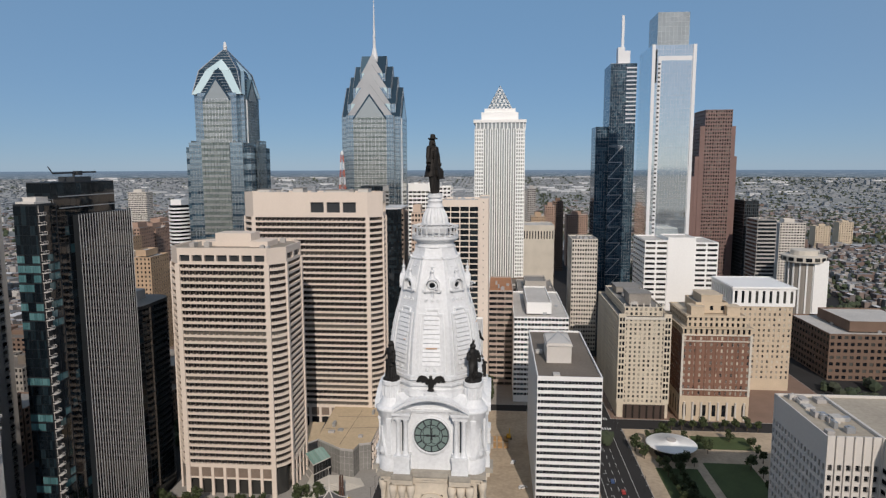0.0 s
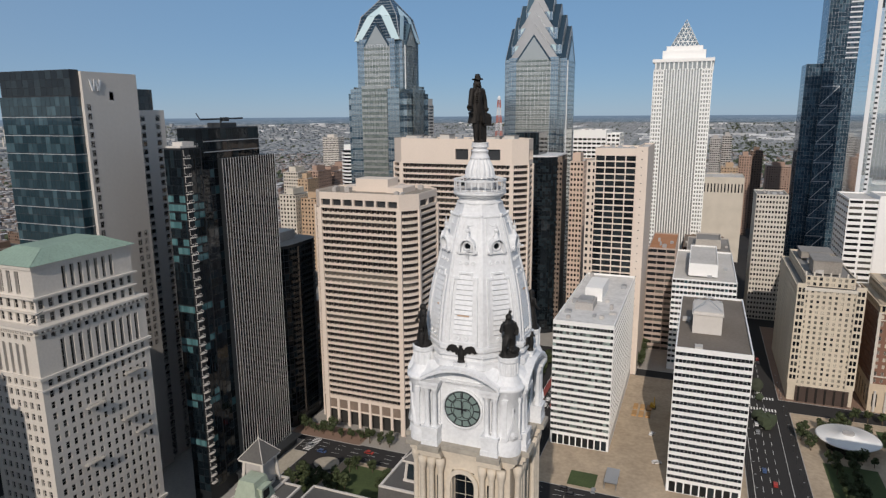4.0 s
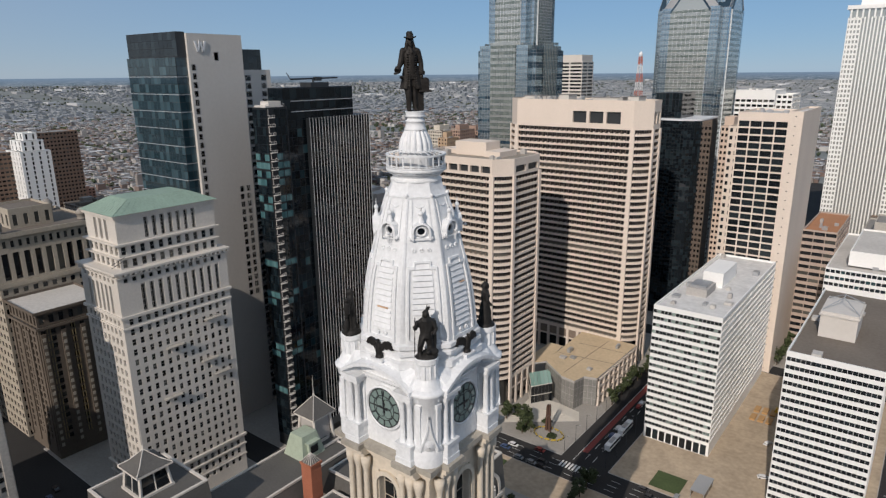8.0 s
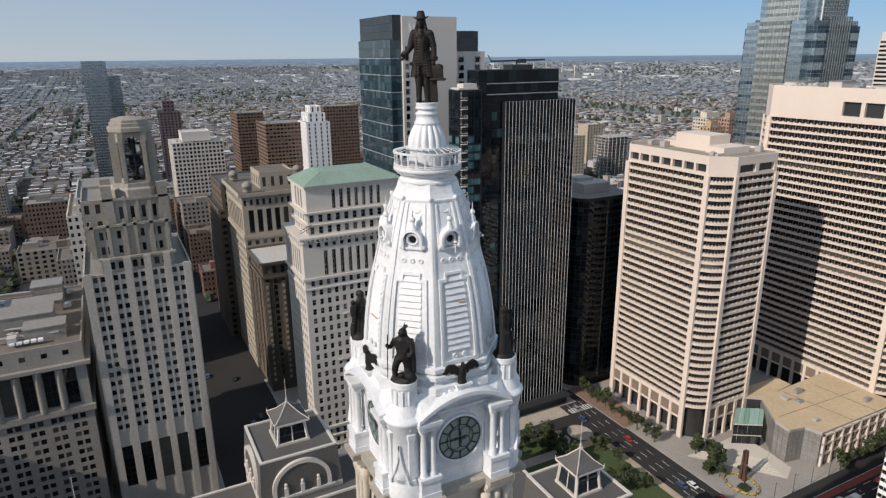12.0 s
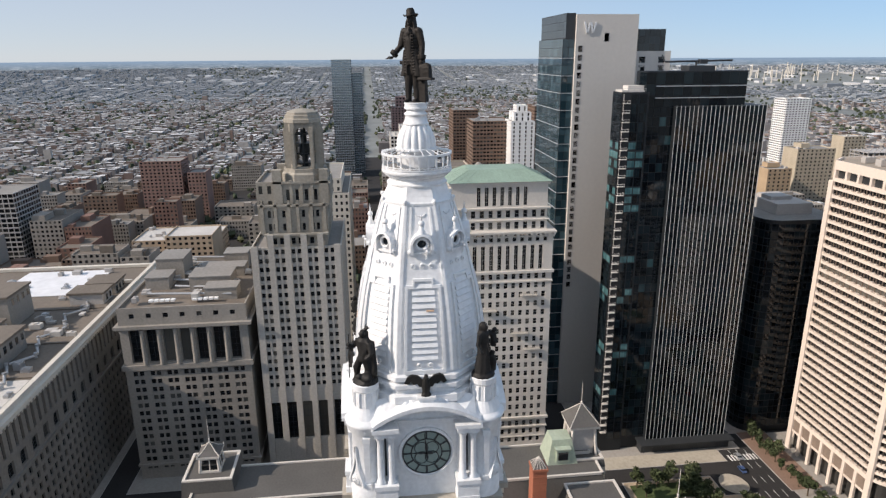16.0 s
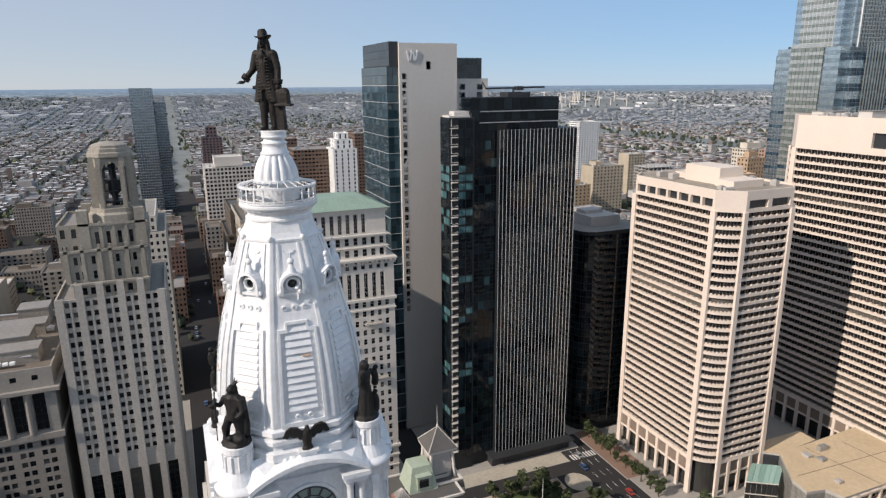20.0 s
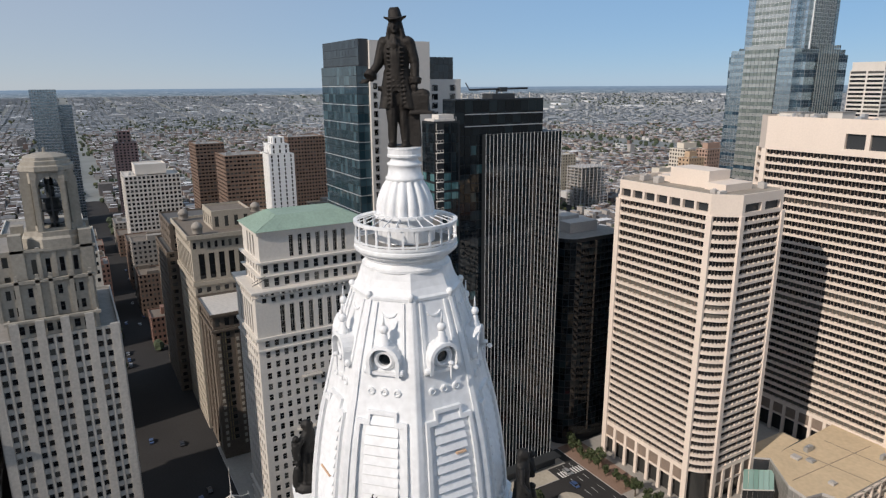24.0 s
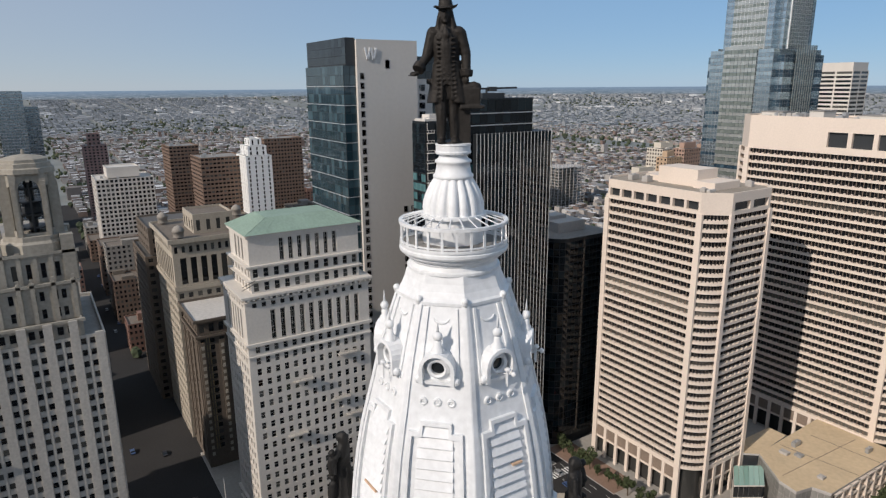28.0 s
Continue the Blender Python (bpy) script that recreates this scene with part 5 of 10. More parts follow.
g.box(-0.05, 0, 0, 1.3, 2.5, 0.22)
for y in (0, 1.21, 2.42):
    g.box(1.22, y, 0.22, 1.3, y + 0.08, 1.05)
g.box(1.2, 0, 1.05, 1.3, 2.5, 1.15)
g.box(0, 0, 1.05, 1.3, 0.08, 1.15)
g.box(0, 2.42, 1.05, 1.3, 2.5, 1.15)
g.box(0.02, 0.2, 1.15, 0.12, 0.4, pane_h)
balc = g.mesh("balcony", [PANEL])
for r in range(41):
    put("balcony", balc, own, Matrix.Translation((0.05, 0.5, 9.4 + r * pane_h)))
g = G()
g.box(-10.2, 9.4, 0, -1.2, 48, 155.8, 0)
curtain(g, (-1.2, 9.4), (0, 1), 38.6, 143, 155.4, 11, 3, 1, 0.06, 0.1)
curtain(g, (-1.2, 10.4), (0, 1), 10.2, 6, 143, 4, 40, lambda c, r: 2 if (r * 7 + c * 5 + r // 3) % 9 == 0 else 1, 0.1, 0.1)
curtain(g, (-10.2, 9.4), (1, 0), 9, 6, 155.4, 3, 44, 1, 0.06, 0.1)
part("core_block", g, [FRAME, G_NIGHT, G_TEAL], own)
for z in (146.2, 150.4):
    g = G()
    g.box(-1.0, 13, z, -0.8, 48.2, z + 0.35)
    part("metal_band", g, [METAL], own)
g = G()
g.box(-20, 20.6, 5, 1.0, 55.6, 143.4, 0)
curtain(g, (1.0, 20.6), (0, 1), 35, 5, 143.2, 21, 41, 1, 0.04, 0.08)
curtain(g, (1.0, 55.6), (-1, 0), 21, 5, 143.2, 8, 41, 1, 0.04, 0.08)
part("fin_slab", g, [FRAME, G_NIGHT], own)
g = G()
g.box(-0.05, -0.2, 0, 0.05, 0, 139)
fin = g.mesh("fin", [FIN])
for k in range(22):
    put("fin", fin, own, basis(1.08, 20.7 + k * 35 / 21, 4.6, (0, 1)))
for k in range(9):
    put("fin", fin, own, basis(1.0 - 2.4 * k, 55.68, 4.6, (-1, 0)))
g = G()
g.box(-1, 18, 0, 3.5, 57, 4.5, 0)
for k in range(10):
    g.box(3.2, 19 + k * 4, 0, 3.7, 19.5 + k * 4, 5)
g.box(-1, 17, 4.5, 6, 58, 5.1)
part("canopy", g, [IRON, SHAFT], own)
g = G()
g.box(-9.6, 26, 155.8, -3, 36, 157.6)
g.rod((-6, 30, 157.6), (-6, 30, 159), 0.4)
g.rod((-6, 18, 159), (-6, 44, 159.4), 0.35)
g.rod((-6, 18, 159), (-7, 17, 161.5), 0.2)
g.box(-7, 31, 158.2, -5, 34, 159.8)
part("roof_crane", g, [IRON], own, "dark steel roof crane")
g = G()
g.box(-8, 0.6, 148.6, -1, 9, 149.3)
g.box(-7, 3, 149.3, -2, 9, 150.8)
part("roof_box", g, [PANEL], own)
g = G()
for k in range(5):
    g.rod((-0.2, 0.2 + k * 2.2, 148.6), (-0.2, 0.2 + k * 2.2, 149.9), 0.07, n=5)
g.rod((-0.2, 0.2, 149.9), (-0.2, 9.2, 149.9), 0.07, n=5)
part("roof_rail", g, [METAL], own)
# dark rounded neighbour
own = thing("rounded_glass_tower", "dark round-cornered glass apartment tower", "residential tower", at=(-196, 152, 0))
g = G()
pts = []
for cx, cy, a0 in ((36, 8, -90), (36, 26, 0), (8, 26, 90), (8, 8, 180)):
    for k in range(6):
        a = radians(a0 + 18 * k)
        pts.append((cx + 8 * math.cos(a), cy + 8 * math.sin(a)))
g.prism(pts, 0, 97, 0, 2)
for f in range(29):
    z = 3 + f * 3.2
    for k in range(len(pts)):
        a, b = pts[k], pts[(k + 1) % len(pts)]
        n = max(1, round(math.dist(a, b) / 2.4))
        for j in range(n):
            p, q = [(a[0] + (b[0] - a[0]) * t, a[1] + (b[1] - a[1]) * t) for t in ((j + 0.05) / n, (j + 0.95) / n)]
            w = Vector((q[1] - p[1], p[0] - q[0])).normalized() * 0.07
            g.quad((p[0] + w.x, p[1] + w.y, z), (q[0] + w.x, q[1] + w.y, z), (q[0] + w.x, q[1] + w.y, z + 2.8), (p[0] + w.x, p[1] + w.y, z + 2.8), 1)
part("wall", g, [FRAME, G_NIGHT, ROOF_G], own)
g = G()
g.box(12, 10, 97, 34, 26, 101.5)
g.box(16, 12, 101.5, 26, 22, 103)
part("plant_room", g, [CONC], own)

own = thing("hotel_tower", "pale grey panelled hotel tower with a blue glass corner", "hotel building", at=(-187, 80, 0))
wins, g = [], G()
block(g, wins, -40, 0, 0, 26.3, 0, 177.5, {"N": sp(1, 1, 0.001, 0.001)}, roof=1)
block(g, wins, -36, -2.5, 26.3, 42.5, 0, 163, {"N": sp(2, 46, 0.22, 0.5, 0.5, mt=2)}, roof=1)
part("wall", g, [PANEL, ROOF_L], own)
wins = []
for k in range(30):
    wins.append((basis(0.06, 2.0, 164 - 3.55 * k, (0, 1)), 1.8, 2.5))
    if k > 14:
        wins.append((basis(0.06, 23.3, 164 - 3.55 * k, (0, 1)), 1.9, 2.5))
        wins.append((basis(0.06, 19.8, 164 - 3.55 * k, (0, 1)), 1.9, 2.5))
for k in range(45):
    for y in (30, 38.5):
        wins.append((basis(-2.44, y, 159.5 - 3.55 * k, (0, 1)), 2.9, 2.6))
wins.append((basis(0.06, 13.0, 168.5, (0, 1)), 2.0, 3.4))
place_windows(own, wins, METAL, G_WIN, 300, (0, 0))
g = G()
glass_box(g, -40, -1.5, -5, 0, 0, 168, 2.6, 3.55, lambda c, r: 1, 0, sides="ENS")
part("glass_corner", g, [IRON, G_HOTEL], own)
for f in range(23):
    z = 4 + 7.1 * f
    g = G()
    g.box(-40, -5.35, z, -1.2, -5.0, z + 0.2)
    g.box(-1.5, -5.3, z, -1.1, 0, z + 0.2)
    part("floor_band", g, [FIN], own)
g = G()
g.box(-40, -4, 168, -1.2, 0, 178, 0)
curtain(g, (-40, -4), (1, 0), 38.8, 168.4, 177.8, 12, 3, 1, 0.06, 0.06)
part("dark_top", g, [IRON, G_BLK], own)
g = G()
g.box(-34, 28, 163, -8, 42, 172)
curtain(g, (-8, 28), (0, 1), 14, 163, 172, 6, 3, 1, 0.05, 0.06)
part("glass_penthouse", g, [IRON, G_BLK], own)
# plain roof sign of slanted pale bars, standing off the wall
g = G()
for a, b in (((3.0, 174.5), (4.1, 170.2)), ((5.3, 174.5), (4.3, 170.2)), ((5.6, 174.5), (6.5, 170.2)), ((7.7, 174.5), (6.7, 170.2))):
    g.poly([(0.5, a[0], a[1]), (0.5, a[0] + 0.75, a[1]), (0.5, b[0] + 0.6, b[1]), (0.5, b[0], b[1])])
    g.poly([(0.08, a[0], a[1]), (0.5, a[0], a[1]), (0.5, b[0], b[1]), (0.08, b[0], b[1])])
    g.poly([(0.5, a[0] + 0.75, a[1]), (0.08, a[0] + 0.75, a[1]), (0.08, b[0] + 0.6, b[1]), (0.5, b[0] + 0.6, b[1])])
part("roof_sign", g, [SHAFT], own, "pale slanted sign bars")


# ---- old stone towers on the south side ----
own = thing("green_roofed_tower", "pale stone office tower with a green copper hipped roof", "office tower", at=(-147.5, 20.4, 0))
# north and east faces, lower shaft, colonnaded storeys, cornice, set-back top
wins, big, g = [], [], G()
D, Wd = 26, 42
lowe = dict(fw=0.5, fh=0.62, dep=0.45)
block(g, wins, -D, 0, 0, Wd, 0, 78, {"N": dict(cols=13, rows=19, ml=1.5, mr=1.5, mb=6, **lowe), "E": dict(cols=8, rows=19, ml=1.5, mr=1.5, mb=6, **lowe), "W": dict(cols=8, rows=19, mb=6, **lowe)})
block(g, wins, -D, 0, 0, Wd, 78, 82, {"N": dict(cols=13, rows=1, ml=1.5, mr=1.5, **lowe), "E": dict(cols=8, rows=1, ml=1.5, mr=1.5, **lowe)})
block(g, big, -D, 0, 0, Wd, 82, 93, {"N": dict(cols=10, rows=1, fw=0.5, fh=0.92, dep=1.0, ml=7, mr=3), "E": dict(cols=6, rows=1, fw=0.5, fh=0.92, dep=1.0, ml=4, mr=4)})
block(g, wins, -D, 0, 0, Wd, 93, 97.5, {"N": dict(cols=13, rows=1, ml=1.5, mr=1.5, **lowe), "E": dict(cols=8, rows=1, ml=1.5, mr=1.5, **lowe)})
block(g, wins, -D + 3, -2, 3, Wd - 2.2, 97.5, 106.5, {"N": dict(cols=11, rows=2, **lowe), "E": dict(cols=6, rows=2, **lowe)})
block(g, big, -D + 3, -2, 3, Wd - 2.2, 106.5, 115.5, {"N": dict(cols=7, rows=1, fw=0.5, fh=0.8, dep=0.9, ml=9, mr=7), "E": dict(cols=3, rows=1, fw=0.5, fh=0.8, dep=0.9, ml=5, mr=5)})
part("wall", g, [LIME_W, ROOF_G], own)
place_windows(own, wins, LIME_W, G_WIN, 280, fr=0.08)
place_windows(own, big, LIME_W, G_WIN, 60, (1, 4))
for z0, z1, o, a in ((17.6, 18.6, 0.8, 0), (13.6, 14.2, 0.5, 0), (9.0, 9.5, 0.3, 0), (106.2, 106.8, 0.4, 2), (101.8, 102.1, 0.2, 2), (81.2, 82.2, 0.7, 0), (77.4, 78.0, 0.4, 0), (97.2, 97.9, 1.1, 0), (95.6, 96.0, 0.5, 0), (115.4, 116.6, 0.7, 3)):
    g = G()
    g.box(-D - o + a, -o + a, z0, o - a * 0.7, Wd + o - a * 0.75, z1)
    part("cornice", g, [LIME_W], own)
for k in range(24):
    g = G()
    g.box(-D + 0.6 + k * 1.05, -1.0, 96.4, -D + 1.1 + k * 1.05, -0.05, 97.2)
    part("bracket", g, [LIME_W], own)
    g = G()
    g.box(0.05, 0.6 + k * 1.8, 96.4, 1.0, 1.3 + k * 1.8, 97.2)
    part("bracket", g, [LIME_W], own)
g = G()
a, b, c, d, z = -D + 2, -0.8, 1.8, Wd - 0.9, 116.6
r0, r1 = (c + d) / 2 - 11, (c + d) / 2 + 11
xm = (a + b) / 2
g.quad((a, c, z), (b, c, z), (xm + 6, r0, 120.6), (xm - 6, r0, 120.6))
g.quad((b, c, z), (b, d, z), (xm + 6, r1, 120.6), (xm + 6, r0, 120.6))
g.quad((b, d, z), (a, d, z), (xm - 6, r1, 120.6), (xm + 6, r1, 120.6))
g.quad((a, d, z), (a, c, z), (xm - 6, r0, 120.6), (xm - 6, r1, 120.6))
g.quad((xm - 6, r0, 120.6), (xm + 6, r0, 120.6), (xm + 6, r1, 120.6), (xm - 6, r1, 120.6))
roof_ = part("roof", g, [COPPER], own, "green weathered copper roof")
for k in range(14):
    t = k / 13
    for p, q in (((b, c + (d - c) * t, z), (xm + 6, r0 + (r1 - r0) * t, 120.6)), ((a + (b - a) * t, c, z), (xm - 6 + 12 * t, r0, 120.6))):
        g = G()
        g.rod(p, q, 0.07, n=4)
        part("seam", g, [COPPER], roof_)
for y, z in ((17, 66), (33, 72), (14, 47), (30, 56), (35, 49)):
    g = G()
    g.box(0, y - 3.4, z, 1.7, y + 3.4, z + 0.35)
    for k in range(8):
        g.box(1.5, y - 3.3 + k * 0.9, z + 0.35, 1.62, y - 3.2 + k * 0.9, z + 1.3)
    g.box(1.45, y - 3.4, z + 1.3, 1.7, y + 3.4, z + 1.45)
    part("balcony", g, [LIME_D], own)
# stair of iron at the ledge
g = G()
g.rod((-3, 0.3, 99), (-0.5, 4, 101.5), 0.12)
g.rod((-3, 0.3, 100), (-0.5, 4, 102.5), 0.1)
part("ledge_rail", g, [IRON], own)

# tower with the open lantern
own = thing("lantern_tower", "pale stepped stone tower with an open octagonal lantern crown", "office tower", at=(-151, -51, 0))
wins, big, g = [], [], G()
W0 = 33.2
stone = dict(fw=0.44, fh=0.54, dep=0.5)
block(g, big, -44, 0, 0, W0, 0, 36, {"N": dict(cols=5, rows=1, fw=0.62, fh=0.6, dep=1.2, mb=8, ml=1, mr=1), "W": dict(cols=6, rows=1, fw=0.6, fh=0.6, dep=1.2, mb=8)})
block(g, wins, -44, 0, 0, W0, 36, 94, {"N": dict(cols=10, rows=17, ml=1.5, mr=1.5, pair=0.13, **stone), "W": dict(cols=14, rows=17, ml=1.5, mr=1.5, pair=0.13, **stone), "E": dict(cols=14, rows=17, pair=0.13, **stone)})
part("wall", g, [LIME_D, ROOF_G], own)
g = G()
block(g, wins, -41, -0.6, 6, W0 - 5, 94, 98.5, {"N": dict(cols=6, rows=1, ml=1, mr=1, pair=0.13, **stone), "W": dict(cols=12, rows=1, **stone), "E": dict(cols=12, rows=1, **stone)})
part("upper_wall", g, [LIME_S, ROOF_G], own)
g = G()
block(g, wins, -38, -5, 3.5, 28.5, 98, 108, {"N": dict(cols=8, rows=2, ml=2, mr=2, pair=0.13, **stone), "W": dict(cols=8, rows=2, ml=2, mr=2, **stone), "E": dict(cols=8, rows=2, **stone)})
part("upper_wall", g, [LIME_S, ROOF_G], own)
g = G()
block(g, wins, -36, -8, 2.5, 9, 100, 117, {"N": dict(cols=2, rows=3, **stone), "E": dict(cols=6, rows=3, **stone)})
part("upper_wall", g, [LIME_S, ROOF_G], own)
g = G()
block(g, wins, -32, -7.5, 9, 29.5, 108, 116.5, {"N": dict(cols=6, rows=1, fw=0.35, fh=0.5), "W": dict(cols=6, rows=1, fw=0.35, fh=0.5)})
for y in (10.5, 27.5):
    for x in (-8.5, -23):
        q = G()
        q.box(x - 1.6, y - 1.6, 108, x + 1.6, y + 1.6, 121.5)
        part("corner_pier", q, [LIME_S], own)
part("upper_wall", g, [LIME_S, ROOF_G], own)
place_windows(own, wins, IRON, G_WIN, 300)
place_windows(own, big, IRON, G_WIN, 60, (1, 6))
for k in range(6):
    g = G()
    y = 1.5 + k * (W0 - 3) / 5
    g.box(-0.1, y - 1.1, 0, 0.55, y + 1.1, 94.6 if k in (0, 5) else 98.8)
    part("pier", g, [LIME_D], own)
for k in range(5):
    g = G()
    y = 1.5 + (k + 0.5) * (W0 - 3) / 5
    g.box(-0.05, y - 0.22, 36, 0.25, y + 0.22, 94)
    part("slim_pier", g, [LIME_D], own)
for y in (4.6, 9.4, 14.4, 17.6, 22.6, 27.4):
    g = G()
    g.box(-5.4, y - 0.55, 98, -4.4, y + 0.55, 109.5)
    g.box(-5.2, y - 0.35, 109.5, -4.6, y + 0.35, 110.6)
    part("buttress", g, [LIME_S], own)
for y in (11.8, 15.4, 19.2, 23.0, 26.6):
    g = G()
    g.box(-8.0, y - 0.5, 108, -7.1, y + 0.5, 117.6)
    part("buttress", g, [LIME_S], own)
for z, x0, y0, y1 in ((98.2, -0.2, 5.4, 28.8), (108.2, -4.6, 3, 29), (116.4, -7.1, 8.6, 30)):
    g = G()
    g.box(x0 - 0.9, y0, z, x0 + 0.2, y1, z + 0.8)
    part("parapet_course", g, [LIME_S], own)
lx, ly = -15.5, 20.5
g = G()
g.lathe([(9.2, 116), (9.2, 119.5), (8.4, 120.2), (8.4, 121.5)], 8, lx, ly, 0, math.pi / 8)
part("lantern_base", g, [LIME_S], own)
g = G()
g.lathe([(6.9, 137.9), (7.4, 138.4), (7.4, 139.6), (6.6, 139.9), (6.6, 141.0), (5.9, 141.2), (5.9, 142.0), (4.8, 142.4), (2.8, 142.9), (0.5, 143.2), (0.4, 144.4)], 8, lx, ly, 0, math.pi / 8)
part("lantern_cap", g, [LIME_S], own, "stepped pale stone cap")
for q in range(4):
    R = Matrix.Translation((lx, ly, 0)) @ Matrix.Rotation(q * math.pi / 2, 4, "Z") @ Matrix.Diagonal((0.84, 0.84, 1, 1))
    for t in (-4.05, 4.05):
        g = G()
        g.box(5.3, t - 0.95, 119, 7.7, t + 0.95, 138.4)
        g.box(7.6, t - 0.55, 112, 8.3, t + 0.55, 135.5)
        g.box(7.55, t - 0.75, 135.5, 8.1, t + 0.75, 136.4)
        part("lantern_pier", g.move(R), [LIME_S], own)
    # arch head, keystone and low wall between the piers
    g = G()
    for j in range(12):
        t0, t1 = -3.1 + 6.2 * j / 12, -3.1 + 6.2 * (j + 1) / 12
        z0, z1 = [133.6 + math.sqrt(max(0.0, 9.61 - t * t)) for t in (t0, t1)]
        g.quad((7.2, t0, z0), (7.2, t1, z1), (7.2, t1, 138.4), (7.2, t0, 138.4))
        g.quad((5.6, t0, z0), (5.6, t1, z1), (7.2, t1, z1), (7.2, t0, z0))
    g.box(6.9, -0.5, 136.2, 7.6, 0.5, 138.2)
    part("lantern_arch", g.move(R), [LIME_S], own)
    g = G()
    g.box(6.2, -3.2, 119, 7.2, 3.2, 122.2)
    part("lantern_parapet", g.move(R), [LIME_S], own)
    # chamfered corner with a narrow slit
    g = G()
    g.box(6.6, -1.5, 119, 7.6, -0.5, 138.4)
    g.box(6.6, 0.5, 119, 7.6, 1.5, 138.4)
    g.box(6.6, -0.6, 119, 7.6, 0.6, 123)
    g.box(6.6, -0.6, 135, 7.6, 0.6, 138.4)
    g.move(Matrix.Translation((lx, ly, 0)) @ Matrix.Rotation(q * math.pi / 2 + math.pi / 4, 4, "Z") @ Matrix.Diagonal((0.84, 0.84, 1, 1)))
    part("lantern_corner", g, [LIME_S], own)
g = G()
for k in range(4):
    g.lathe([(4.2, 123 + 3.6 * k), (4.2, 123.3 + 3.6 * k)], 8, lx, ly, 0, math.pi / 8)
g.rod((lx, ly, 119), (lx, ly, 138), 1.1)
for k in range(4):
    a = k * math.pi / 2
    g.rod((lx + 4 * math.cos(a), ly + 4 * math.sin(a), 119), (lx + 4 * math.cos(a), ly + 4 * math.sin(a), 138), 0.3)
g.ball((lx, ly, 128), (2.6, 2.6, 3))
part("bell_frame", g, [IRON], own, "dark iron bell frame")

# columned block beside it
own = thing("columned_block", "grey limestone office block with a giant order of columns", "office building", at=(-150, -101, 0))
wins, big, g = [], [], G()
block(g, wins, -62, 0, 0, 46.5, 0, 48, {"N": dict(cols=14, rows=13, ml=1.5, mr=1.5, mb=4, fw=0.54, fh=0.58, dep=0.45, pair=0.13), "E": dict(cols=20, rows=13, mb=4, fw=0.54, fh=0.58, dep=0.45)})
part("wall", g, [BUFF, ROOF_B], own)
g = G()
block(g, big, -62, 0, 0, 46.5, 50, 65, {"N": dict(cols=7, rows=1, fw=0.62, fh=0.9, dep=1.6, ml=2, mr=2), "E": dict(cols=9, rows=1, fw=0.6, fh=0.9, dep=1.6)})
part("wall", g, [BUFF, ROOF_B], own)
g = G()
block(g, wins, -62, 0, 0, 46.5, 65, 73, {"N": dict(cols=7, rows=1, fw=0.3, fh=0.3, dep=0.5, ml=2, mr=2, mb=2)})
part("wall", g, [BUFF, ROOF_B], own)
for z, o, h in ((48, 0.9, 2), (65, 1.6, 1.2), (6, 0.6, 1)):
    g = G()
    g.box(-62 - o, -o, z, o, 46.5 + o, z + h, 0)
    part("cornice", g, [BUFF], own)
place_windows(own, wins, IRON, G_WIN, 160)
place_windows(own, big, IRON, G_WIN, 40, (1, 4))
for k in range(6):
    g = G()
    y = 2 + 42.5 * (k + 1) / 7
    g.lathe([(1.0, 50.2), (0.95, 51), (0.8, 63.4), (1.1, 64.4)], 12, 0.2, y)
    part("column", g, [BUFF], own, "", True)
roof_kit(own, -58, -3, 3, 44, 73, 22, 21)
for k in range(10):
    y = 10 + (k % 5) * 2.0 + (k // 5) * 16
    g = G()
    g.box(-7, y, 73.1, -5.2, y + 1.5, 73.8)
    part("skylight", g, [WPANEL], own)
for e in ((-48, 5, 72, -34, 16, 81), (-30, 22, 72, -18, 38, 78), (-55, 30, 72, -46, 40, 79), (-16, 30, 72, -8, 42, 76.5), (-32, 4, 72, -22, 13, 77), (-44, 22, 72, -36, 40, 76)):
    g = G()
    x0, y0, z0, x1, y1, z1 = e
    g.box(x0, y0, z0, x1, y1, z1)
    g.box(x0 - 0.3, y0 - 0.3, z1, x1 + 0.3, y1 + 0.3, z1 + 0.4, 1)
    part("roof_hut", g, [BUFF, ROOF_G], own)
for k in range(7):
    g = G()
    g.rod((-60 + k * 8, 8 + 4 * (k % 3), 74.2), (-56 + k * 8, 40 - 5 * (k % 2), 74.4), 0.45, n=8)
    part("duct", g, [METAL], own)

# department store
STORE = mat("dark_granite_ashlar", (0.215, 0.2, 0.18), 0.85, var=0.28, fine=1.2, broad=0.08, bump=0.2, streak=0.25)
own = thing("department_store", "long grey granite department store with arcaded upper windows", "department store", at=(-250, -200, 0))
wins, arch, g = [], [], G()
X1 = 178
block(g, wins, 0, X1, 0, 83, 0, 38, {"W": dict(cols=48, rows=9, fw=0.5, fh=0.6, dep=0.6), "N": dict(cols=20, rows=9, fw=0.5, fh=0.6, dep=0.6)})
part("wall", g, [STORE, ROOF_B], own)
g = G()
block(g, arch, 0, X1, 0, 83, 39, 46, {"W": dict(cols=24, rows=1, fw=0.5, fh=0.7, dep=0.8)})
part("wall", g, [STORE, ROOF_B], own)
g = G()
block(g, arch, 0, X1, 0, 83, 46, 58, {"W": dict(cols=48, rows=1, fw=0.42, fh=0.75, dep=0.8)}, parapet=0.2)
part("wall", g, [STORE, ROOF_B], own)
g = G()
g.box(-0.8, -0.8, 38, X1 + 0.8, 83.8, 39, 0)
part("string_course", g, [STORE], own)
g = G()
g.box(-1.6, 82, 58, X1 + 1.6, 84.8, 59.4, 0)
g.box(X1 - 1, -1.6, 58, X1 + 1.6, 84.8, 59.4, 0)
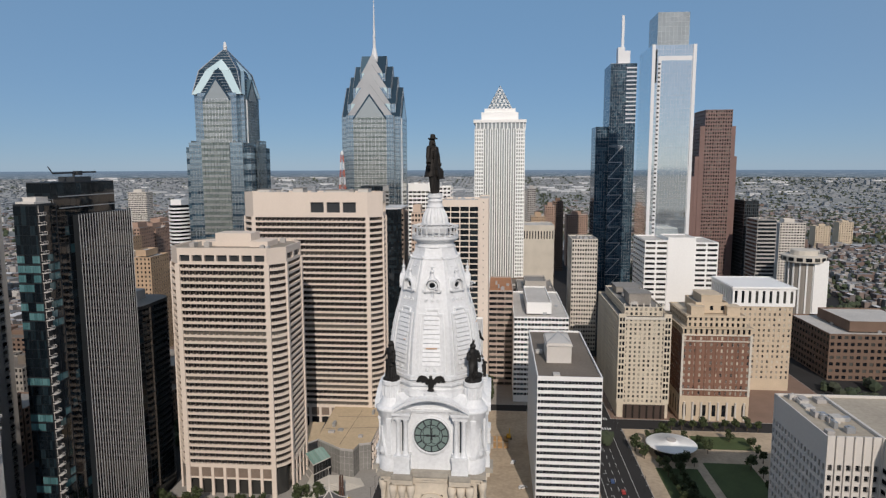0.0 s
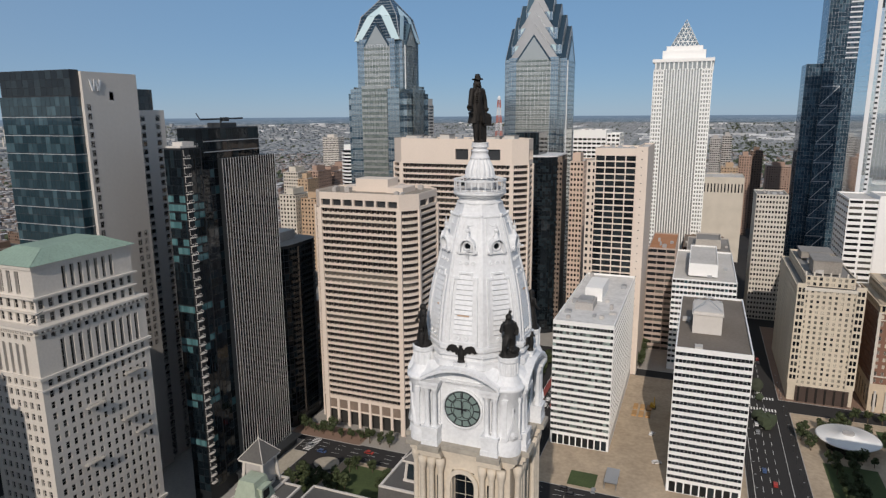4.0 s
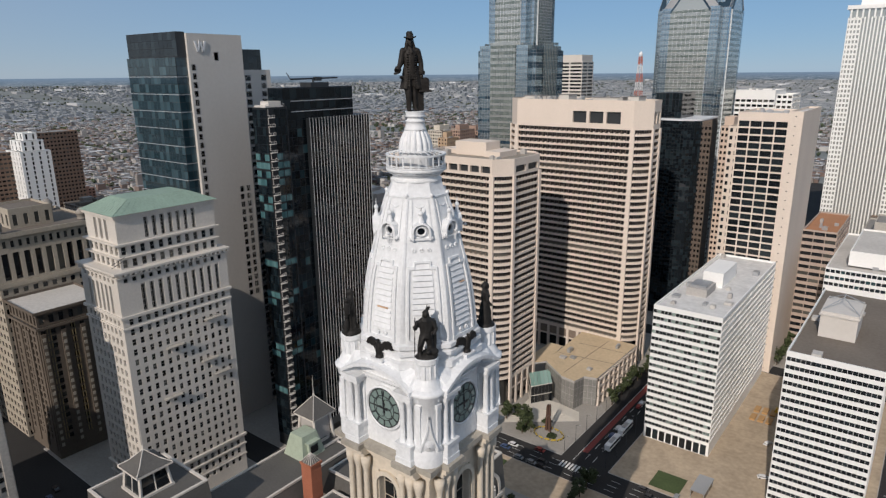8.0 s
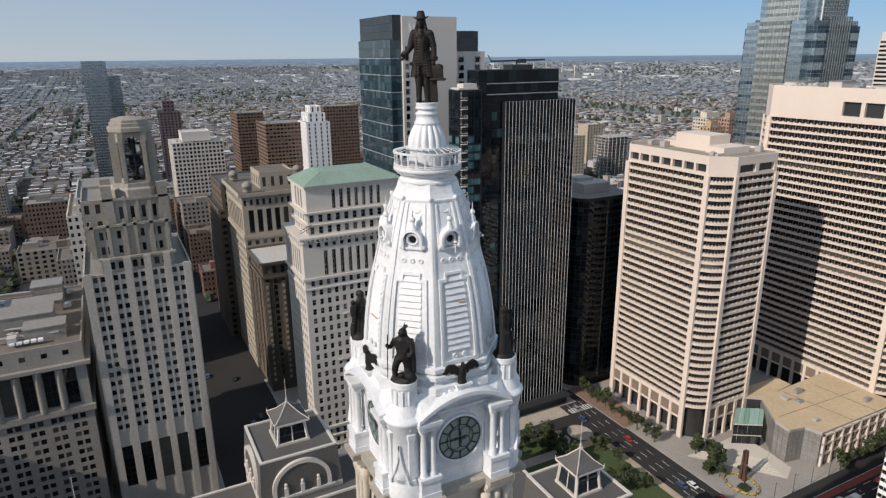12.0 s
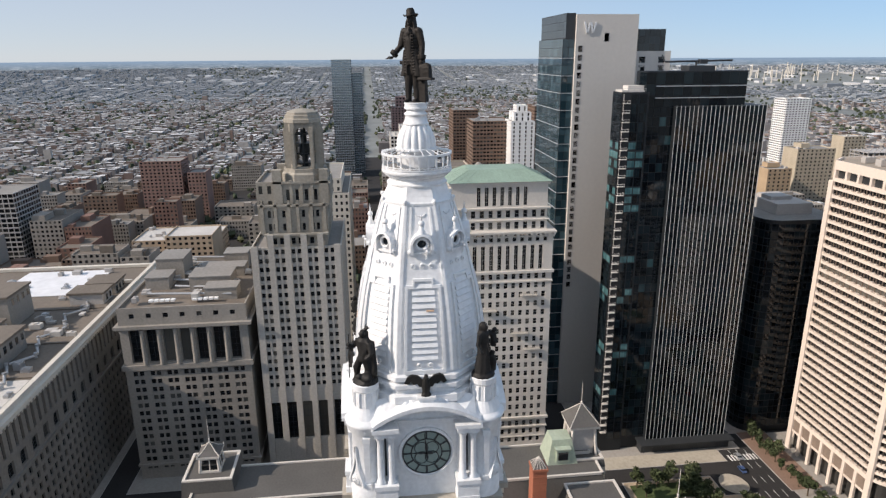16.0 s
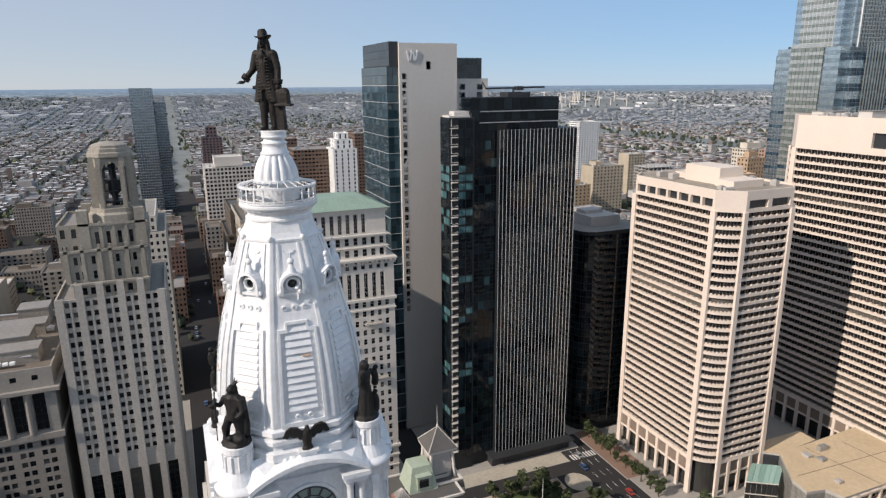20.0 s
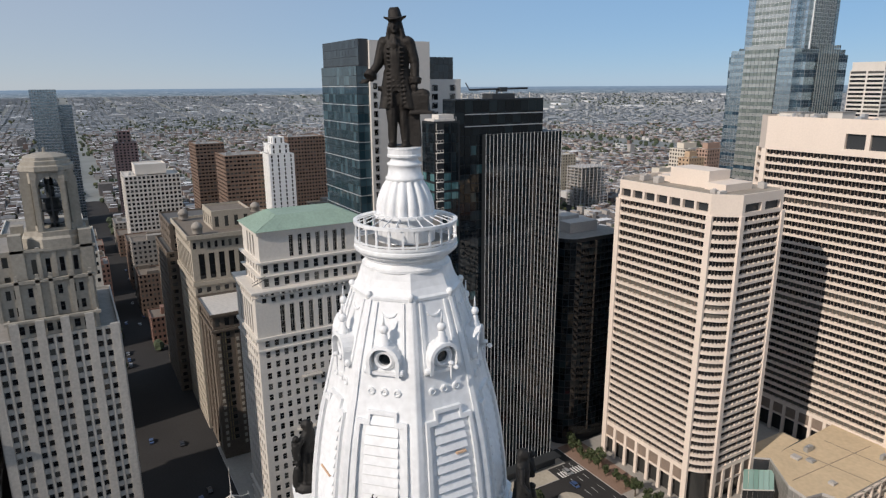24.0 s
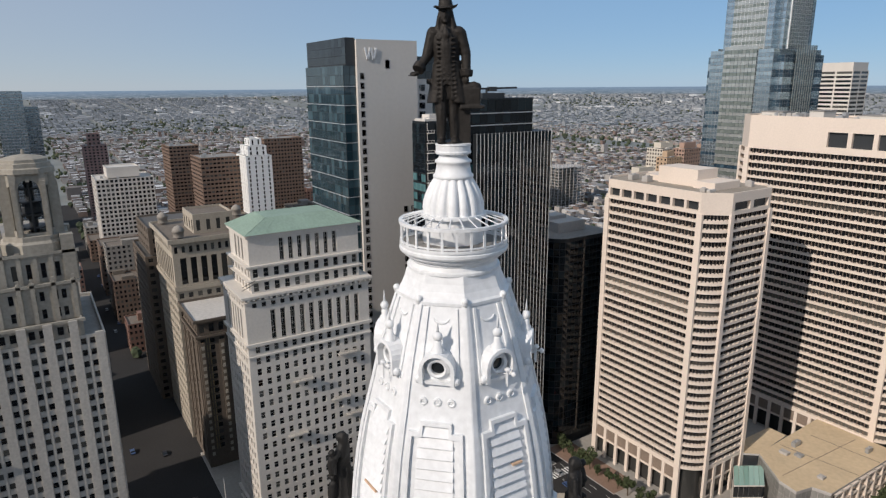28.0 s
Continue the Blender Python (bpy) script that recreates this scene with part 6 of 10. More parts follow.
g.box(-1.6, -1.6, 58, 1, 84, 59.4, 0)
part("cornice", g, [LIME], own)
g = G()
for k in range(89):
    g.box(0.6 + k * 2, 83.3, 56.9, 1.5 + k * 2, 84.4, 58)
tagged(part("cornice_bracket", g, [LIME], own), kind="stuff")
g = G()
g.box(-0.2, 81.5, 59.4, X1 + 0.2, 83.2, 61.2, 0)
part("parapet", g, [LIME], own)
place_windows(own, wins, IRON, G_WIN, 60)
place_windows(own, arch, IRON, G_WIN, 75, (1, 3))
g = G()
for k in range(24):
    y = X1 * (k + 0.5) / 24
    n = 8
    for j in range(n):
        a0, a1 = math.pi * j / n, math.pi * (j + 1) / n
        r = 2.1
        g.quad((y + r * math.cos(a0), 83.25, 44 + r * math.sin(a0)), (y + (r + 0.5) * math.cos(a0), 83.25, 44 + (r + 0.5) * math.sin(a0)), (y + (r + 0.5) * math.cos(a1), 83.25, 44 + (r + 0.5) * math.sin(a1)), (y + r * math.cos(a1), 83.25, 44 + r * math.sin(a1)))
part("arch_trim", g, [STORE], own)
roof_kit(own, 4, 170, 44, 80, 58, 34, 33)
roof_kit(own, 4, 170, 4, 44, 58, 30, 34)
MEMB = mat("white_membrane", (0.70, 0.71, 0.73), 0.8, var=0.15, fine=0.3, broad=0.1)
for x0, y0, x1, y1, m_ in ((4, 22, 40, 62, MEMB), (44, 4, 58, 78, ROOF_B), (82, 52, 94, 80, ROOF_B), (124, 58, 160, 78, ROOF_L), (100, 66, 122, 80, ROOF_B)):
    g = G()
    g.box(x0, y0, 57.9, x1, y1, 58.25)
    part("roof_sheet", g, [m_], own)
for x0, y0, x1, y1, z1, m_ in ((60, 30, 78, 50, 71, BUFF), (96, 40, 120, 64, 66, ROOF_G), (126, 10, 150, 56, 64, BUFF), (44, 62, 54, 76, 63, CONC), (82, 34, 92, 50, 63.5, BUFF), (152, 30, 170, 60, 62, CONC), (28, 64, 40, 76, 62.5, BUFF)):
    g = G()
    g.box(x0, y0, 58, x1, y1, z1)
    g.box(x0 - 0.7, y0 - 0.7, z1, x1 + 0.7, y1 + 0.7, z1 + 0.9, 1)
    hut = part("roof_hut", g, [m_, ROOF_B], own)
    for k in range(int((x1 - x0) / 4)):
        g = G()
        g.box(x0 + 1 + k * 4, y1 - 0.1, z1 - 4, x0 + 2.8 + k * 4, y1 + 0.04, z1 - 1.4)
        part("hut_window", g, [G_BLK], hut)
for k in range(16):
    g = G()
    xx = 46 + k * 7.6
    g.rod((xx, 66 + 3 * (k % 3), 59.2), (xx + 6, 66 + 3 * ((k + 1) % 3), 59.2), 0.5, n=8)
    g.rod((xx, 66 + 3 * (k % 3), 58), (xx, 66 + 3 * (k % 3), 60.4), 0.6, n=8)
    part("duct", g, [METAL], own)
for k in range(9):
    g = G()
    xx = 48 + (k * 37 % 120)
    yy = 12 + (k * 23 % 58)
    g.box(xx, yy, 58.2, xx + 3.4, yy + 2.4, 60.4)
    g.lathe([(1.0, 60.4), (1.0, 60.9), (0.2, 60.9)], 10, xx + 1.7, yy + 1.2)
    part("cooling_unit", g, [METAL], own)

# blocks down the avenue to the south
own = simple_tower("domed_block", "tan stone block with small corner domes and columned top", "office building", [(-297, -251, 18, 62, 0, 72, {"N": sp(11, 17, 0.5, 0.55), "E": sp(12, 17, 0.5, 0.55)}), (-297.6, -250.4, 17.4, 62.6, 72, 74, {}), (-297, -251, 18, 62, 74, 88, {"N": sp(9, 1, 0.62, 0.86, 1.4, ml=2, mr=2), "E": sp(9, 1, 0.6, 0.86, 1.4, ml=2, mr=2)}), (-297, -251, 18, 62, 88, 94, {"N": sp(14, 1, 0.45, 0.5, 0.6), "E": sp(14, 1, 0.45, 0.5, 0.6)}), (-298.6, -249.4, 16.4, 63.6, 94, 96, {}), (-284, -262, 30, 48, 94, 104, {"N": sp(4, 1, 0.4, 0.5), "E": sp(4, 1, 0.4, 0.5)})], mats=(mat("honey_grey_stone", (0.40, 0.355, 0.29), 0.85, var=0.25, fine=1.2, broad=0.08, bump=0.2, streak=0.25), ROOF_B), limit=100, kit=14, seed=14)
for x, y in ((4, 4), (42, 4), (42, 40), (4, 40)):
    g = G()
    g.lathe([(2.3, 96), (2.3, 98.2), (2.7, 98.4), (2.4, 99.6), (1.5, 100.6), (0.3, 101.2)], 12, x, y)
    part("roof_dome", g, [BUFF], own, "", True)
own = simple_tower("dark_small_block", "sooty narrow stone block with vertical gilt window strips", "office building", [(-248, -220, 19, 46, 0, 60, {"N": sp(7, 16, 0.5, 0.7, 0.7, mb=8), "E": sp(8, 16, 0.5, 0.7, 0.7, mb=8)}), (-249, -219, 18, 47, 60, 61, {}), (-248, -220, 19, 46, 61, 67, {"N": sp(7, 1, 0.5, 0.6, 0.6), "E": sp(8, 1, 0.5, 0.6, 0.6)}), (-249.4, -218.6, 17.6, 47.4, 67, 68.2, {})], mats=(SOOT, ROOF_L), limit=60, kit=6, seed=15)
for k in range(4):
    g = G()
    y = 1.6 + k * 7.9
    g.box(28.0, y - 1.0, 4, 28.55, y + 1.0, 58)
    for f in range(17):
        g.box(28.55, y - 0.6, 6 + 3.05 * f, 28.75, y + 0.6, 7.6 + 3.05 * f, 1)
    part("gilt_strip", g, [SOOT, STONE_D], own)
for k in range(4):
    g = G()
    x = 1.6 + k * 8.2
    g.box(x - 0.9, -0.5, 4, x + 0.9, 0.0, 58)
    part("pier", g, [SOOT], own)
GILT = mat("dull_gilt_metal", (0.30, 0.24, 0.13), 0.5, metal=0.3, var=0.35, fine=1.0, broad=0.2)
for c in (1, 3.5, 6):
    for f in range(16):
        for s in (-0.55, 0.55):
            g = G()
            g.box(27.7, 27 * (c + 0.0) / 7 + s, 8.6 + f * 3.25, 28.25, 27 * (c + 0.0) / 7 + s + 0.3, 11.2 + f * 3.25)
            part("gilt_strip", g, [GILT], own)
simple_tower("mansard_block", "dark stone block with a dormered mansard roof", "office building", [(-345, -300, 13, 58, 0, 78, {"N": sp(9, 20, 0.5, 0.5), "E": sp(10, 20, 0.5, 0.5)}), (-342, -303, 16, 55, 78, 92, {"N": sp(6, 3, 0.4, 0.5), "E": sp(6, 3, 0.4, 0.5)})], mats=(SOOT, SLATE), limit=40)
simple_tower("grey_office", "pale grey gridded office block on the avenue", "office building", [(-620, -578, 16, 62, 0, 84, {"N": sp(13, 22, 0.62, 0.6), "E": sp(12, 22, 0.62, 0.6)}), (-612, -586, 26, 52, 84, 93, {})], mats=(LIME_W, ROOF_L), limit=40)
simple_tower("pink_tower", "pinkish brick apartment tower with a peaked top", "apartment tower", [(-880, -855, 28, 54, 0, 92, {"N": sp(6, 26, 0.5, 0.5), "E": sp(6, 26, 0.5, 0.5)}), (-874, -861, 34, 48, 92, 106, {"N": sp(3, 3, 0.5, 0.5)})], mats=(mat("pink_brick", (0.33, 0.21, 0.185), 0.85, var=0.25), ROOF_G), limit=20)
simple_tower("brown_slab", "red-brown brick apartment slab with banded windows", "apartment building", [(-560, -520, 91, 127, 0, 103, {"N": sp(11, 30, 0.75, 0.45), "E": sp(12, 30, 0.75, 0.45)})], mats=(BRICK_B, ROOF_G), limit=40, group="brown slabs")
simple_tower("brown_slab", "red-brown brick apartment slab with banded windows", "apartment building", [(-680, -640, 88, 116, 0, 104, {"N": sp(8, 30, 0.75, 0.45), "E": sp(12, 30, 0.75, 0.45)})], mats=(BRICK_B, ROOF_G), limit=20, group="brown slabs")
simple_tower("white_deco_tower", "white set-back art deco apartment tower", "apartment tower", [(-528, -500, 123, 145, 0, 104, {"N": sp(4, 28, 0.26, 0.72, 0.8), "E": sp(5, 28, 0.26, 0.72, 0.8)}), (-525, -503, 126, 142, 104, 112, {"N": sp(3, 2, 0.3, 0.75, 0.8), "E": sp(3, 2, 0.3, 0.75, 0.8)}), (-521, -506, 129, 139, 112, 118, {"N": sp(2, 1, 0.3, 0.7), "E": sp(2, 1, 0.3, 0.7)})], mats=(WPANEL, ROOF_L), limit=40)
simple_tower("brown_slab", "red-brown brick apartment tower with a bulky top", "apartment building", [(-620, -585, 166, 204, 0, 111, {"N": sp(12, 32, 0.6, 0.45), "E": sp(11, 32, 0.6, 0.45)})], mats=(BRICK_B, ROOF_G), limit=40, group="brown slabs")
own = simple_tower("far_glass_tower", "tall blue glass apartment tower down the avenue", "apartment tower", [(-850, -815, -52, -26, 0, 157.5, {"N": sp(9, 46, 0.92, 0.85, 0.06), "E": sp(12, 46, 0.92, 0.85, 0.06), "W": sp(12, 46, 0.92, 0.85, 0.06)}), (-870, -850, -30, -12, 0, 140, {"N": sp(6, 42, 0.92, 0.8, 0.06), "W": sp(6, 42, 0.92, 0.8, 0.06)})], mats=(METAL, ROOF_L), pane=G_BLUE2, limit=20, kit=0)
simple_tower("long_pale_block", "pale brick office block with rows of small windows", "office building", [(-330, -268, -60, -18, 0, 90, {"N": sp(15, 24, 0.45, 0.5), "W": sp(20, 24, 0.45, 0.5)}), (-325, -270, -55, -22, 90, 98, {"N": sp(10, 2, 0.4, 0.5)})], mats=(LIME, ROOF_G), limit=60, kit=8, seed=22)
simple_tower("brick_apartments", "reddish brick apartment towers with pale bands", "apartment building", [(-620, -590, -235, -195, 0, 62, {"N": sp(10, 18, 0.5, 0.5), "W": sp(8, 18, 0.5, 0.5)}), (-615, -590, -190, -172, 0, 50, {"N": sp(5, 14, 0.5, 0.5)})], mats=(mat("rose_brick", (0.24, 0.15, 0.125), 0.85, var=0.25), ROOF_G), limit=30)
simple_tower("tan_low_blocks", "tan brick mid-rise with a pale flat roof", "office building", [(-430, -390, -180, -120, 0, 34, {"N": sp(14, 9, 0.5, 0.5), "W": sp(10, 9, 0.5, 0.5)}), (-400, -370, -150, -118, 0, 42, {"N": sp(8, 11, 0.5, 0.5)})], mats=(TANB, ROOF_L), limit=30, kit=8, seed=31)
simple_tower("dark_glass_block", "dark glass office block with concrete frame", "office building", [(-480, -440, -330, -280, 0, 62, {"N": sp(12, 16, 0.85, 0.7, 0.3), "W": sp(10, 16, 0.85, 0.7, 0.3)})], mats=(CONC, ROOF_G), limit=20)
simple_tower("white_slab", "white apartment slab with balconies", "apartment tower", [(-830, -800, 590, 628, 0, 100, {"N": sp(8, 30, 0.6, 0.5), "E": sp(6, 30, 0.8, 0.5)})], mats=(WPANEL, ROOF_L), limit=20)

# yellowish blocks and an unfinished frame beyond the dark round tower
YEL = mat("pale_yellow_brick", (0.43, 0.37, 0.28), 0.85, var=0.25, fine=0.8, broad=0.1)
simple_tower("yellow_block", "pale yellow brick block with blank party wall", "office building", [(-605, -579, 462, 507, 0, 61, {"N": sp(9, 15, 0.4, 0.5)}), (-600, -586, 470, 480, 61, 66, {})], mats=(YEL, ROOF_G), limit=20, kit=5, seed=51)
simple_tower("ochre_block", "ochre brick block with flat roof", "office building", [(-575, -551, 412, 439, 0, 45, {"N": sp(5, 11, 0.4, 0.5)}), (-570, -560, 416, 430, 45, 50, {})], mats=(mat("ochre_brick", (0.42, 0.31, 0.20), 0.85, var=0.25), ROOF_L), limit=20, kit=4, seed=52)
simple_tower("yellow_block", "pale yellow brick block beside row houses", "office building", [(-705, -682, 596, 626, 0, 60, {"N": sp(6, 14, 0.4, 0.5)})], mats=(YEL, ROOF_L), limit=20, kit=4, seed=53)
own = thing("concrete_frame", "unfinished concrete frame building with open floors", "building site", at=(-594, 559, 0))
for f in range(14):
    g = G()
    g.box(-30, 0, f * 4, 0, 49, f * 4 + 0.5)
    part("floor_slab", g, [CONC], own)
g = G()
for f in range(8):
    for q in range(5):
        w_ = 6.9
        g.box(-0.8 - q * 7, 0.3 + f * w_, 0, -0.1 - q * 7, 1.0 + f * w_, 54)
tagged(part("column_grid", g, [CONC], own), kind="stuff")


# ---- the clock tower ----
tower = thing("clock_tower", "white-painted clock tower dome on a cream stone shaft", "clock tower")
PROF = [(9.05, 119.0), (8.9, 121.0), (8.75, 123.0), (8.5, 126.0), (8.12, 129.0), (7.66, 131.7), (7.12, 134.0), (6.7, 135.7), (6.1, 138.4), (5.3, 141.2), (4.45, 143.9)]
T8 = math.tan(math.pi / 8)
RB = 0.15


def apo(z):
    return float(np.interp(z, [p[1] for p in PROF], [p[0] for p in PROF]))


def skin(k, s, z, o=0.0):
    """A point on face k of the eight-sided dome: s from -1 to 1 across it, o metres out of it."""
    a = k * math.pi / 4
    r, w = apo(z) + o, s * apo(z) * T8
    return (r * math.cos(a) - w * math.sin(a), r * math.sin(a) + w * math.cos(a), z)


# dome: one plain shell, corner ribs, framed panels with slats
g = G()
zs = [p[1] for p in PROF]
fine = [zs[0] + (zs[-1] - zs[0]) * k / 40 for k in range(41)]
for k in range(8):
    for a, b in zip(fine, fine[1:]):
        g.quad(skin(k, -1, a), skin(k, 1, a), skin(k, 1, b), skin(k, -1, b))
part("dome_shell", g, [WHITE], tower)
for k in range(8):
    g = G()
    for a, b in zip(fine[6:], fine[7:]):
        for s0, s1, kk in ((0.86, 1.0, k), (-1.0, -0.86, (k + 1) % 8)):
            g.quad(skin(kk, s0, a, RB), skin(kk, s1, a, RB), skin(kk, s1, b, RB), skin(kk, s0, b, RB))
        g.quad(skin(k, 0.86, a), skin(k, 0.86, a, RB), skin(k, 0.86, b, RB), skin(k, 0.86, b))
        g.quad(skin((k + 1) % 8, -0.86, a, RB), skin((k + 1) % 8, -0.86, a), skin((k + 1) % 8, -0.86, b), skin((k + 1) % 8, -0.86, b, RB))
        g.quad(skin(k, 1.0, a, RB), skin((k + 1) % 8, -1.0, a, RB), skin((k + 1) % 8, -1.0, b, RB), skin(k, 1.0, b, RB))
    part("corner_rib", g, [WHITE], tower)


def strip(g, k, s0, s1, z0, z1, o0, o1, n=8):
    """A raised band on face k between s0..s1 and z0..z1, from o0 to o1 metres out."""
    for j in range(n):
        a, b = z0 + (z1 - z0) * j / n, z0 + (z1 - z0) * (j + 1) / n
        S0, S1 = s0, s1
        g.quad(skin(k, S0, a, o1), skin(k, S1, a, o1), skin(k, S1, b, o1), skin(k, S0, b, o1))
        g.quad(skin(k, S0, a, o0), skin(k, S0, a, o1), skin(k, S0, b, o1), skin(k, S0, b, o0))
        g.quad(skin(k, S1, a, o1), skin(k, S1, a, o0), skin(k, S1, b, o0), skin(k, S1, b, o1))
    g.quad(skin(k, s0, z0, o0), skin(k, s1, z0, o0), skin(k, s1, z0, o1), skin(k, s0, z0, o1))
    g.quad(skin(k, s0, z1, o1), skin(k, s1, z1, o1), skin(k, s1, z1, o0), skin(k, s0, z1, o0))


for k in range(8):
    g = G()
    strip(g, k, -0.74, -0.64, 122.4, 133.9, 0, 0.30)
    strip(g, k, 0.64, 0.74, 122.4, 133.9, 0, 0.30)
    strip(g, k, -0.64, 0.64, 122.4, 122.9, 0, 0.30, 1)
    strip(g, k, -0.64, -0.40, 133.5, 133.9, 0, 0.30, 1)
    strip(g, k, 0.40, 0.64, 133.5, 133.9, 0, 0.30, 1)
    strip(g, k, -0.44, -0.36, 133.5, 134.6, 0, 0.30, 1)
    strip(g, k, 0.36, 0.44, 133.5, 134.6, 0, 0.30, 1)
    strip(g, k, -0.44, 0.44, 134.4, 134.7, 0, 0.30, 1)
    panel = part("panel_frame", g, [WHITE], tower)
    for j in range(12):
        z0, z1 = 124.3 + j * 0.84, 124.3 + j * 0.84 + 0.62
        g = G()
        a, b = -0.47, 0.47
        g.quad(skin(k, a, z0, 0.26), skin(k, b, z0, 0.26), skin(k, b, z1, 0.02), skin(k, a, z1, 0.02))
        g.quad(skin(k, a, z0, 0.0), skin(k, b, z0, 0.0), skin(k, b, z0, 0.26), skin(k, a, z0, 0.26))
        g.quad(skin(k, a, z0, 0.0), skin(k, a, z0, 0.26), skin(k, a, z1, 0.02), skin(k, a, z1, 0.0))
        g.quad(skin(k, b, z0, 0.26), skin(k, b, z0, 0.0), skin(k, b, z1, 0.0), skin(k, b, z1, 0.02))
        part("slat", g, [WHITE], panel)

# small fittings are made once, then set on every face
g = G()
n = 20
for j in range(n):
    a0, a1 = 2 * math.pi * j / n, 2 * math.pi * (j + 1) / n
    for r0, y0, r1, y1 in ((0.78, -0.25, 0.62, -0.42), (0.62, -0.42, 0.48, -0.3), (0.48, -0.3, 0.48, 0.3), (0.95, 0.2, 0.78, -0.25)):
        g.quad((r0 * math.cos(a0), y0, r0 * math.sin(a0)), (r0 * math.cos(a1), y0, r0 * math.sin(a1)), (r1 * math.cos(a1), y1, r1 * math.sin(a1)), (r1 * math.cos(a0), y1, r1 * math.sin(a0)))
oculus = g.mesh("oculus_ring", [WHITE], True)
g = G()
g.poly([(0.5 * math.cos(2 * math.pi * j / n), 0.02, 0.5 * math.sin(2 * math.pi * j / n)) for j in range(n)])
hole = g.mesh("oculus_hole", [G_BLK])
g = G()
for j in range(10):
    a0, a1 = math.pi * j / 10, math.pi * (j + 1) / 10
    g.quad((0.98 * math.cos(a0), -0.75, 0.98 * math.sin(a0)), (1.22 * math.cos(a0), -0.7, 1.22 * math.sin(a0)), (1.22 * math.cos(a1), -0.7, 1.22 * math.sin(a1)), (0.98 * math.cos(a1), -0.75, 0.98 * math.sin(a1)))
    g.quad((1.22 * math.cos(a0), -0.7, 1.22 * math.sin(a0)), (1.22 * math.cos(a0), 1.5, 1.22 * math.sin(a0)), (1.22 * math.cos(a1), 1.5, 1.22 * math.sin(a1)), (1.22 * math.cos(a1), -0.7, 1.22 * math.sin(a1)))
    g.quad((0.98 * math.cos(a0), 0.6, 0.98 * math.sin(a0)), (0.98 * math.cos(a0), -0.75, 0.98 * math.sin(a0)), (0.98 * math.cos(a1), -0.75, 0.98 * math.sin(a1)), (0.98 * math.cos(a1), 0.6, 0.98 * math.sin(a1)))
for s in (-1, 1):
    g.box(s * 1.1 - 0.14, -0.72, -1.15, s * 1.1 + 0.14, 1.0, 0.05)
    g.ball((s * 1.32, -0.4, -0.85), (0.26, 0.3, 0.3), 8, 6)
g.box(-1.3, -0.5, -1.15, 1.3, 0.8, -0.92)
hood = g.mesh("oculus_hood", [WHITE])
g = G()
g.lathe([(0.45, 1.1), (0.45, 1.45), (0.28, 1.6), (0.28, 1.95), (0.2, 2.05)], 10, 0, -0.1)
g.ball((0, -0.1, 2.35), 0.36, 10, 8)
g.rod((0, -0.1, 2.65), (0, -0.1, 3.6), 0.12, 0.02, 6)
finial = g.mesh("finial", [WHITE], True)
g = G()
for j in range(14):
    a0, a1 = 2 * math.pi * j / 14, 2 * math.pi * (j + 1) / 14
    for r0, y0, r1, y1 in ((0.34, 0.1, 0.34, -0.12), (0.34, -0.12, 0.22, -0.16), (0.22, -0.16, 0.16, -0.02), (0.16, -0.02, 0.02, -0.1)):
        g.quad((r0 * math.cos(a0), y0, r0 * math.sin(a0)), (r0 * math.cos(a1), y0, r0 * math.sin(a1)), (r1 * math.cos(a1), y1, r1 * math.sin(a1)), (r1 * math.cos(a0), y1, r1 * math.sin(a0)))
rosette = g.mesh("rosette", [WHITE])
g = G()
g.ball((0, 0, 0), (0.3, 0.3, 0.3), 8, 6)
g.rod((0, 0, -0.4), (0, 0, 0), 0.2, 0.24)
knob = g.mesh("knob", [WHITE], True)
for k in range(8):
    a = k * math.pi / 4
    u = (-math.sin(a), math.cos(a))
    p = skin(k, 0, 139.0, 0.25)
    m = basis(*p, u) @ Matrix.Diagonal((1.16, 1.0, 1.12, 1))
    d = put("dormer", hood, tower, m)
    for nm, me in (("oculus_ring", oculus), ("oculus_hole", hole), ("finial", finial)):
        put(nm, me, d, Matrix())
    for s in (-0.42, 0.0, 0.42):
        put("rosette", rosette, tower, basis(*skin(k, s, 136.2, 0.02), u))
    for s in (-0.2, 0.2):
        put("rosette", rosette, tower, basis(*skin(k, s, 123.55, 0.2), u))
    put("knob", knob, tower, Matrix.Translation(skin(k, 1.0, 144.0, 0.1)))
    for s in (-0.66, 0.56):
        g = G()
        strip(g, k, s, s + 0.12, 137.6, 143.4, 0, 0.15, 6)
        part("upper_panel_edge", g, [WHITE], tower)
# white aerials at some dormers
for k in (6, 0, 7, 1):
    if k in (6, 0, 1):
        g = G()
        x, y, z = skin(k, 0.15, 138.1, 1.0)
        g.rod((x, y, z - 0.9), (x, y, z + 0.5), 0.07)
        g.rod((x - 0.4, y + 0.2, z - 0.9), (x - 0.4, y + 0.2, z + 0.2), 0.06)
        g.rod((x - 0.6, y, z), (x + 0.6, y + 0.3, z + 0.3), 0.06)
        g.ball((x, y, z + 0.55), (0.28, 0.28, 0.18), 8, 5)
        g.ball((x + 0.5, y + 0.2, z + 0.3), (0.25, 0.2, 0.22), 8, 5)
        part("aerial", g, [SHAFT], tower, "white radio aerials on brackets")
# rust streaks are thin strips of stained paint
RUST = mat("rust_stain", (0.62, 0.42, 0.28), 0.7, var=0.3, fine=3.0)
for k, s0, s1, z in ((0, 0.1, 0.4, 130.6), (6, -0.3, 0.3, 127.4), (5, 0.2, 0.34, 128.6)):
    g = G()
    strip(g, k, s0, s1, z, z + 0.16, 0.1, 0.32, 1)
    part("rust_streak", g, [RUST], tower)

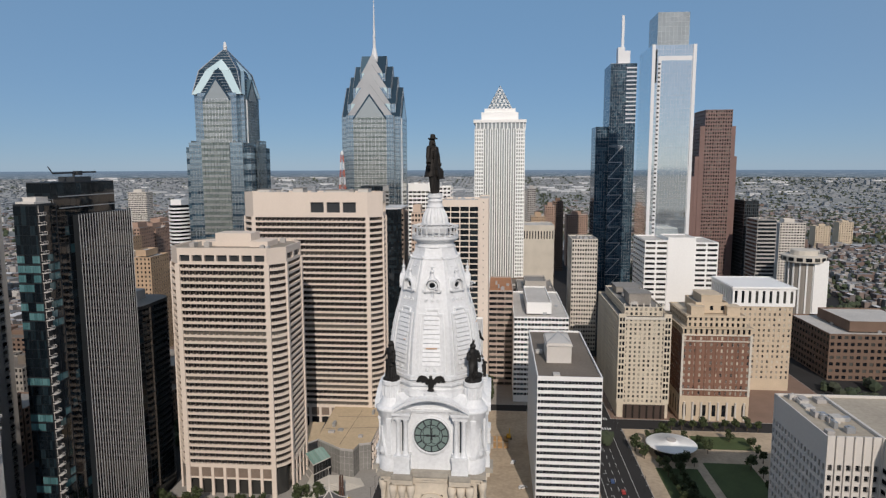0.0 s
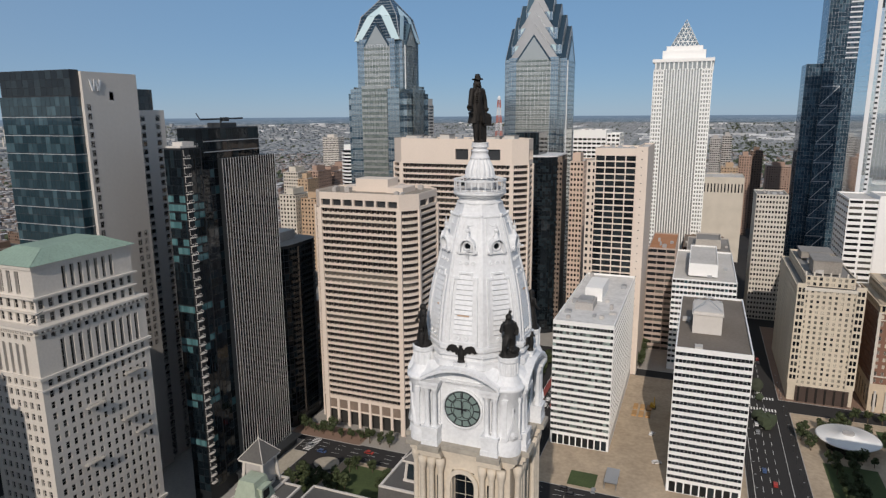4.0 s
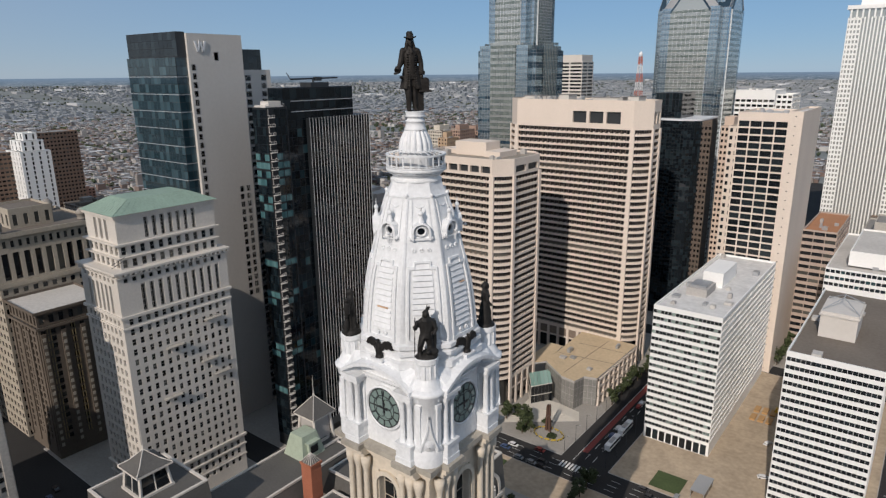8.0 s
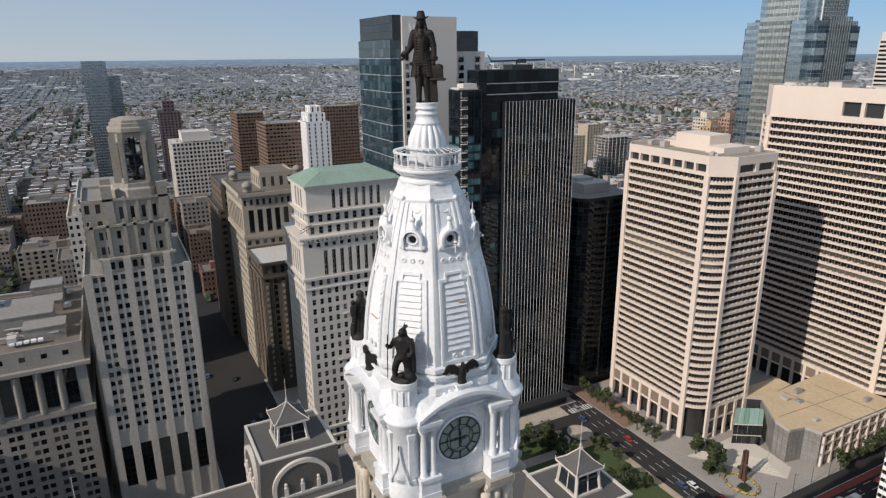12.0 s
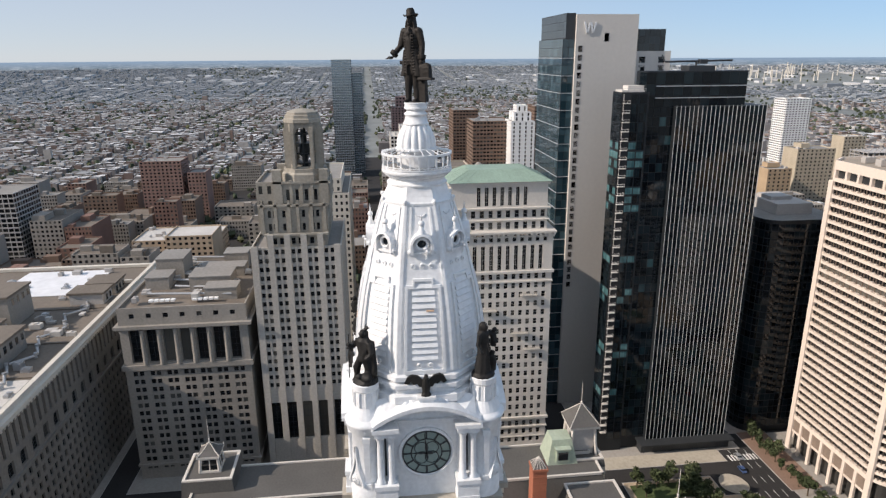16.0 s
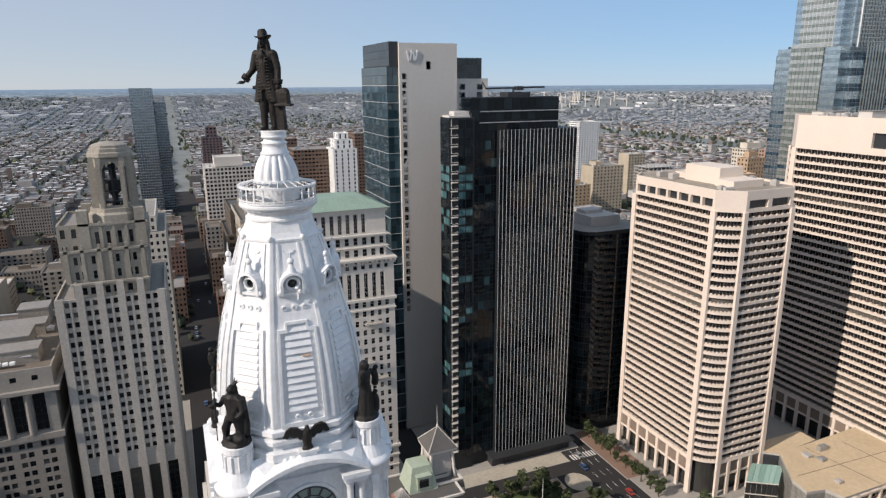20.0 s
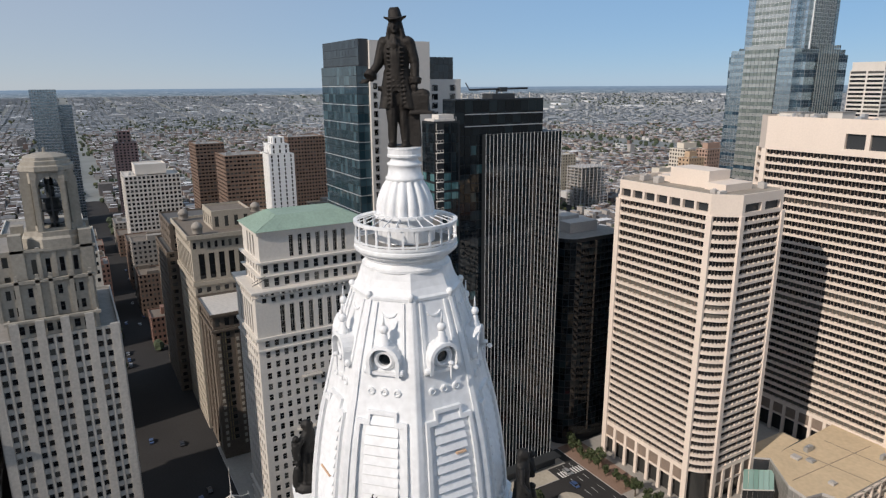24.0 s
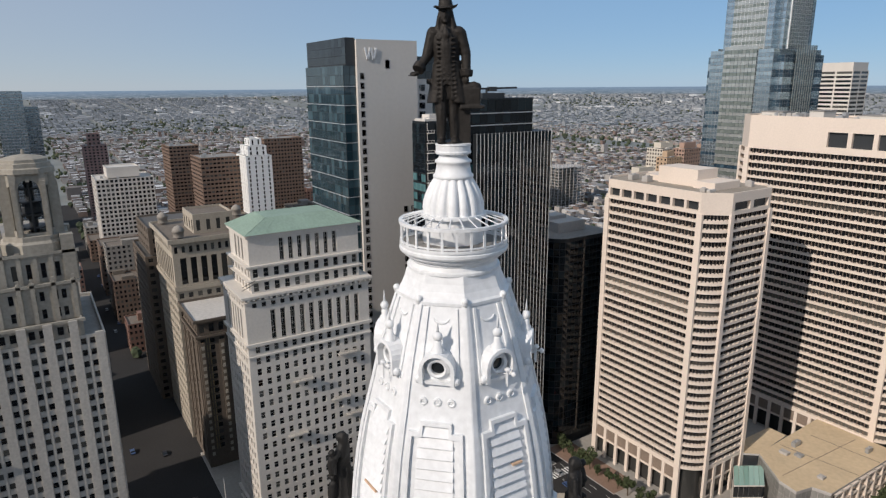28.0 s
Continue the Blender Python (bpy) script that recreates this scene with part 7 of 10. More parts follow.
# neck, deck, fluted cap
g = G()
g.lathe([(4.7, 143.4), (5.05, 143.55), (5.05, 143.8), (4.8, 143.95), (4.45, 144.5), (4.2, 145.1), (4.02, 145.75)], 8, 0, 0, 0, math.pi / 8)
part("neck_collar", g, [WHITE], tower)
g = G()
g.lathe([(3.75, 145.6), (3.95, 145.75), (3.95, 145.95), (3.72, 146.05), (3.6, 146.35), (3.72, 146.5), (3.72, 146.62), (4.0, 146.75), (4.22, 146.95), (4.22, 147.1), (4.5, 147.2), (4.58, 147.35), (4.58, 147.55), (4.45, 147.62), (4.45, 147.78), (4.35, 147.8)], 56)
part("neck", g, [WHITE], tower)
for k in range(8):
    a = k * math.pi / 4
    g = G()
    for j in range(7):
        b0, b1 = math.pi * (1.1 + 0.8 * j / 7), math.pi * (1.1 + 0.8 * (j + 1) / 7)
        p0, p1 = skin(k, 0.34 * math.cos(b0), 142.75 + 0.5 * math.sin(b0), 0.04), skin(k, 0.34 * math.cos(b1), 142.75 + 0.5 * math.sin(b1), 0.04)
        g.rod(p0, p1, 0.05 + 0.06 * math.sin(math.pi * (j + 0.5) / 7), n=6)
    part("swag", g, [WHITE], tower)
g = G()
g.lathe([(4.35, 147.78), (2.3, 147.9)], 40)
part("deck_floor", g, [ROOF_G], tower)
g = G()
g.box(-0.06, -0.1, 0, 0.06, 0.1, 1.95)
post = g.mesh("deck_post", [WHITE])
for k in range(24):
    a = 2 * math.pi * k / 24
    put("deck_post", post, tower, Matrix.Translation((4.42 * math.cos(a), 4.42 * math.sin(a), 147.75)) @ Matrix.Rotation(a, 4, "Z"))
for z, r0, r1, h in ((149.5, 4.28, 4.58, 0.26), (148.05, 4.36, 4.52, 0.12), (147.75, 4.34, 4.54, 0.2)):
    g = G()
    g.lathe([(r0, z), (r1, z), (r1, z + h), (r0, z + h), (r0, z)], 48, cap=False)
    part("deck_rail", g, [WHITE], tower)
for k in range(24):
    a = 2 * math.pi * (k + 0.5) / 24
    g = G()
    g.rod((4.42 * math.cos(a), 4.42 * math.sin(a), 149.7), (2.5 * math.cos(a), 2.5 * math.sin(a), 150.25), 0.05, n=5)
    part("deck_canopy_bar", g, [WHITE], tower)
PALE = bpy.data.materials.new("clear_glass")
PALE.use_nodes = True
PALE.node_tree.nodes["Principled BSDF"].inputs["Transmission Weight"].default_value = 1.0
PALE.node_tree.nodes["Principled BSDF"].inputs["Roughness"].default_value = 0.02
PALE.node_tree.nodes["Principled BSDF"].inputs["IOR"].default_value = 1.1
for k in range(24):
    a, b = 2 * math.pi * (k + 0.04) / 24, 2 * math.pi * (k + 0.96) / 24
    g = G()
    g.quad(*[(4.4 * math.cos(q), 4.4 * math.sin(q), z) for q, z in ((a, 148.12), (b, 148.12), (b, 149.52), (a, 149.52))])
    o = part("deck_pane", g, [PALE], tower)
    o.visible_shadow = False
g = G()
g.lathe([(2.35, 147.9), (2.35, 149.9), (2.75, 150.0), (2.75, 150.3)], 32)
part("cap_drum", g, [WHITE], tower)
# fluted bell of the cap
g = G()
N = 96
i = 0
prof = [(2.42, 150.0), (2.56, 150.3), (2.58, 150.7), (2.52, 151.2), (2.38, 151.7), (2.18, 152.2), (1.92, 152.7), (1.66, 153.1), (1.5, 153.3)]
for r, z in prof:
    for k in range(N):
        a = 2 * math.pi * k / N
        w = 0.84 + 0.16 * abs(math.sin(8 * a)) ** 0.5
        g.v.append((r * w * math.cos(a), r * w * math.sin(a), z))
for s in range(len(prof) - 1):
    for k in range(N):
        j = (k + 1) % N
        g.f.append((s * N + k, s * N + j, (s + 1) * N + j, (s + 1) * N + k))
        g.m.append(0)
part("fluted_cap", g, [WHITE], tower, "", True)
g = G()
g.lathe([(1.5, 153.1), (1.66, 153.2), (1.66, 153.42), (1.5, 153.55), (1.42, 154.0), (1.36, 154.35), (1.5, 154.45), (1.5, 154.6), (1.25, 154.75), (1.15, 155.0), (1.3, 155.1), (1.1, 155.15)], 32)
part("cap_collar", g, [WHITE], tower, "", True)
g = G()
g.lathe([(1.15, 155.05), (1.46, 155.15), (1.48, 155.3), (1.42, 155.4), (1.42, 155.8), (1.48, 155.85), (1.45, 155.95)], 24)
part("statue_plinth", g, [WHITE], tower)

# mouldings under the dome
for k, (r0, z0, z1) in enumerate(((9.35, 121.6, 122.2), (9.5, 120.6, 121.1), (9.7, 118.6, 119.6))):
    g = G()
    c = 1 / math.cos(math.pi / 8)
    g.lathe([((r0 - 0.3) * c, z0 - 0.2), (r0 * c, z0), (r0 * c, z1), ((r0 - 0.5) * c, z1 + 0.15)], 8, 0, 0, 0, math.pi / 8)
    part("moulding", g, [WHITE], tower)

# clock stage: body, corner bastions, columns, arched hoods, clocks
g = G()
g.box(-8.7, -8.7, 103.85, 8.7, 8.7, 117.6)
part("clock_stage", g, [WHITE], tower)
for sx in (-1, 1):
    for sy in (-1, 1):
        x, y = 7.75 * sx, 7.75 * sy
        g = G()
        g.lathe([(2.45, 103.85), (2.45, 106.4), (2.2, 106.7), (2.1, 114.2), (2.5, 114.6), (2.5, 115.3), (2.8, 115.6), (2.9, 116.1), (2.6, 116.2), (2.3, 116.6)], 20, x, y)
        part("corner_bastion", g, [WHITE], tower, "", True)
        g = G()
        g.lathe([(2.3, 116.6), (1.9, 117.4), (1.62, 118.0), (1.6, 120.2), (1.78, 120.5), (1.78, 121.2), (1.6, 121.3)], 24, x, y)
        for j in range(12):
            a = 2 * math.pi * j / 12
            g.rod((x + 1.64 * math.cos(a), y + 1.64 * math.sin(a), 118.2), (x + 1.64 * math.cos(a), y + 1.64 * math.sin(a), 120.2), 0.16, n=6)
        part("figure_pedestal", g, [WHITE], tower)
        # scroll console at the corner
        g = G()
        d = Vector((sx, sy, 0)).normalized()
        t = Vector((-d.y, d.x, 0))
        c0 = Vector((x, y, 0)) + d * 2.05
        face = lambda u_, o_, z_: tuple((c0 + t * u_ + d * o_ + Vector((0, 0, z_))))
        rows_ = [(112.6, 0.12), (111.4, 0.2), (110.2, 0.38), (109.2, 0.62), (108.3, 0.95), (107.6, 1.25), (107.0, 1.4)]
        for (za, wa), (zb, wb) in zip(rows_, rows_[1:]):
            for u0, u1, u2, u3, o_ in ((-wb, -wb + 0.22, -wa + 0.22, -wa, 0.42), (wb - 0.22, wb, wa, wa - 0.22, 0.42), (-wb + 0.2, wb - 0.2, wa - 0.2, -wa + 0.2, 0.24)):
                g.quad(face(u0, o_, zb), face(u1, o_, zb), face(u2, o_, za), face(u3, o_, za))
            for sg in (-1, 1):
                g.quad(face(sg * wb, -0.4, zb), face(sg * wb, 0.42, zb), face(sg * wa, 0.42, za), face(sg * wa, -0.4, za))
        for r_, o_ in ((0.85, 0.34), (0.62, 0.5), (0.34, 0.62)):
            for k_ in range(16):
                a0, a1 = k_ * math.pi / 8, (k_ + 1) * math.pi / 8
                g.quad(face(r_ * math.cos(a0), o_, 107.6 + r_ * math.sin(a0)), face(r_ * math.cos(a1), o_, 107.6 + r_ * math.sin(a1)), face((r_ - 0.2) * math.cos(a1), o_ + 0.08, 107.6 + (r_ - 0.2) * math.sin(a1)), face((r_ - 0.2) * math.cos(a0), o_ + 0.08, 107.6 + (r_ - 0.2) * math.sin(a0)))
                g.quad(face(r_ * math.cos(a0), o_ - 0.3, 107.6 + r_ * math.sin(a0)), face(r_ * math.cos(a1), o_ - 0.3, 107.6 + r_ * math.sin(a1)), face(r_ * math.cos(a1), o_, 107.6 + r_ * math.sin(a1)), face(r_ * math.cos(a0), o_, 107.6 + r_ * math.sin(a0)))
        for k_ in range(9):
            g.box(c0.x + t.x * (-1.5 + 0.375 * k_) - d.x * 0.15 - 0.09, c0.y + t.y * (-1.5 + 0.375 * k_) - d.y * 0.15 - 0.09, 114.75, c0.x + t.x * (-1.5 + 0.375 * k_) - d.x * 0.15 + 0.09, c0.y + t.y * (-1.5 + 0.375 * k_) - d.y * 0.15 + 0.09, 115.2)
        part("scroll_console", g, [WHITE], tower)
        for an_ in (-0.72, 0.72):
            g = G()
            pd = Vector((d.x * math.cos(an_) - d.y * math.sin(an_), d.x * math.sin(an_) + d.y * math.cos(an_), 0))
            pt = Vector((-pd.y, pd.x, 0))
            c1 = Vector((x, y, 0)) + pd * 2.2
            for za, zb, hw_, o_ in ((106.6, 107.3, 0.5, 0.34), (107.3, 113.4, 0.38, 0.2), (113.4, 114.2, 0.5, 0.32)):
                q4 = [c1 + pt * (hw_ * u_) + pd * v_ for u_, v_ in ((-1, -0.4), (1, -0.4), (1, o_), (-1, o_))]
                g.prism([tuple(p.xy) for p in q4][::-1], za, zb, bottom=True)
            part("bastion_pilaster", g, [WHITE], tower)
        # roof slope between hood and figure
        g = G()
        g.poly([(sx * 10.9, sy * 4.6, 117.3), (sx * 10.9, sy * 6.4, 116.2), (sx * 8.5, sy * 6.5, 118.8), (sx * 8.2, sy * 3.5, 119.2)])
        g.poly([(sx * 4.6, sy * 10.9, 117.3), (sx * 3.5, sy * 8.2, 119.2), (sx * 6.5, sy * 8.5, 118.8), (sx * 6.4, sy * 10.9, 116.2)])
        g.poly([(sx * 10.9, sy * 6.4, 116.2), (sx * 8.8, sy * 8.8, 117.0), (sx * 7, sy * 7, 119), (sx * 8.5, sy * 6.5, 118.8)])
        g.poly([(sx * 6.4, sy * 10.9, 116.2), (sx * 6.5, sy * 8.5, 118.8), (sx * 7, sy * 7, 119), (sx * 8.8, sy * 8.8, 117.0)])
        part("roof_slope", g, [WHITE], tower)

for q in range(4):
    R = Matrix.Rotation(q * math.pi / 2, 4, "Z")
    # local: this face looks along -y
    for x in (-6.15, -4.75, 4.75, 6.15):
        g = G()
        g.lathe([(0.62, 107.3), (0.62, 107.6), (0.48, 107.8), (0.45, 110), (0.40, 113.4), (0.42, 113.5), (0.62, 114.1), (0.66, 114.4)], 14, x, -10.0)
        part("column", g.move(R), [WHITE], tower, "", True)
    for s in (-1, 1):
        g = G()
        g.box(s * 5.45 - 1.45, -10.9, 104.3, s * 5.45 + 1.45, -8.6, 106.7)
        g.box(s * 5.45 - 1.6, -11.05, 106.7, s * 5.45 + 1.6, -8.6, 107.3)
        g.box(s * 5.45 - 1.55, -11.0, 103.85, s * 5.45 + 1.55, -8.6, 104.8)
        part("column_pedestal", g.move(R), [WHITE], tower)
        g = G()
        g.box(s * 5.45 - 1.35, -9.0, 106.7, s * 5.45 + 1.35, -8.6, 114.4)
        part("pilaster", g.move(R), [WHITE], tower)
        g = G()
        g.box(s * 5.45 - 1.45, -10.75, 114.4, s * 5.45 + 1.45, -8.6, 115.2)
        g.box(s * 5.45 - 1.75, -11.1, 115.2, s * 5.45 + 1.75, -8.6, 115.75)
        part("entablature", g.move(R), [WHITE], tower)
    # arched hood: a curved slab
    g = G()
    n = 20
    L, zc = 7.1, 115.75
    pts = [(L * (-1 + 2 * j / n), zc + 2.5 * (1 - (-1 + 2 * j / n) ** 2)) for j in range(n + 1)]
    for (x0, z0), (x1, z1) in zip(pts, pts[1:]):
        g.quad((x0, -11.1, z0), (x1, -11.1, z1), (x1, -11.1, z1 + 0.55), (x0, -11.1, z0 + 0.55))
        g.quad((x0, -11.1, z0 + 0.55), (x1, -11.1, z1 + 0.55), (x1, -7.6, z1 + 1.15), (x0, -7.6, z0 + 1.15))
        g.quad((x0, -8.7, z0), (x1, -8.7, z1), (x1, -11.1, z1), (x0, -11.1, z0))
        g.quad((x0, -10.2, z0 - 0.45), (x1, -10.2, z1 - 0.45), (x1, -10.2, z1), (x0, -10.2, z0))
        g.quad((x0, -8.7, z0 - 0.45), (x1, -8.7, z1 - 0.45), (x1, -10.2, z1 - 0.45), (x0, -10.2, z0 - 0.45))
    g.quad((-L, -11.1, zc), (-L, -11.1, zc + 0.55), (-L, -7.6, zc + 1.15), (-L, -7.6, zc))
    g.quad((L, -11.1, zc + 0.55), (L, -11.1, zc), (L, -7.6, zc), (L, -7.6, zc + 1.15))
    part("arched_hood", g.move(R), [WHITE], tower)
    g = G()
    g.box(-4.2, -9.25, 115.5, 4.2, -8.6, 115.85)
    for j in range(15):
        g.box(-3.9 + j * 0.54, -9.1, 115.15, -3.6 + j * 0.54, -8.6, 115.5)
    part("dentil_course", g.move(R), [WHITE], tower)
    # eagle's pedestal
    g = G()
    g.box(-0.95, -10.2, 118.3, 0.95, -8.6, 119.6)
    g.box(-1.2, -10.4, 119.4, 1.2, -8.6, 119.7)
    stand = part("eagle_pedestal", g.move(R), [WHITE], tower)
    for s in (-1, 1):
        g = G()
        g.loft([(s * 0.9, -9.5, 118.0, 0.25, 0.35), (s * 1.5, -9.6, 118.7, 0.55, 0.4), (s * 1.9, -9.6, 119.1, 0.4, 0.3)], 8)
        g.ball((s * 2.6, -9.6, 118.55), (0.5, 0.35, 0.45), 8, 5)
        part("scroll", g.move(R), [WHITE], stand, "", True)
    # clock: rim, face, ring bars, hands
    cz, cy = 110.75, -8.95
    g = G()
    n = 40
    for j in range(n):
        a0, a1 = 2 * math.pi * j / n, 2 * math.pi * (j + 1) / n
        for r0, y0, r1, y1 in ((3.75, -8.7, 3.75, -9.1), (3.75, -9.1, 3.45, -9.2), (3.45, -9.2, 3.3, -8.95)):
            g.quad((r0 * math.cos(a0), y0, cz + r0 * math.sin(a0)), (r0 * math.cos(a1), y0, cz + r0 * math.sin(a1)), (r1 * math.cos(a1), y1, cz + r1 * math.sin(a1)), (r1 * math.cos(a0), y1, cz + r1 * math.sin(a0)))
    clock = part("clock_rim", g.move(R), [WHITE], tower)
    g = G()
    g.poly([(3.3 * math.cos(2 * math.pi * j / n), cy, cz + 3.3 * math.sin(2 * math.pi * j / n)) for j in range(n)])
    part("clock_face", g.move(R), [CLOCK], clock, "grey-green glass dial")
    g = G()

    def hoop(r0, r1, cx=0.0, cz2=cz, nn=36, y=-9.02):
        for j in range(nn):
            a0, a1 = 2 * math.pi * j / nn, 2 * math.pi * (j + 1) / nn
            g.quad((cx + r0 * math.cos(a0), y, cz2 + r0 * math.sin(a0)), (cx + r0 * math.cos(a1), y, cz2 + r0 * math.sin(a1)), (cx + r1 * math.cos(a1), y, cz2 + r1 * math.sin(a1)), (cx + r1 * math.cos(a0), y, cz2 + r1 * math.sin(a0)))

    hoop(3.28, 3.1)
    hoop(2.15, 1.98)
    for j in range(4):
        a = math.pi / 4 + j * math.pi / 2
        hoop(0.95, 0.83, 1.0 * math.cos(a), cz + 1.0 * math.sin(a), 18)
    for j in range(12):
        a = j * math.pi / 6
        c, s = math.cos(a), math.sin(a)
        w = 0.13
        g.quad((2.1 * c - w * s, -9.03, cz + 2.1 * s + w * c), (2.1 * c + w * s, -9.03, cz + 2.1 * s - w * c), (3.2 * c + w * s, -9.03, cz + 3.2 * s - w * c), (3.2 * c - w * s, -9.03, cz + 3.2 * s + w * c))
    part("clock_tracery", g.move(R), [IRON], clock)
    for nm, L2, w, a in (("minute_hand", 3.0, 0.16, radians(95)), ("hour_hand", 2.1, 0.22, radians(178))):
        g = G()
        c, s = math.cos(a), math.sin(a)
        p = [(-0.8 * c - w * s, cz - 0.8 * s + w * c), (-0.8 * c + w * s, cz - 0.8 * s - w * c), (L2 * c + 0.03 * s, cz + L2 * s - 0.03 * c), (L2 * c - 0.03 * s, cz + L2 * s + 0.03 * c)]
        for y in (-9.08, -9.14):
            g.poly([(x, y, z) for x, z in p])
        for j in range(4):
            A, B = p[j], p[(j + 1) % 4]
            g.quad((A[0], -9.08, A[1]), (B[0], -9.08, B[1]), (B[0], -9.14, B[1]), (A[0], -9.14, A[1]))
        part(nm, g.move(R), [IRON], clock)
    # slit windows beside the columns and the stone cornice below
    g = G()
    for s in (-1, 1):
        g.box(s * 5.45 - 0.12, -9.04, 107.6, s * 5.45 + 0.12, -8.9, 113.8)
    part("slit", g.move(R), [IRON], tower)

# stone shaft below the clocks
for z, o, h, m in ((103.0, 11.6, 0.9, STONE_D), (102.2, 11.0, 0.8, STONE), (101.5, 10.5, 0.7, STONE)):
    g = G()
    for x0, x1 in ((-o, o),):
        for s in (-1, 1):
            g.box(-o, s * 5.45 - 2, z, o, s * 5.45 + 2, z + h)
            g.box(s * 5.45 - 2, -o, z + 0.002, s * 5.45 + 2, o, z + h + 0.002)
        g.box(-o + 1.3, -o + 1.3, z - 0.003, o - 1.3, o - 1.3, z + h - 0.003)
    part("stone_cornice", g, [m], tower)
wins, arch, g = [], [], G()
block(g, wins, -8.6, 8.6, -8.6, 8.6, 34, 82, {}, roof=0)
block(g, arch, -8.6, 8.6, -8.6, 8.6, 82, 101.6, {k: dict(cols=1, rows=1, fw=0.24, fh=0.72, dep=1.4, mb=1) for k in "ENWS"}, roof=0)
part("stone_shaft", g, [STONE], tower)
place_windows(tower, arch, STONE, G_BLK, 10, (1, 4))
for q in range(4):
    R = Matrix.Rotation(q * math.pi / 2, 4, "Z")
    for x in (-7.3, -5.6, -3.9, 3.9, 5.6, 7.3):
        g = G()
        g.lathe([(0.75, 80), (0.75, 84), (0.6, 84.4), (0.55, 90), (0.48, 98.4), (0.5, 98.6), (0.8, 99.8), (0.85, 101.0)], 12, x, -9.6)
        part("stone_column", g.move(R), [STONE], tower, "", True)
    for x in (-4.75, 4.75):
        g = G()
        g.box(x - 0.22, -8.68, 86, x + 0.22, -8.55, 97)
        part("slit_window", g.move(R), [G_BLK], tower)
    g = G()
    n = 14
    for j in range(n):
        a0, a1 = math.pi * j / n, math.pi * (j + 1) / n
        for r0, r1, y in ((2.2, 3.0, -9.1),):
            g.quad((r0 * math.cos(a0), y, 96.2 + r0 * math.sin(a0)), (r1 * math.cos(a0), y, 96.2 + r1 * math.sin(a0)), (r1 * math.cos(a1), y, 96.2 + r1 * math.sin(a1)), (r0 * math.cos(a1), y, 96.2 + r0 * math.sin(a1)))
            g.quad((r1 * math.cos(a0), y, 96.2 + r1 * math.sin(a0)), (r1 * math.cos(a0), -8.6, 96.2 + r1 * math.sin(a0)), (r1 * math.cos(a1), -8.6, 96.2 + r1 * math.sin(a1)), (r1 * math.cos(a1), y, 96.2 + r1 * math.sin(a1)))
            g.quad((r0 * math.cos(a0), -8.62, 96.2 + r0 * math.sin(a0)), (r0 * math.cos(a0), y, 96.2 + r0 * math.sin(a0)), (r0 * math.cos(a1), y, 96.2 + r0 * math.sin(a1)), (r0 * math.cos(a1), -8.62, 96.2 + r0 * math.sin(a1)))
    for s in (-1, 1):
        g.box(s * 2.6 - 0.4, -9.1, 84, s * 2.6 + 0.4, -8.6, 96.2)
    g.box(-3.4, -10.4, 83.2, 3.4, -8.6, 84)
    for j in range(9):
        g.lathe([(0.12, 84), (0.2, 84.4), (0.1, 84.9)], 8, -2.6 + j * 0.65, -10.2)
    g.box(-3.2, -10.4, 84.9, 3.2, -10.0, 85.1)
    part("arched_surround", g.move(R), [STONE], tower)
    g = G()
    g.box(-10.4, -10.6, 79, 10.4, -8.6, 80)
    g.box(-10.2, -10.2, 34, -7.6, -8.6, 79)
    g.box(7.6, -10.2, 34, 10.2, -8.6, 79)
    part("stone_base_pier", g.move(R), [STONE], tower)

# ---- bronze statues: one plain mesh each ----
BRONZE_F = mat("blackened_bronze", (0.02, 0.019, 0.018), 0.6, metal=0.2, var=0.4, fine=3.0, broad=0.6, bump=0.6, spec=0.3)


def cast(ob, size, times):
    """Runs the modelled pieces of a statue together into one cast skin."""
    a = ob.modifiers.new("skin", "REMESH")
    a.mode, a.voxel_size, a.use_smooth_shade = "VOXEL", size, True
    b = ob.modifiers.new("ease", "SMOOTH")
    b.factor, b.iterations = 0.5, times


def rough(g, amount, scale, seed=0.0):
    g.v[:] = [tuple(Vector(p) + Vector(noise.noise_vector((Vector(p) + Vector((seed, seed, seed))) * scale)) * amount) for p in g.v]
    return g


g = G()
# legs, shoes, coat, arms, head, hat, stump with scroll: facing -y
for s, y in ((-0.55, -0.25), (0.5, 0.1)):
    g.loft([(s, y, 0.25, 0.36, 0.42), (s, y, 1.0, 0.4, 0.46), (s, y + 0.05, 2.0, 0.5, 0.55), (s * 0.95, y + 0.1, 3.0, 0.55, 0.6), (s * 0.8, 0.1, 4.3, 0.65, 0.7)], 12)
    g.ball((s * 1.1, y - 0.35, 0.2), (0.36, 0.75, 0.26), 10, 6)
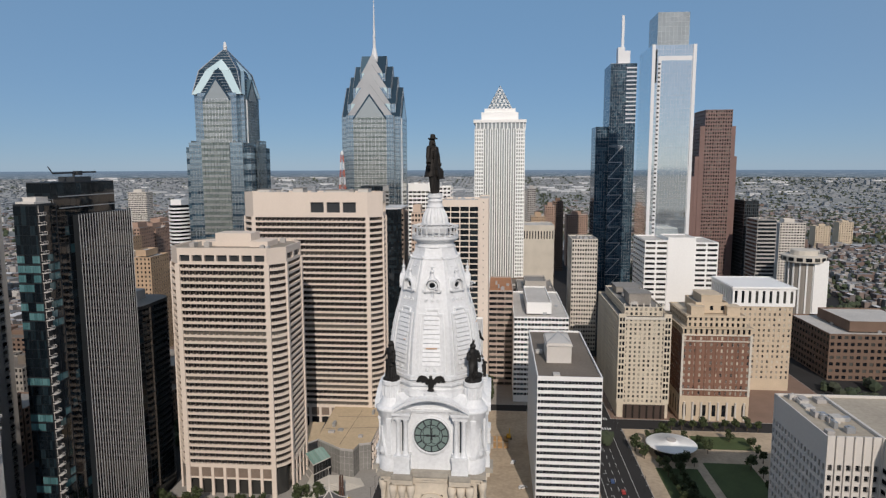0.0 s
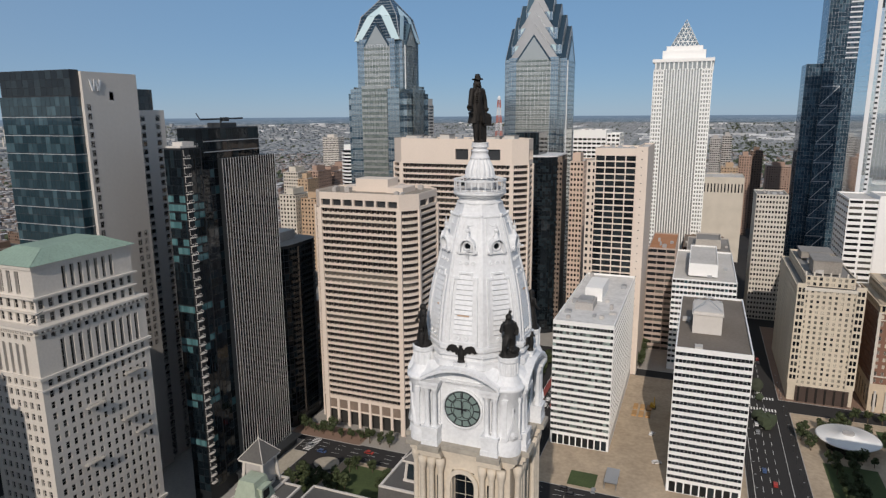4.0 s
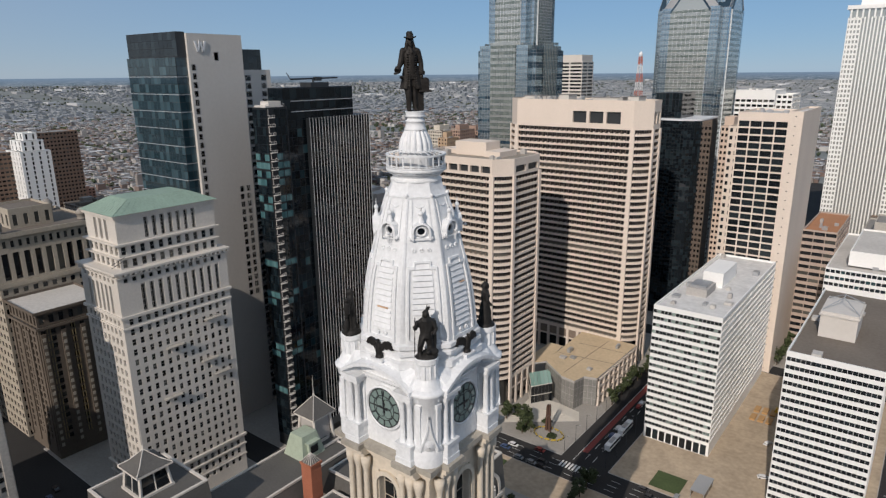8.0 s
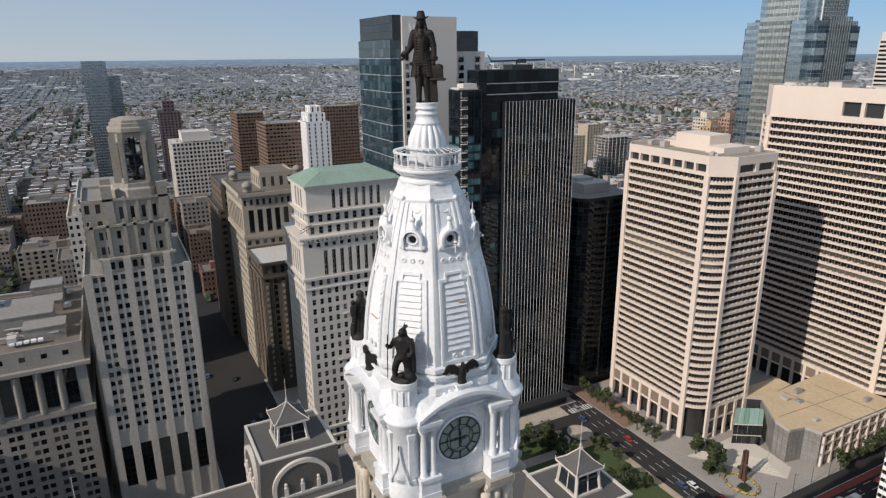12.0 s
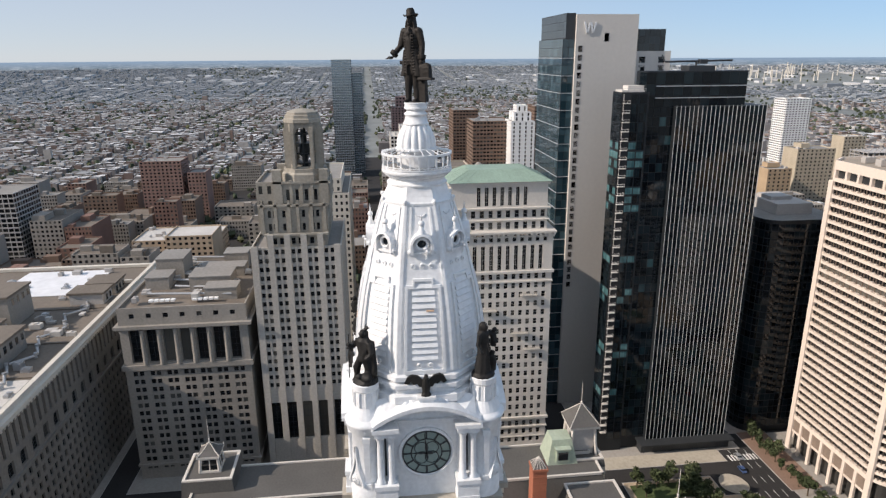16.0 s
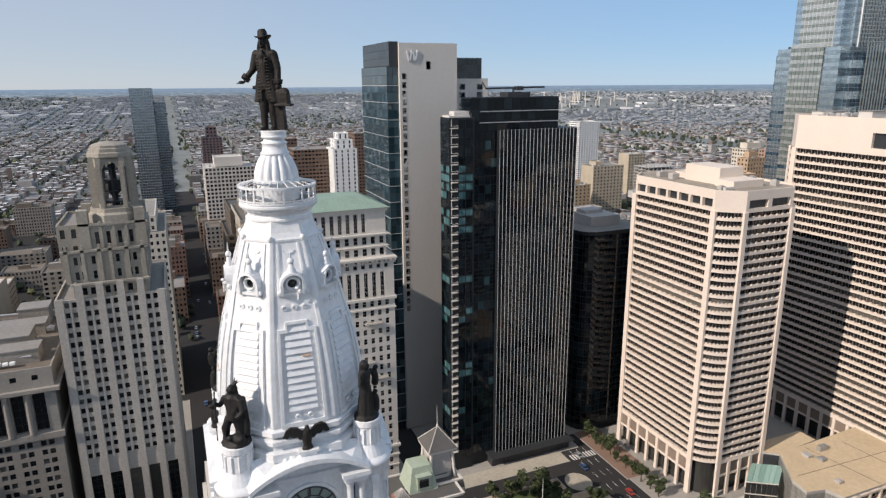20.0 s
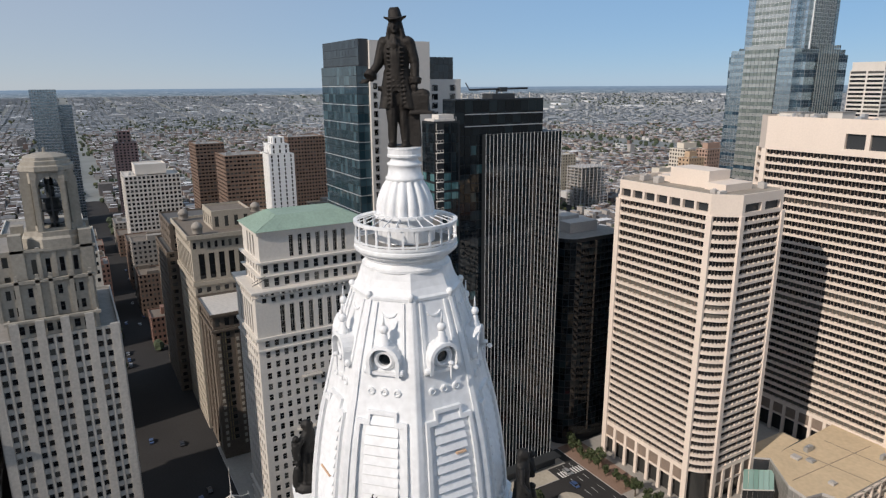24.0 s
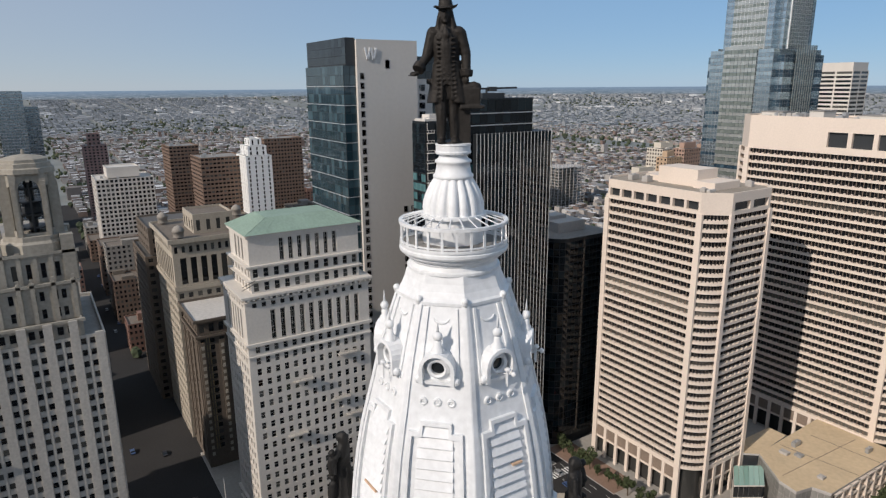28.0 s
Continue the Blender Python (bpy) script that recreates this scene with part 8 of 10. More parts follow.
# skirts of the coat, open at the front
for s in (-1, 1):
    g.loft([(s * 0.98, 0.25, 3.2, 0.78, 1.08), (s * 0.86, 0.2, 4.2, 0.7, 0.98), (s * 0.68, 0.12, 5.4, 0.62, 0.86), (s * 0.52, 0.08, 6.4, 0.6, 0.78)], 12)
    # turned-back front edge with braid, pocket flap, back pleats
    g.rod((s * 0.42, -0.72, 3.4), (s * 0.3, -0.78, 6.6), 0.14, 0.11, 8)
    g.rod((s * 0.3, -0.78, 6.6), (s * 0.42, -0.72, 8.5), 0.11, 0.1, 8)
    for k in range(14):
        g.box(s * 0.62 - 0.17, -0.82, 3.6 + 0.34 * k, s * 0.62 + 0.17, -0.6, 3.72 + 0.34 * k)
    g.box(s * 1.5 - 0.2, -0.45, 4.7, s * 1.5 + 0.2, 0.45, 5.1)
    g.rod((s * 0.5, 1.1, 3.4), (s * 0.3, 0.9, 6.4), 0.2, 0.1, 8)
g.loft([(0, 0.3, 3.5, 1.2, 0.8), (0, 0.15, 5.2, 1.05, 0.8), (0, 0.1, 6.3, 1.05, 0.8), (0, 0.1, 7.4, 1.1, 0.82), (0, 0.15, 8.3, 1.2, 0.78), (0, 0.15, 8.85, 0.85, 0.55), (0, 0.12, 9.3, 0.42, 0.4)], 18)
g.loft([(0, -0.65, 4.6, 0.35, 0.12), (0, -0.72, 6.0, 0.42, 0.14), (0, -0.75, 7.6, 0.48, 0.16), (0, -0.55, 8.6, 0.4, 0.2)], 10)
g.loft([(0, -0.78, 8.0, 0.2, 0.1), (0.03, -0.82, 8.4, 0.3, 0.16), (0, -0.55, 9.0, 0.2, 0.14)], 8)
for k in range(9):
    g.ball((0.2, -0.78 - 0.05 * math.sin(k), 4.6 + 0.42 * k), 0.07, 6, 4)
    g.ball((-0.2, -0.78 - 0.05 * math.sin(k), 4.6 + 0.42 * k), 0.07, 6, 4)
# right arm lowered outward, open hand
g.rod((-1.12, 0.1, 8.55), (-1.55, -0.1, 6.9), 0.48, 0.42, 12)
g.ball((-1.02, 0.1, 8.55), (0.56, 0.55, 0.5), 12, 8)
g.ball((-1.55, -0.1, 6.9), 0.42, 12, 8)
g.rod((-1.55, -0.1, 6.9), (-2.2, -0.75, 5.95), 0.4, 0.36, 12)
g.rod((-2.1, -0.65, 6.1), (-2.3, -0.9, 5.8), 0.56, 0.52, 12)
g.ball((-2.55, -1.15, 5.55), (0.4, 0.45, 0.2), 10, 6)
for k in range(4):
    g.rod((-2.75 + 0.1 * k, -1.35, 5.5), (-3.05 + 0.14 * k, -1.7, 5.4), 0.08, 0.06, 6)
# left arm down to the scroll
g.rod((1.12, 0.1, 8.55), (1.58, 0.0, 6.9), 0.48, 0.42, 12)
g.ball((1.02, 0.1, 8.55), (0.56, 0.55, 0.5), 12, 8)
g.rod((1.58, 0.0, 6.9), (1.58, -0.25, 5.4), 0.4, 0.36, 12)
g.rod((1.6, -0.2, 5.7), (1.6, -0.25, 5.2), 0.55, 0.5, 12)
g.ball((1.6, -0.35, 4.95), (0.26, 0.3, 0.4), 10, 6)
g.box(1.05, -0.55, 2.95, 2.75, 0.35, 4.3)
g.rod((1.05, -0.1, 4.2), (2.35, -0.1, 4.45), 0.48, 0.4, 12)
g.ball((2.3, -0.1, 4.3), (0.48, 0.45, 0.5), 12, 8)
g.box(1.0, -0.65, 2.75, 3.1, 0.4, 3.0)
g.box(0.85, -0.1, 0.0, 1.85, 0.75, 2.9)
# head, hair, hat
g.ball((0, -0.12, 9.78), (0.44, 0.52, 0.62), 14, 10)
g.ball((0, -0.64, 9.78), (0.1, 0.16, 0.2), 6, 5)
g.ball((0, -0.5, 9.38), (0.2, 0.18, 0.16), 8, 6)
for s in (-1, 1):
    g.loft([(s * 0.62, -0.2, 8.35, 0.18, 0.22), (s * 0.64, 0.02, 9.0, 0.24, 0.36), (s * 0.52, 0.1, 9.7, 0.2, 0.38), (s * 0.4, 0.1, 10.2, 0.16, 0.34)], 8)
g.loft([(0, 0.45, 8.4, 0.55, 0.25), (0, 0.5, 9.2, 0.6, 0.3), (0, 0.4, 10.1, 0.5, 0.3)], 10)
n = 24
i = len(g.v)
for r, dz in ((0.55, 0.0), (1.05, 0.0), (1.05, 0.12), (0.55, 0.14)):
    for k in range(n):
        a = 2 * math.pi * k / n
        lift = 0.38 * max(0.0, abs(math.cos(a)) - 0.35) * (r > 0.8)
        g.v.append((r * 0.92 * math.cos(a), r * 1.0 * math.sin(a), 10.28 + dz + lift))
for s in range(3):
    for k in range(n):
        j = (k + 1) % n
        g.f.append((i + s * n + k, i + s * n + j, i + (s + 1) * n + j, i + (s + 1) * n + k))
        g.m.append(0)
g.loft([(0, 0, 10.3, 0.62, 0.62), (0, 0, 10.7, 0.56, 0.56), (0, 0, 11.1, 0.5, 0.5), (0, 0, 11.3, 0.34, 0.34)], 14)
g.loft([(0.1, 0.1, 0.0, 1.05, 0.95), (0.1, 0.1, 0.16, 1.0, 0.9)], 16)
rough(g, 0.09, 1.3)
rough(g, 0.05, 3.0)
st = part("statue", g, [BRONZE], None, "", True)
cast(st, 0.062, 2)
lean = Matrix(((1, 0, -0.022, -0.36), (0, 1, -0.03, -0.2), (0, 0, 1, 155.95), (0, 0, 0, 1)))
st.matrix_basis = lean @ Matrix.Rotation(radians(-35 + 90), 4, "Z") @ Matrix.Diagonal((0.97, 0.97, 1.0, 1))
tagged(st, "dark bronze statue in a broad hat and long coat", "statue")

for k, (sx, sy) in enumerate(((1, -1), (1, 1), (-1, 1), (-1, -1))):
    man = k in (0, 2)
    g = G()
    # rocky foot
    g.loft([(0, 0, 0, 1.5, 1.4), (0.1, 0, 0.35, 1.4, 1.25), (0.3, 0.1, 0.7, 0.9, 0.8)], 12)
    if man:
        # legs apart, cloak, raised brow with feathers, spear, a crouching animal
        g.loft([(-0.75, -0.5, 0.3, 0.3, 0.42), (-0.8, -0.35, 1.0, 0.3, 0.34), (-0.7, -0.4, 1.9, 0.4, 0.42), (-0.35, -0.05, 3.0, 0.55, 0.55)], 9)
        g.loft([(0.4, 0.1, 0.3, 0.36, 0.4), (0.45, 0.1, 1.6, 0.42, 0.42), (0.3, 0.05, 3.0, 0.55, 0.55)], 9)
        g.loft([(0, 0, 2.7, 0.85, 0.65), (0, 0, 3.5, 0.75, 0.6), (0, 0, 4.4, 0.88, 0.62), (0.02, 0.05, 5.1, 0.95, 0.55), (0, 0.05, 5.5, 0.5, 0.4)], 12)
        g.loft([(0.75, 0.45, 0.9, 0.5, 0.4), (0.85, 0.45, 2.2, 0.55, 0.35), (0.75, 0.4, 3.8, 0.55, 0.32), (0.55, 0.35, 5.1, 0.6, 0.3)], 9)
        g.rod((-0.9, 0, 5.05), (-1.3, -0.25, 4.1), 0.3, 0.26, 9)
        g.rod((-1.3, -0.25, 4.1), (-1.45, -0.8, 4.5), 0.24, 0.2, 9)
        g.ball((-1.45, -0.85, 4.55), 0.26, 8, 6)
        g.rod((-1.5, -0.9, 0.2), (-1.45, -0.85, 5.9), 0.09, n=6)
        g.rod((0.9, 0, 5.0), (1.25, -0.15, 3.9), 0.32, 0.26, 9)
        g.rod((1.25, -0.15, 3.9), (0.85, -0.6, 3.3), 0.25, 0.2, 9)
        g.ball((0, -0.05, 5.95), (0.4, 0.45, 0.5), 10, 8)
        g.loft([(0, 0.25, 5.3, 0.45, 0.25), (0, 0.25, 6.2, 0.42, 0.3), (0, 0.1, 6.5, 0.25, 0.25)], 8)
        for a_, b_ in ((0.12, 0.75), (0.4, 0.6), (0.62, 0.35)):
            g.rod((0.05, 0.2, 6.35), (a_ * 1.3, 0.35, 6.45 + b_), 0.16, 0.05, 6)
        g.ball((0.75, -0.5, 0.85), (0.75, 0.55, 0.6), 10, 7)
        g.ball((0.2, -0.95, 1.1), (0.36, 0.4, 0.36), 8, 6)
    else:
        # a woman in long folds with a child at her side
        g.loft([(-0.1, 0, 0.3, 1.05, 0.9), (-0.1, 0, 1.3, 0.85, 0.75), (-0.05, 0, 2.8, 0.72, 0.62), (0, 0, 3.8, 0.66, 0.55), (0, 0, 4.7, 0.82, 0.56), (0, 0.05, 5.3, 0.78, 0.48), (0, 0.05, 5.6, 0.4, 0.35)], 14)
        for q in range(9):
            a_ = q * 0.7
            g.rod((0.95 * math.cos(a_) - 0.1, 0.8 * math.sin(a_), 0.4), (0.6 * math.cos(a_), 0.5 * math.sin(a_), 3.5), 0.16, 0.1, 6)
        g.ball((0, -0.05, 6.05), (0.4, 0.45, 0.5), 10, 8)
        g.loft([(0, 0.25, 5.3, 0.5, 0.25), (0, 0.2, 6.2, 0.46, 0.36), (0, 0.1, 6.6, 0.2, 0.2)], 8)
        g.rod((-0.8, 0, 5.2), (-1.2, -0.1, 4.1), 0.3, 0.25, 9)
        g.rod((-1.2, -0.1, 4.1), (-1.25, -0.7, 3.4), 0.24, 0.2, 9)
        g.rod((0.8, 0, 5.2), (1.3, -0.3, 4.5), 0.3, 0.26, 9)
        g.rod((1.3, -0.3, 4.5), (1.15, -0.8, 3.9), 0.25, 0.2, 9)
        g.loft([(1.25, -0.45, 3.3, 0.35, 0.35), (1.3, -0.45, 4.2, 0.42, 0.38), (1.3, -0.4, 4.9, 0.34, 0.3)], 8)
        g.ball((1.35, -0.45, 5.3), 0.3, 8, 6)
        g.loft([(0.95, -0.7, 0.4, 0.4, 0.4), (1.0, -0.65, 1.5, 0.38, 0.36), (0.95, -0.6, 2.3, 0.35, 0.3)], 8)
        g.ball((0.95, -0.6, 2.7), 0.3, 8, 6)
    rough(g, 0.14, 1.0, 3.0 * k)
    rough(g, 0.09, 2.6, 3.0 * k)
    o = part("bronze_figure", g, [BRONZE_F], None, "", True)
    cast(o, 0.085, 1)
    az = math.atan2(sy, sx)
    o.matrix_basis = Matrix.Translation((7.75 * sx, 7.75 * sy, 121.2)) @ Matrix.Rotation(az + math.pi / 2, 4, "Z") @ Matrix.Diagonal((1.18, 1.18, 1.12, 1))
    tagged(o, "near-black bronze figure with feathered head and spear on white pedestal" if man else "near-black bronze robed woman with a child on white pedestal", "statue", "bronze figures")

g = G()
g.loft([(0, 0, 0.0, 0.7, 0.6), (0, 0, 0.5, 0.45, 0.45), (0, 0, 1.2, 0.6, 0.55), (0, 0, 2.0, 0.55, 0.5), (0, -0.1, 2.5, 0.3, 0.32)], 10)
g.ball((0, -0.3, 2.75), (0.28, 0.4, 0.3), 10, 7)
g.rod((0, -0.6, 2.75), (0, -0.85, 2.6), 0.13, 0.02, 6)
for s in (-1, 1):
    pts = [(0.35, 2.1), (1.0, 2.75), (1.8, 2.9), (2.4, 2.5), (2.75, 1.7), (2.3, 1.55), (1.95, 1.85), (1.55, 1.5), (1.15, 1.65), (0.85, 1.2), (0.45, 1.3)]
    for y in (-0.22, 0.12):
        g.poly([(s * x, y + 0.12 * x, z) for x, z in pts])
    for (xa, za), (xb, zb) in zip(pts, pts[1:] + pts[:1]):
        g.quad((s * xa, -0.22 + 0.12 * xa, za), (s * xb, -0.22 + 0.12 * xb, zb), (s * xb, 0.12 + 0.12 * xb, zb), (s * xa, 0.12 + 0.12 * xa, za))
g.loft([(0, 0.3, 0.1, 0.3, 0.1), (0, 0.5, 0.8, 0.45, 0.15), (0, 0.3, 1.4, 0.35, 0.2)], 8)
rough(g, 0.06, 1.7)
eagle = g.mesh("eagle_statue", [BRONZE_F])
for q in range(4):
    o = new("eagle_statue", eagle)
    o.matrix_basis = Matrix.Rotation(q * math.pi / 2, 4, "Z") @ Matrix.Translation((0, -9.6, 119.7))
    tagged(o, "dark bronze eagle with spread wings on a white pedestal", "statue", "bronze eagles")


# ---- the city hall below the tower ----
hall = thing("city_hall", "cream stone city hall with dark flat roofs and pale turrets", "city hall", at=(-45, 0, 0))
HX = -45


def wing(x0, x1, y0, y1, wall, spec, top=34.0):
    """A range with windowed walls, a steep slate skirt and a flat roof inside a pale coping."""
    wins, g = [], G()
    block(g, wins, x0 - HX, x1 - HX, y0, y1, 0, wall, spec, roof=1, parapet=0.1)
    part("wall", g, [STONE, SLATE], hall)
    place_windows(hall, wins, STONE_D, G_WIN, 40)
    a, b, c, d = x0 - HX, x1 - HX, y0, y1
    e = 2.2
    g = G()
    P, Q = [(a, c), (b, c), (b, d), (a, d)], [(a + e, c + e), (b - e, c + e), (b - e, d - e), (a + e, d - e)]
    for k in range(4):
        j = (k + 1) % 4
        g.quad((*P[k], wall), (*P[j], wall), (*Q[j], top), (*Q[k], top))
    g.poly([(*q, top) for q in Q])
    part("mansard_roof", g, [SLATE], hall)
    g = G()
    for k in range(4):
        A, B = Vector(Q[k]), Vector(Q[(k + 1) % 4])
        g.box(min(A.x, B.x) - 0.35, min(A.y, B.y) - 0.35, top - 0.3, max(A.x, B.x) + 0.35, max(A.y, B.y) + 0.35, top + 0.45 + 0.004 * (k % 2)) if (A - B).length > 1 else None
    part("coping", g, [LIME_W], hall)


s5 = lambda n: dict(cols=n, rows=4, fw=0.45, fh=0.62, dep=0.6, mb=2, mt=1)
wing(-106, -84, -66, 66, 26, {"S": s5(28), "N": s5(28)})
wing(-84, 8, 48, 68, 26, {"W": s5(20), "E": s5(20)})
wing(-84, 8, -68, -48, 26, {"W": s5(20), "E": s5(20)})
wing(-4, 16, -48, -10.4, 26, {"N": s5(8), "S": s5(8)})
wing(-4, 16, 10.4, 48, 26, {"N": s5(8), "S": s5(8)})
wing(-78, -60, 34, 48, 24, {"E": s5(5)}, 31)
wing(-78, -60, -48, -34, 24, {"W": s5(5)}, 31)


def pavilion(x, y, w, wall, roof, peak, tip, dormers, skin_=None):
    """A projecting block with a steep hipped roof, dormers, a small white-framed turret and flagpole."""
    own = part("pavilion_wall", G(), [STONE], hall)
    wins, g = [], G()
    block(g, wins, x - w - HX, x + w - HX, y - w, y + w, 0, wall, {k: dict(cols=5, rows=6, fw=0.42, fh=0.62, dep=0.6, mb=2, mt=1) for k in "ENWS"}, roof=1, parapet=0.1)
    own.data = g.mesh("pavilion_wall", [STONE, SLATE])
    place_windows(own, wins, STONE_D, G_WIN, 0)
    cx, cy = x - HX, y
    g = G()
    e = w * 0.93
    for q in range(4):
        R2 = Matrix.Rotation(q * math.pi / 2, 3, "Z")
        pts = [R2 @ Vector(p) for p in ((-w, -w, wall), (w, -w, wall), (e, -e, roof), (-e, -e, roof))]
        g.quad(*[(p.x + cx, p.y + cy, p.z) for p in pts])
    g.quad((cx - e, cy - e, roof), (cx + e, cy - e, roof), (cx + e, cy + e, roof), (cx - e, cy + e, roof))
    part("steep_roof", g, [skin_ or SLATE], own)
    g = G()
    for a, b, c, d in ((-e, -e, e, -e + 0.8), (-e, e - 0.8, e, e), (-e, -e + 0.8, -e + 0.8, e - 0.8), (e - 0.8, -e + 0.8, e, e - 0.8)):
        g.box(cx + a, cy + b, roof - 0.2, cx + c, cy + d, roof + 0.5)
    part("coping", g, [LIME_W], own)
    for q in range(4 if dormers else 0):
        T = Matrix.Translation((cx, cy, 0)) @ Matrix.Rotation(q * math.pi / 2, 4, "Z")
        n, hw, zc, up = 16, w * 0.72, wall + 2.6, 0.92
        arc = [(math.cos(math.pi * j / n), math.sin(math.pi * j / n) * up) for j in range(n + 1)]
        g = G()
        for (c0, s0), (c1, s1) in zip(arc, arc[1:]):
            r0, r1, y0 = hw * 0.86, hw, -w - 0.35
            g.quad((r0 * c0, y0, zc + r0 * s0), (r1 * c0, y0, zc + r1 * s0), (r1 * c1, y0, zc + r1 * s1), (r0 * c1, y0, zc + r0 * s1))
            g.quad((r1 * c0, y0, zc + r1 * s0), (r1 * c0, -e + 0.4, zc + r1 * s0), (r1 * c1, -e + 0.4, zc + r1 * s1), (r1 * c1, y0, zc + r1 * s1))
            g.quad((r0 * c0, -w + 0.3, zc + r0 * s0), (r0 * c0, y0, zc + r0 * s0), (r0 * c1, y0, zc + r0 * s1), (r0 * c1, -w + 0.3, zc + r0 * s1))
        for sgn in (-1, 1):
            g.box(sgn * hw * 0.93 - hw * 0.07, -w - 0.35, wall, sgn * hw * 0.93 + hw * 0.07, -e, zc)
        g.box(-hw * 1.12, -w - 0.6, wall - 0.7, hw * 1.12, -w + 0.4, wall)
        part("arched_dormer", g.move(T), [LIME_W], own)
        g = G()
        g.poly([(hw * 0.87 * c, -w - 0.05, zc + hw * 0.87 * v) for c, v in arc] + [(-hw * 0.87, -w - 0.05, wall), (hw * 0.87, -w - 0.05, wall)])
        part("dormer_glass", g.move(T), [SLATE], own)
        for x_ in (-0.55, 0.0, 0.55):
            g = G()
            g.box(x_ * hw - 0.55, -w - 0.5, wall, x_ * hw + 0.55, -w + 0.1, wall + 2.6)
            g.lathe([(0.45, wall + 2.6), (0.6, wall + 2.9), (0.2, wall + 3.1), (0.5, wall + 3.6), (0.5, wall + 4.0), (0.1, wall + 4.5)], 10, x_ * hw, -w - 0.2)
            part("dormer_finial", g.move(T), [LIME_W], own)
    # turret: battered frame, louvres, flared cap with peak, pole
    t0, t1 = w * 0.37, w * 0.31
    eave = peak - (peak - roof) * 0.42
    g = G()
    for q in range(4):
        R2 = Matrix.Rotation(q * math.pi / 2, 3, "Z")
        pts = [R2 @ Vector(p) for p in ((-t0, -t0, roof), (t0, -t0, roof), (t1, -t1, eave), (-t1, -t1, eave))]
        g.quad(*[(p.x + cx, p.y + cy, p.z) for p in pts])
    part("turret_side", g, [G_BLK], own)
    g = G()
    for sx in (-1, 1):
        for sy in (-1, 1):
            g.rod((cx + sx * t0, cy + sy * t0, roof), (cx + sx * t1, cy + sy * t1, eave), 0.5, n=6)
    t2 = t1 * 1.35
    g.box(cx - t2, cy - t2, eave - 0.25, cx + t2, cy + t2, eave + 0.4)
    g.box(cx - t1 * 1.12, cy - t1 * 1.12, eave - 1.0, cx + t1 * 1.12, cy + t1 * 1.12, eave - 0.25)
    g.box(cx - t0 * 1.12, cy - t0 * 1.12, roof, cx + t0 * 1.12, cy + t0 * 1.12, roof + 0.7)
    for q in range(4):
        R2 = Matrix.Rotation(q * math.pi / 2, 3, "Z")
        a_, b_ = R2 @ Vector((0, -t0, 0)), R2 @ Vector((0, -t1, 0))
        g.rod((cx + a_.x, cy + a_.y, roof), (cx + b_.x, cy + b_.y, eave), 0.2, n=5)
    for sx in (-1, 1):
        for sy in (-1, 1):
            g.rod((cx + sx * t2, cy + sy * t2, eave), (cx + sx * t2, cy + sy * t2, eave + 1.4), 0.22, 0.06, 6)
    part("turret_frame", g, [LIME_W], own)
    g = G()
    pk = (cx, cy, peak)
    c4 = [(cx - t2, cy - t2, eave + 0.4), (cx + t2, cy - t2, eave + 0.4), (cx + t2, cy + t2, eave + 0.4), (cx - t2, cy + t2, eave + 0.4)]
    mid = [tuple(Vector(c).lerp(Vector(pk), 0.45) - Vector((0, 0, (peak - eave) * 0.1))) for c in c4]
    for k in range(4):
        j = (k + 1) % 4
        g.quad(c4[k], c4[j], mid[j], mid[k])
        g.poly([mid[k], mid[j], pk])
        g.rod(c4[k], mid[k], 0.16, n=5, m=1)
        g.rod(mid[k], pk, 0.16, n=5, m=1)
    part("turret_cap", g, [SLATE, LIME_W], own)
    g = G()
    g.rod((cx, cy, peak - 0.4), (cx, cy, peak + 0.8), 0.3, 0.18)
    g.rod((cx, cy, peak + 0.8), (cx, cy, tip), 0.12, 0.05, 6)
    g.ball((cx, cy, peak + 0.9), 0.3, 8, 6)
    part("flagpole", g, [LIME_W], own)


pavilion(-102, 0, 12.5, 36, 48, 60, 68, True)
pavilion(-40, 64, 11, 36, 48, 60, 68, True)
pavilion(-40, -64, 11, 36, 48, 60, 68, True)
pavilion(-99, 60, 7, 32, 34.5, 36, 37, False)
cx, cy = -97 - HX, 52.5
g = G()
lo, hi = [(cx - 5, cy - 5), (cx + 5, cy - 5), (cx + 5, cy + 5), (cx - 5, cy + 5)], [(cx - 3, cy - 3.2), (cx + 3, cy - 3.2), (cx + 3, cy + 3.2), (cx - 3, cy + 3.2)]
for k in range(4):
    m_ = (k + 1) % 4
    g.quad((*lo[k], 34), (*lo[m_], 34), (*hi[m_], 42), (*hi[k], 42))
g.poly([(*p, 42) for p in hi])
part("green_mansard", g, [VERDI], hall, "pale verdigris mansard roof")
g = G()
g.box(cx + 3.2, cy - 2.2, 35, cx + 5.2, cy + 2.2, 39.4)
g.box(cx + 5.0, cy - 1.6, 35.8, cx + 5.3, cy + 1.6, 38.6, 1)
g.box(cx + 2.8, cy - 2.6, 39.4, cx + 5.6, cy + 2.6, 39.9)
part("mansard_dormer", g, [VERDI, G_BLK], hall)
cx, cy = -100 - HX, 60.5
g = G()
for sx in (-1, 1):
    for sy in (-1, 1):
        g.rod((cx + sx * 4.4, cy + sy * 4.4, 34), (cx + sx * 3.6, cy + sy * 3.6, 45), 0.55, n=6)
g.box(cx - 5, cy - 5, 44.4, cx + 5, cy + 5, 45.2)
part("turret_frame", g, [LIME_W], hall)
g = G()
g.box(cx - 3.5, cy - 3.5, 34, cx + 3.5, cy + 3.5, 44.4)
part("turret_wall", g, [CONC], hall)
g = G()
